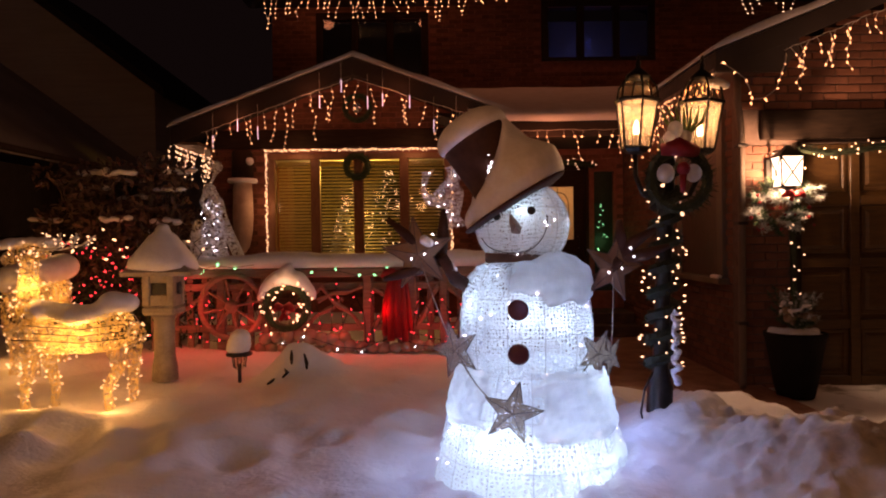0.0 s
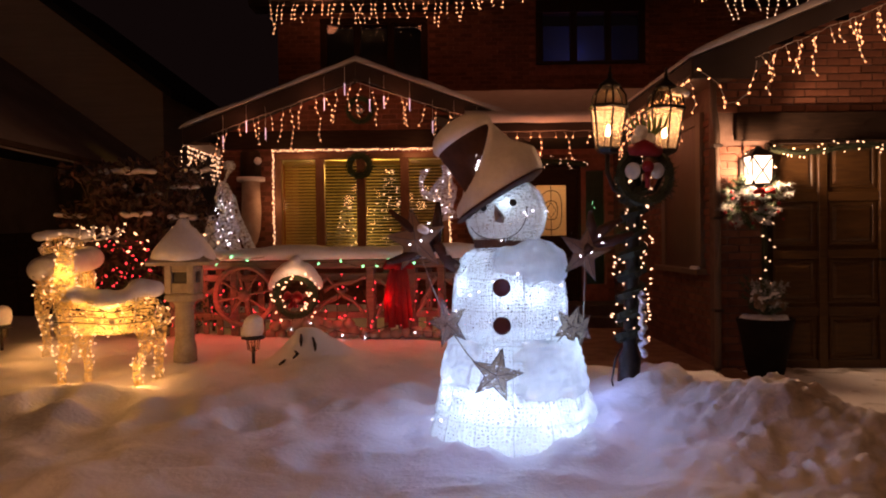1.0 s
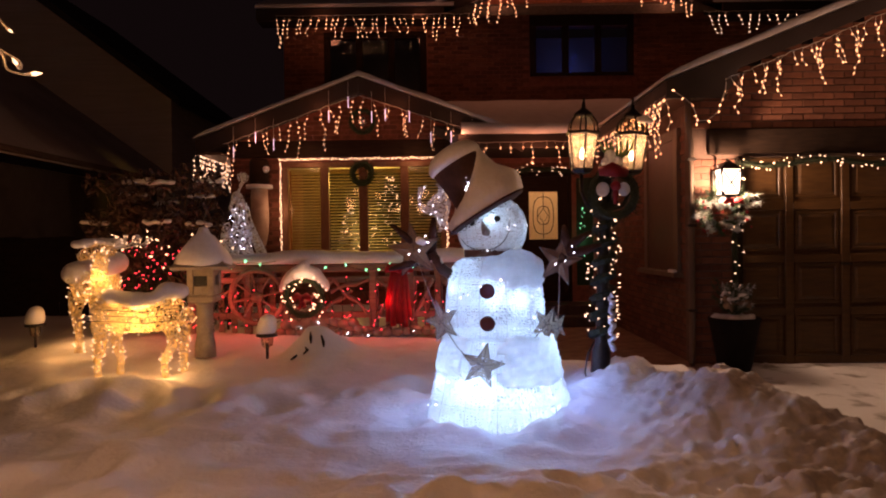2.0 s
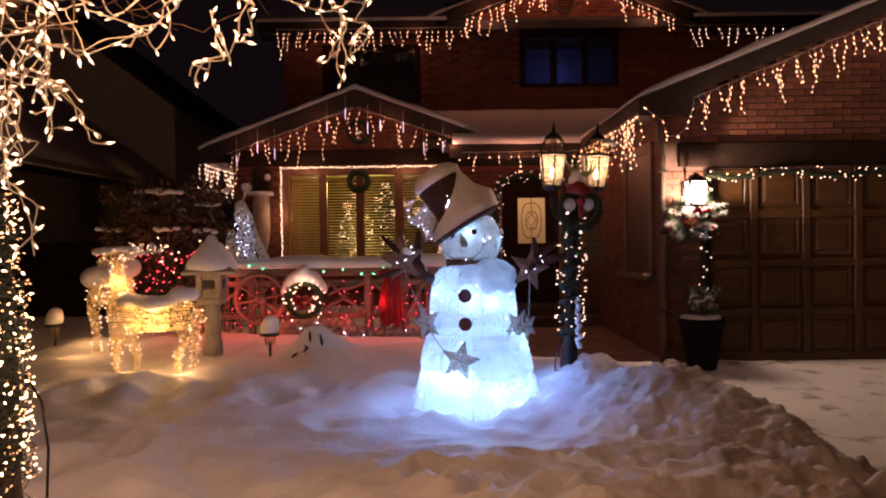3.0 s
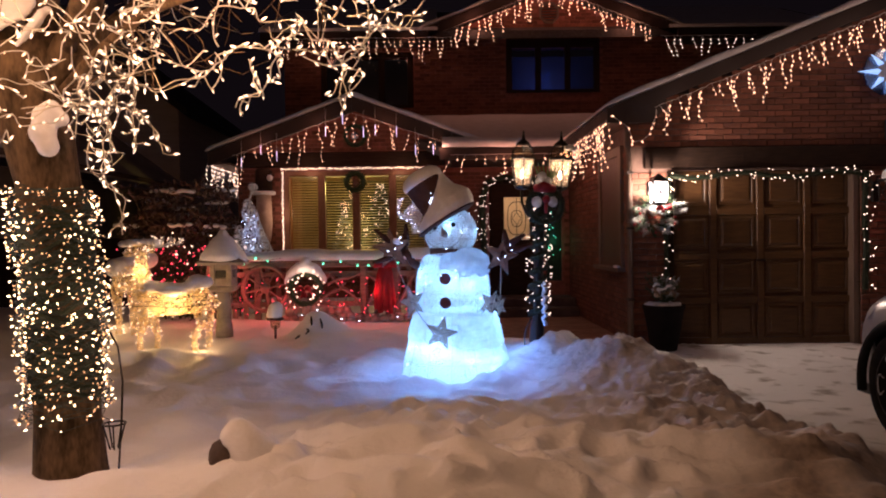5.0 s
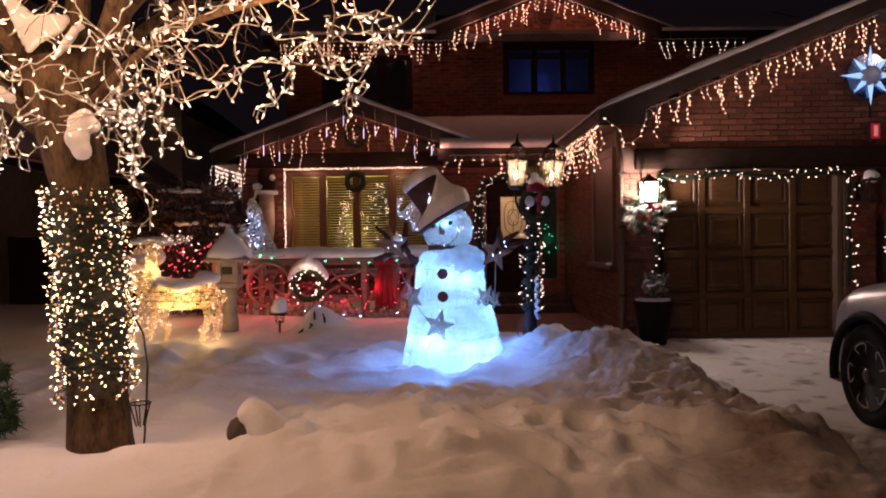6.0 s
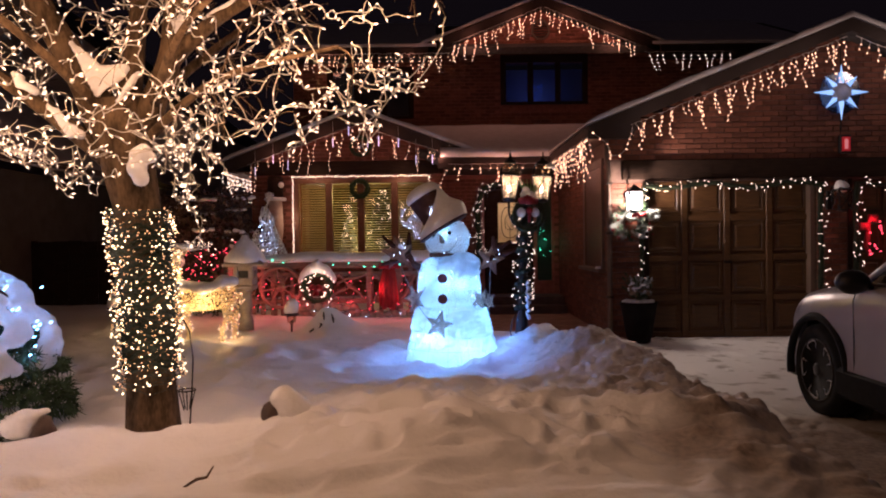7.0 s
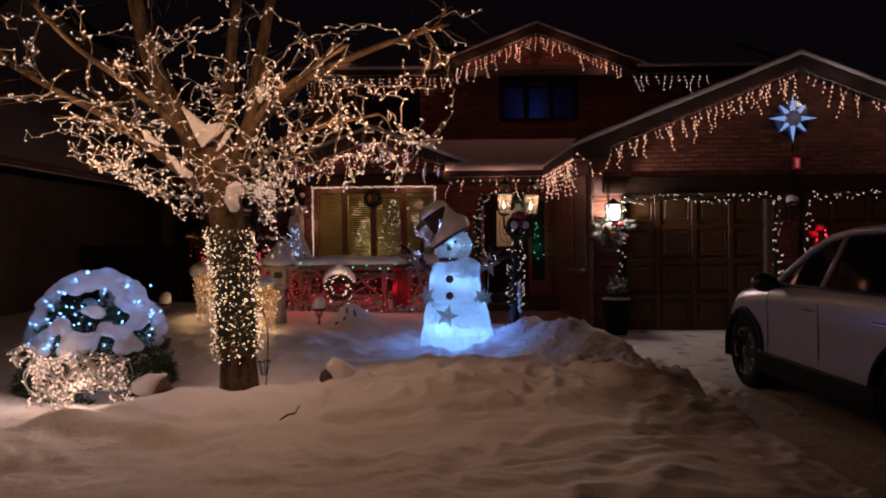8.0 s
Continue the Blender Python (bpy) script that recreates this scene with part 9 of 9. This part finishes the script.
        b[0] = [Vector((p.x, 2.27 - 1.60 + (p.y - 2.27 + 1.60) * 0.7, p.z)) for p in b[0]]
        tube(b, [(s * 0.86, 2.27 - 1.60, 1.09), (s * 0.98, 2.27 - 1.60, 1.10)], 0.03, 6)
        part("mirror", b, BLACK, c, "black door mirror", smooth=True)
        b = empty()
        v4 = [Vector((s * 0.50, 2.27 - 0.03, 0.63)), Vector((s * 0.72, 2.27 - 0.2, 0.70)), Vector((s * 0.85, 2.27 - 0.52, 0.80)), Vector((s * 0.80, 2.27 - 0.55, 0.90)), Vector((s * 0.68, 2.27 - 0.24, 0.80)), Vector((s * 0.48, 2.27 - 0.06, 0.70))]
        v4 = [p + Vector((s * 0.012, 0.012, 0.004)) for p in v4]
        put(b, v4, [(0, 1, 4, 5), (1, 2, 3, 4)])
        part("headlight", b, CHROME, c, "clear glass headlight")
        for dd in (1.62, 2.62):
            b = empty()
            cbox(b, min(s * 0.905, s * 0.935), 2.27 - dd - 0.72, 0.90, max(s * 0.905, s * 0.935), 2.27 - dd - 0.52, 0.925, 0.008)
            part("door_handle", b, CHROME, c)
        for dd in (1.45, 2.37, 3.30):
            b = empty()
            tube(b, [(s * 0.905, 2.27 - dd, 0.36), (s * 0.908, 2.27 - dd, 0.7), (s * 0.912, 2.27 - dd, 0.97), (s * 0.87, 2.27 - dd, 1.09)], 0.004, 4)
            part("door_gap", b, BLACK, c)
    b = empty()
    cbox(b, -0.55, 2.23, 0.50, 0.55, 2.275, 0.70, 0.02)
    part("grille", b, BLACK, c)
    b = empty()
    box(b, -0.8, -2.0, 0.22, 0.8, 2.0, 0.30)
    part("underbody", b, BLACK, c)
    b = empty()
    box(b, -0.78, -1.9, 0.80, 0.78, 0.9, 0.86)
    box(b, -0.70, -0.4, 0.86, 0.70, -0.2, 1.35)
    part("interior", b, BLACK, c)
    return c


# white body paint turned grey: the car's shade is in the colour
PAINT = surf("shaded_white_car_paint", (0.27, 0.26, 0.27), (0.31, 0.30, 0.31), 1.5, 0.30, bump=0.0, fine=4, spread=0.03, specular=0.6)
CAR_GLASS = surf("tinted_car_glass", (0.006, 0.007, 0.008), (0.012, 0.013, 0.014), 4, 0.05, bump=0.0, spread=0.02, specular=0.12)
CLADDING = surf("black_cladding", (0.006, 0.006, 0.006), (0.012, 0.012, 0.012), 20, 0.75, bump=0.15, specular=0.15)
RUBBER = surf("tyre_rubber", (0.007, 0.007, 0.007), (0.018, 0.018, 0.018), 14, 0.9, bump=0.4, specular=0.15)
ALLOY = surf("alloy", (0.45, 0.45, 0.46), (0.6, 0.6, 0.6), 12, 0.3, metal=0.85, bump=0.05)
CHROME = surf("chrome", (0.6, 0.6, 0.62), (0.75, 0.75, 0.76), 8, 0.15, metal=0.9, bump=0)
car(3.33, 3.10)


# ---- neighbouring house, dark and far left ----
nb = thing("neighbour_house", "dark unlit neighbouring house with a dim snowy roof", "house")
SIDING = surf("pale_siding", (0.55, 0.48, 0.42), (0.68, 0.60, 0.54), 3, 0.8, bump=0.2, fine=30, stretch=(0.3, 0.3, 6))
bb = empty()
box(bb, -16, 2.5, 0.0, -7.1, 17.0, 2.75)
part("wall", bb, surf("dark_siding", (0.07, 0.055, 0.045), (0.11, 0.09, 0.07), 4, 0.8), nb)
bb = empty()
prism(bb, [(-18.0, 0.0), (-6.7, 0.0), (-6.7, 5.0), (-12.35, 9.3), (-18.0, 5.0)], 17.0, 26.0)
part("gable_wall", bb, SIDING, nb, "dim pale siding")
bb = empty()
for sgn in (-1, 1):
    v = [Vector((-12.35 + sgn * 6.0, yy, 4.75 + dz)) for dz in (0, 0.2) for yy in (16.6, 26.2)] + [Vector((-12.35, yy, 9.32 + dz)) for dz in (0, 0.2) for yy in (16.6, 26.2)]
    put(bb, v, [(0, 1, 5, 4), (2, 6, 7, 3), (0, 4, 6, 2), (1, 3, 7, 5), (0, 2, 3, 1), (4, 5, 7, 6)])
part("upper_roof", bb, SHINGLE, nb)
bb = empty()
v = [Vector(p) for p in ((-6.5, 2.0, 2.78), (-6.5, 17.0, 2.78), (-11.5, 17.0, 6.4), (-11.5, 2.0, 6.4))]
put(bb, v + [p + Vector((0, 0, 0.14)) for p in v], BOX_F)
part("roof", bb, surf("dim_roof", (0.42, 0.36, 0.32), (0.62, 0.55, 0.50), 0.9, 0.9, fine=14), nb)
bb = empty()
tube(bb, [(-6.46, 2.0, 2.86), (-6.46, 17.0, 2.86)], 0.055, 8)
part("gutter", bb, SOFFIT, nb)
bb = empty()
cbox(bb, -8.9, 9.6, 0.0, -8.75, 9.75, 2.9, 0.01)
part("porch_post", bb, WHITE_PAINT, nb)
sf = thing("board_fence", "plain dark board fence between the gardens", "fence")
for k in range(18):
    bb = empty()
    cbox(bb, -8.6 + k * 0.27, 9.55, 0.1, -8.34 + k * 0.27, 9.58, 1.50 + 0.01 * (k % 3), 0.006)
    part("board", bb, DARK_WOOD, sf)
bb = empty()
cbox(bb, -8.6, 9.585, 1.2, -3.7, 9.63, 1.28, 0.006)
part("rail", bb, DARK_WOOD, sf)
yl = thing("yard_light", "small lit porch light of the neighbouring house", "porch light")
bb = empty()
ball(bb, (-8.2, 9.0, 1.12), 0.06, 12, 1.6)
part("globe", bb, WARM_WHITE, yl, smooth=True)
bb = empty()
tube(bb, [(-8.2, 9.0, 0.0), (-8.2, 9.0, 1.05)], 0.025, 8)
part("post", bb, BLACK, yl)
bulb_light(yl, (-8.2, 8.85, 1.12), 2.0, (1.0, 0.72, 0.45), 0.06)

# ---- street lamp behind the viewer: unseen, added for warm light from the front ----
slamp = thing("street_lamp", "unseen tall street lamp with a warm lit head", "street lamp", at=(-3.5, -9.5, 0.0))
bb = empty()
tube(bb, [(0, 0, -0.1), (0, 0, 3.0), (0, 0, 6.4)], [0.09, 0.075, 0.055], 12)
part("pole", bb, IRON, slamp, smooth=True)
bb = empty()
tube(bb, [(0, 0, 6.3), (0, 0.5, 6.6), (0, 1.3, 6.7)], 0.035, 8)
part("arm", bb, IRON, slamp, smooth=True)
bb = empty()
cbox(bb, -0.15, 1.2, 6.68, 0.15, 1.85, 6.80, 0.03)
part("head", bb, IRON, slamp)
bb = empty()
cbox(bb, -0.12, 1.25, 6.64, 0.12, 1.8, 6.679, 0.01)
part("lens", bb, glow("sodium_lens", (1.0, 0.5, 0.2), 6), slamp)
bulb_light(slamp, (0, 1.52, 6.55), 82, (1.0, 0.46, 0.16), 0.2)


# ---- bricks ----
def brick_mesh(w, d=0.014, h=0.064):
    b = empty()
    c = 0.004
    v = [(0, 0, 0), (w, 0, 0), (w, 0, h), (0, 0, h), (c, -d, c), (w - c, -d, c), (w - c, -d, h - c), (c, -d, h - c)]
    put(b, [Vector(p) for p in v], [(4, 5, 6, 7), (0, 1, 5, 4), (1, 2, 6, 5), (2, 3, 7, 6), (3, 0, 4, 7)])
    return b


def brick_field(parent, m, u0, u1, z0, z1, keep, single=None):
    """Courses of bricks on a wall plane: m places u along the wall and the outward side; pieces for which single is true become parts of their own."""
    rest, shared = empty(), {}
    row, z = 0, z0
    while z + 0.064 <= z1:
        u = u0 - (0.11 if row % 2 else 0.0)
        while u < u1:
            a, e = max(u, u0), min(u + 0.21, u1)
            if e - a > 0.04 and keep((a + e) / 2, z + 0.032):
                w = round(e - a, 3)
                if single and single((a + e) / 2, z):
                    if w not in shared:
                        o = part("brick", brick_mesh(w), BRICK, parent)
                        shared[w] = o.data
                    else:
                        o = new("brick", shared[w])
                        o.parent = parent
                    o.matrix_basis = m @ Matrix.Translation((a, 0, z))
                else:
                    q = brick_mesh(w)
                    t = m @ Matrix.Translation((a, random.uniform(-0.002, 0.002), z))
                    put(rest, [t @ p for p in q[0]], q[1])
            u += 0.22
        z += 0.075
        row += 1
    if rest[0]:
        part("brickwork", rest, BRICK, parent, kind="stuff")


garage_wall = bpy.data.objects["wall_garage"]


FRONT = Matrix.Translation((0, GY + 0.02, 0))
brick_field(garage_wall, FRONT, GX0, DOORS[0][0] - 0.02, -0.02, 2.22, lambda u, z: True, lambda u, z: z > 1.2)
brick_field(garage_wall, FRONT, DOORS[0][1] + 0.02, DOORS[1][0] - 0.02, -0.02, 2.22, lambda u, z: True)
brick_field(garage_wall, FRONT, DOORS[1][1] + 0.02, GX1, -0.02, 2.22, lambda u, z: True)
brick_field(garage_wall, FRONT, GX0, GX1, 2.55, 4.3, lambda u, z: z < G_PEAK - 0.14 - G_SLOPE * abs(u - 5.96), lambda u, z: u < 5.2)
brick_field(garage_wall, Matrix.Translation((GX0 + 0.02, 0, 0)) @ Matrix.Rotation(radians(-90), 4, "Z"), -10.88, -6.62, -0.02, 2.66, lambda u, z: not (6.96 < -u < 8.34 and 0.93 < z < 2.64))
brick_field(bpy.data.objects["wall_front_room"], Matrix.Translation((0, BY, 0)), BX0, BX1, 0.6, 3.7, lambda u, z: not (WIN[0] - 0.1 < u < WIN[2] + 0.1 and WIN[1] - 0.09 < z < WIN[3] + 0.05) and z < B_PEAK - 0.2 - B_SLOPE * abs(u - B_CX) and not 2.70 < z < 2.99)
brick_field(bpy.data.objects["wall_upper"], Matrix.Translation((0, 12.2, 0)), -2.82, 6.6, 3.3, 6.2, lambda u, z: (z < 5.4 or z < 6.33 - 0.39 * abs(u - 2.56)) and not (1.6 < u < 3.64 and 4.2 < z < 5.68) and not (-2.14 < u < -0.14 and 4.03 < z < 5.26) and math.hypot(u - 2.58, z - 5.99) > 0.24)
brick_field(bpy.data.objects["wall_porch"], Matrix.Translation((0, 10.9, 0)), 0.42, 2.72, 0.34, 2.72, lambda u, z: not (1.15 < u < 2.62 and z < 2.55))
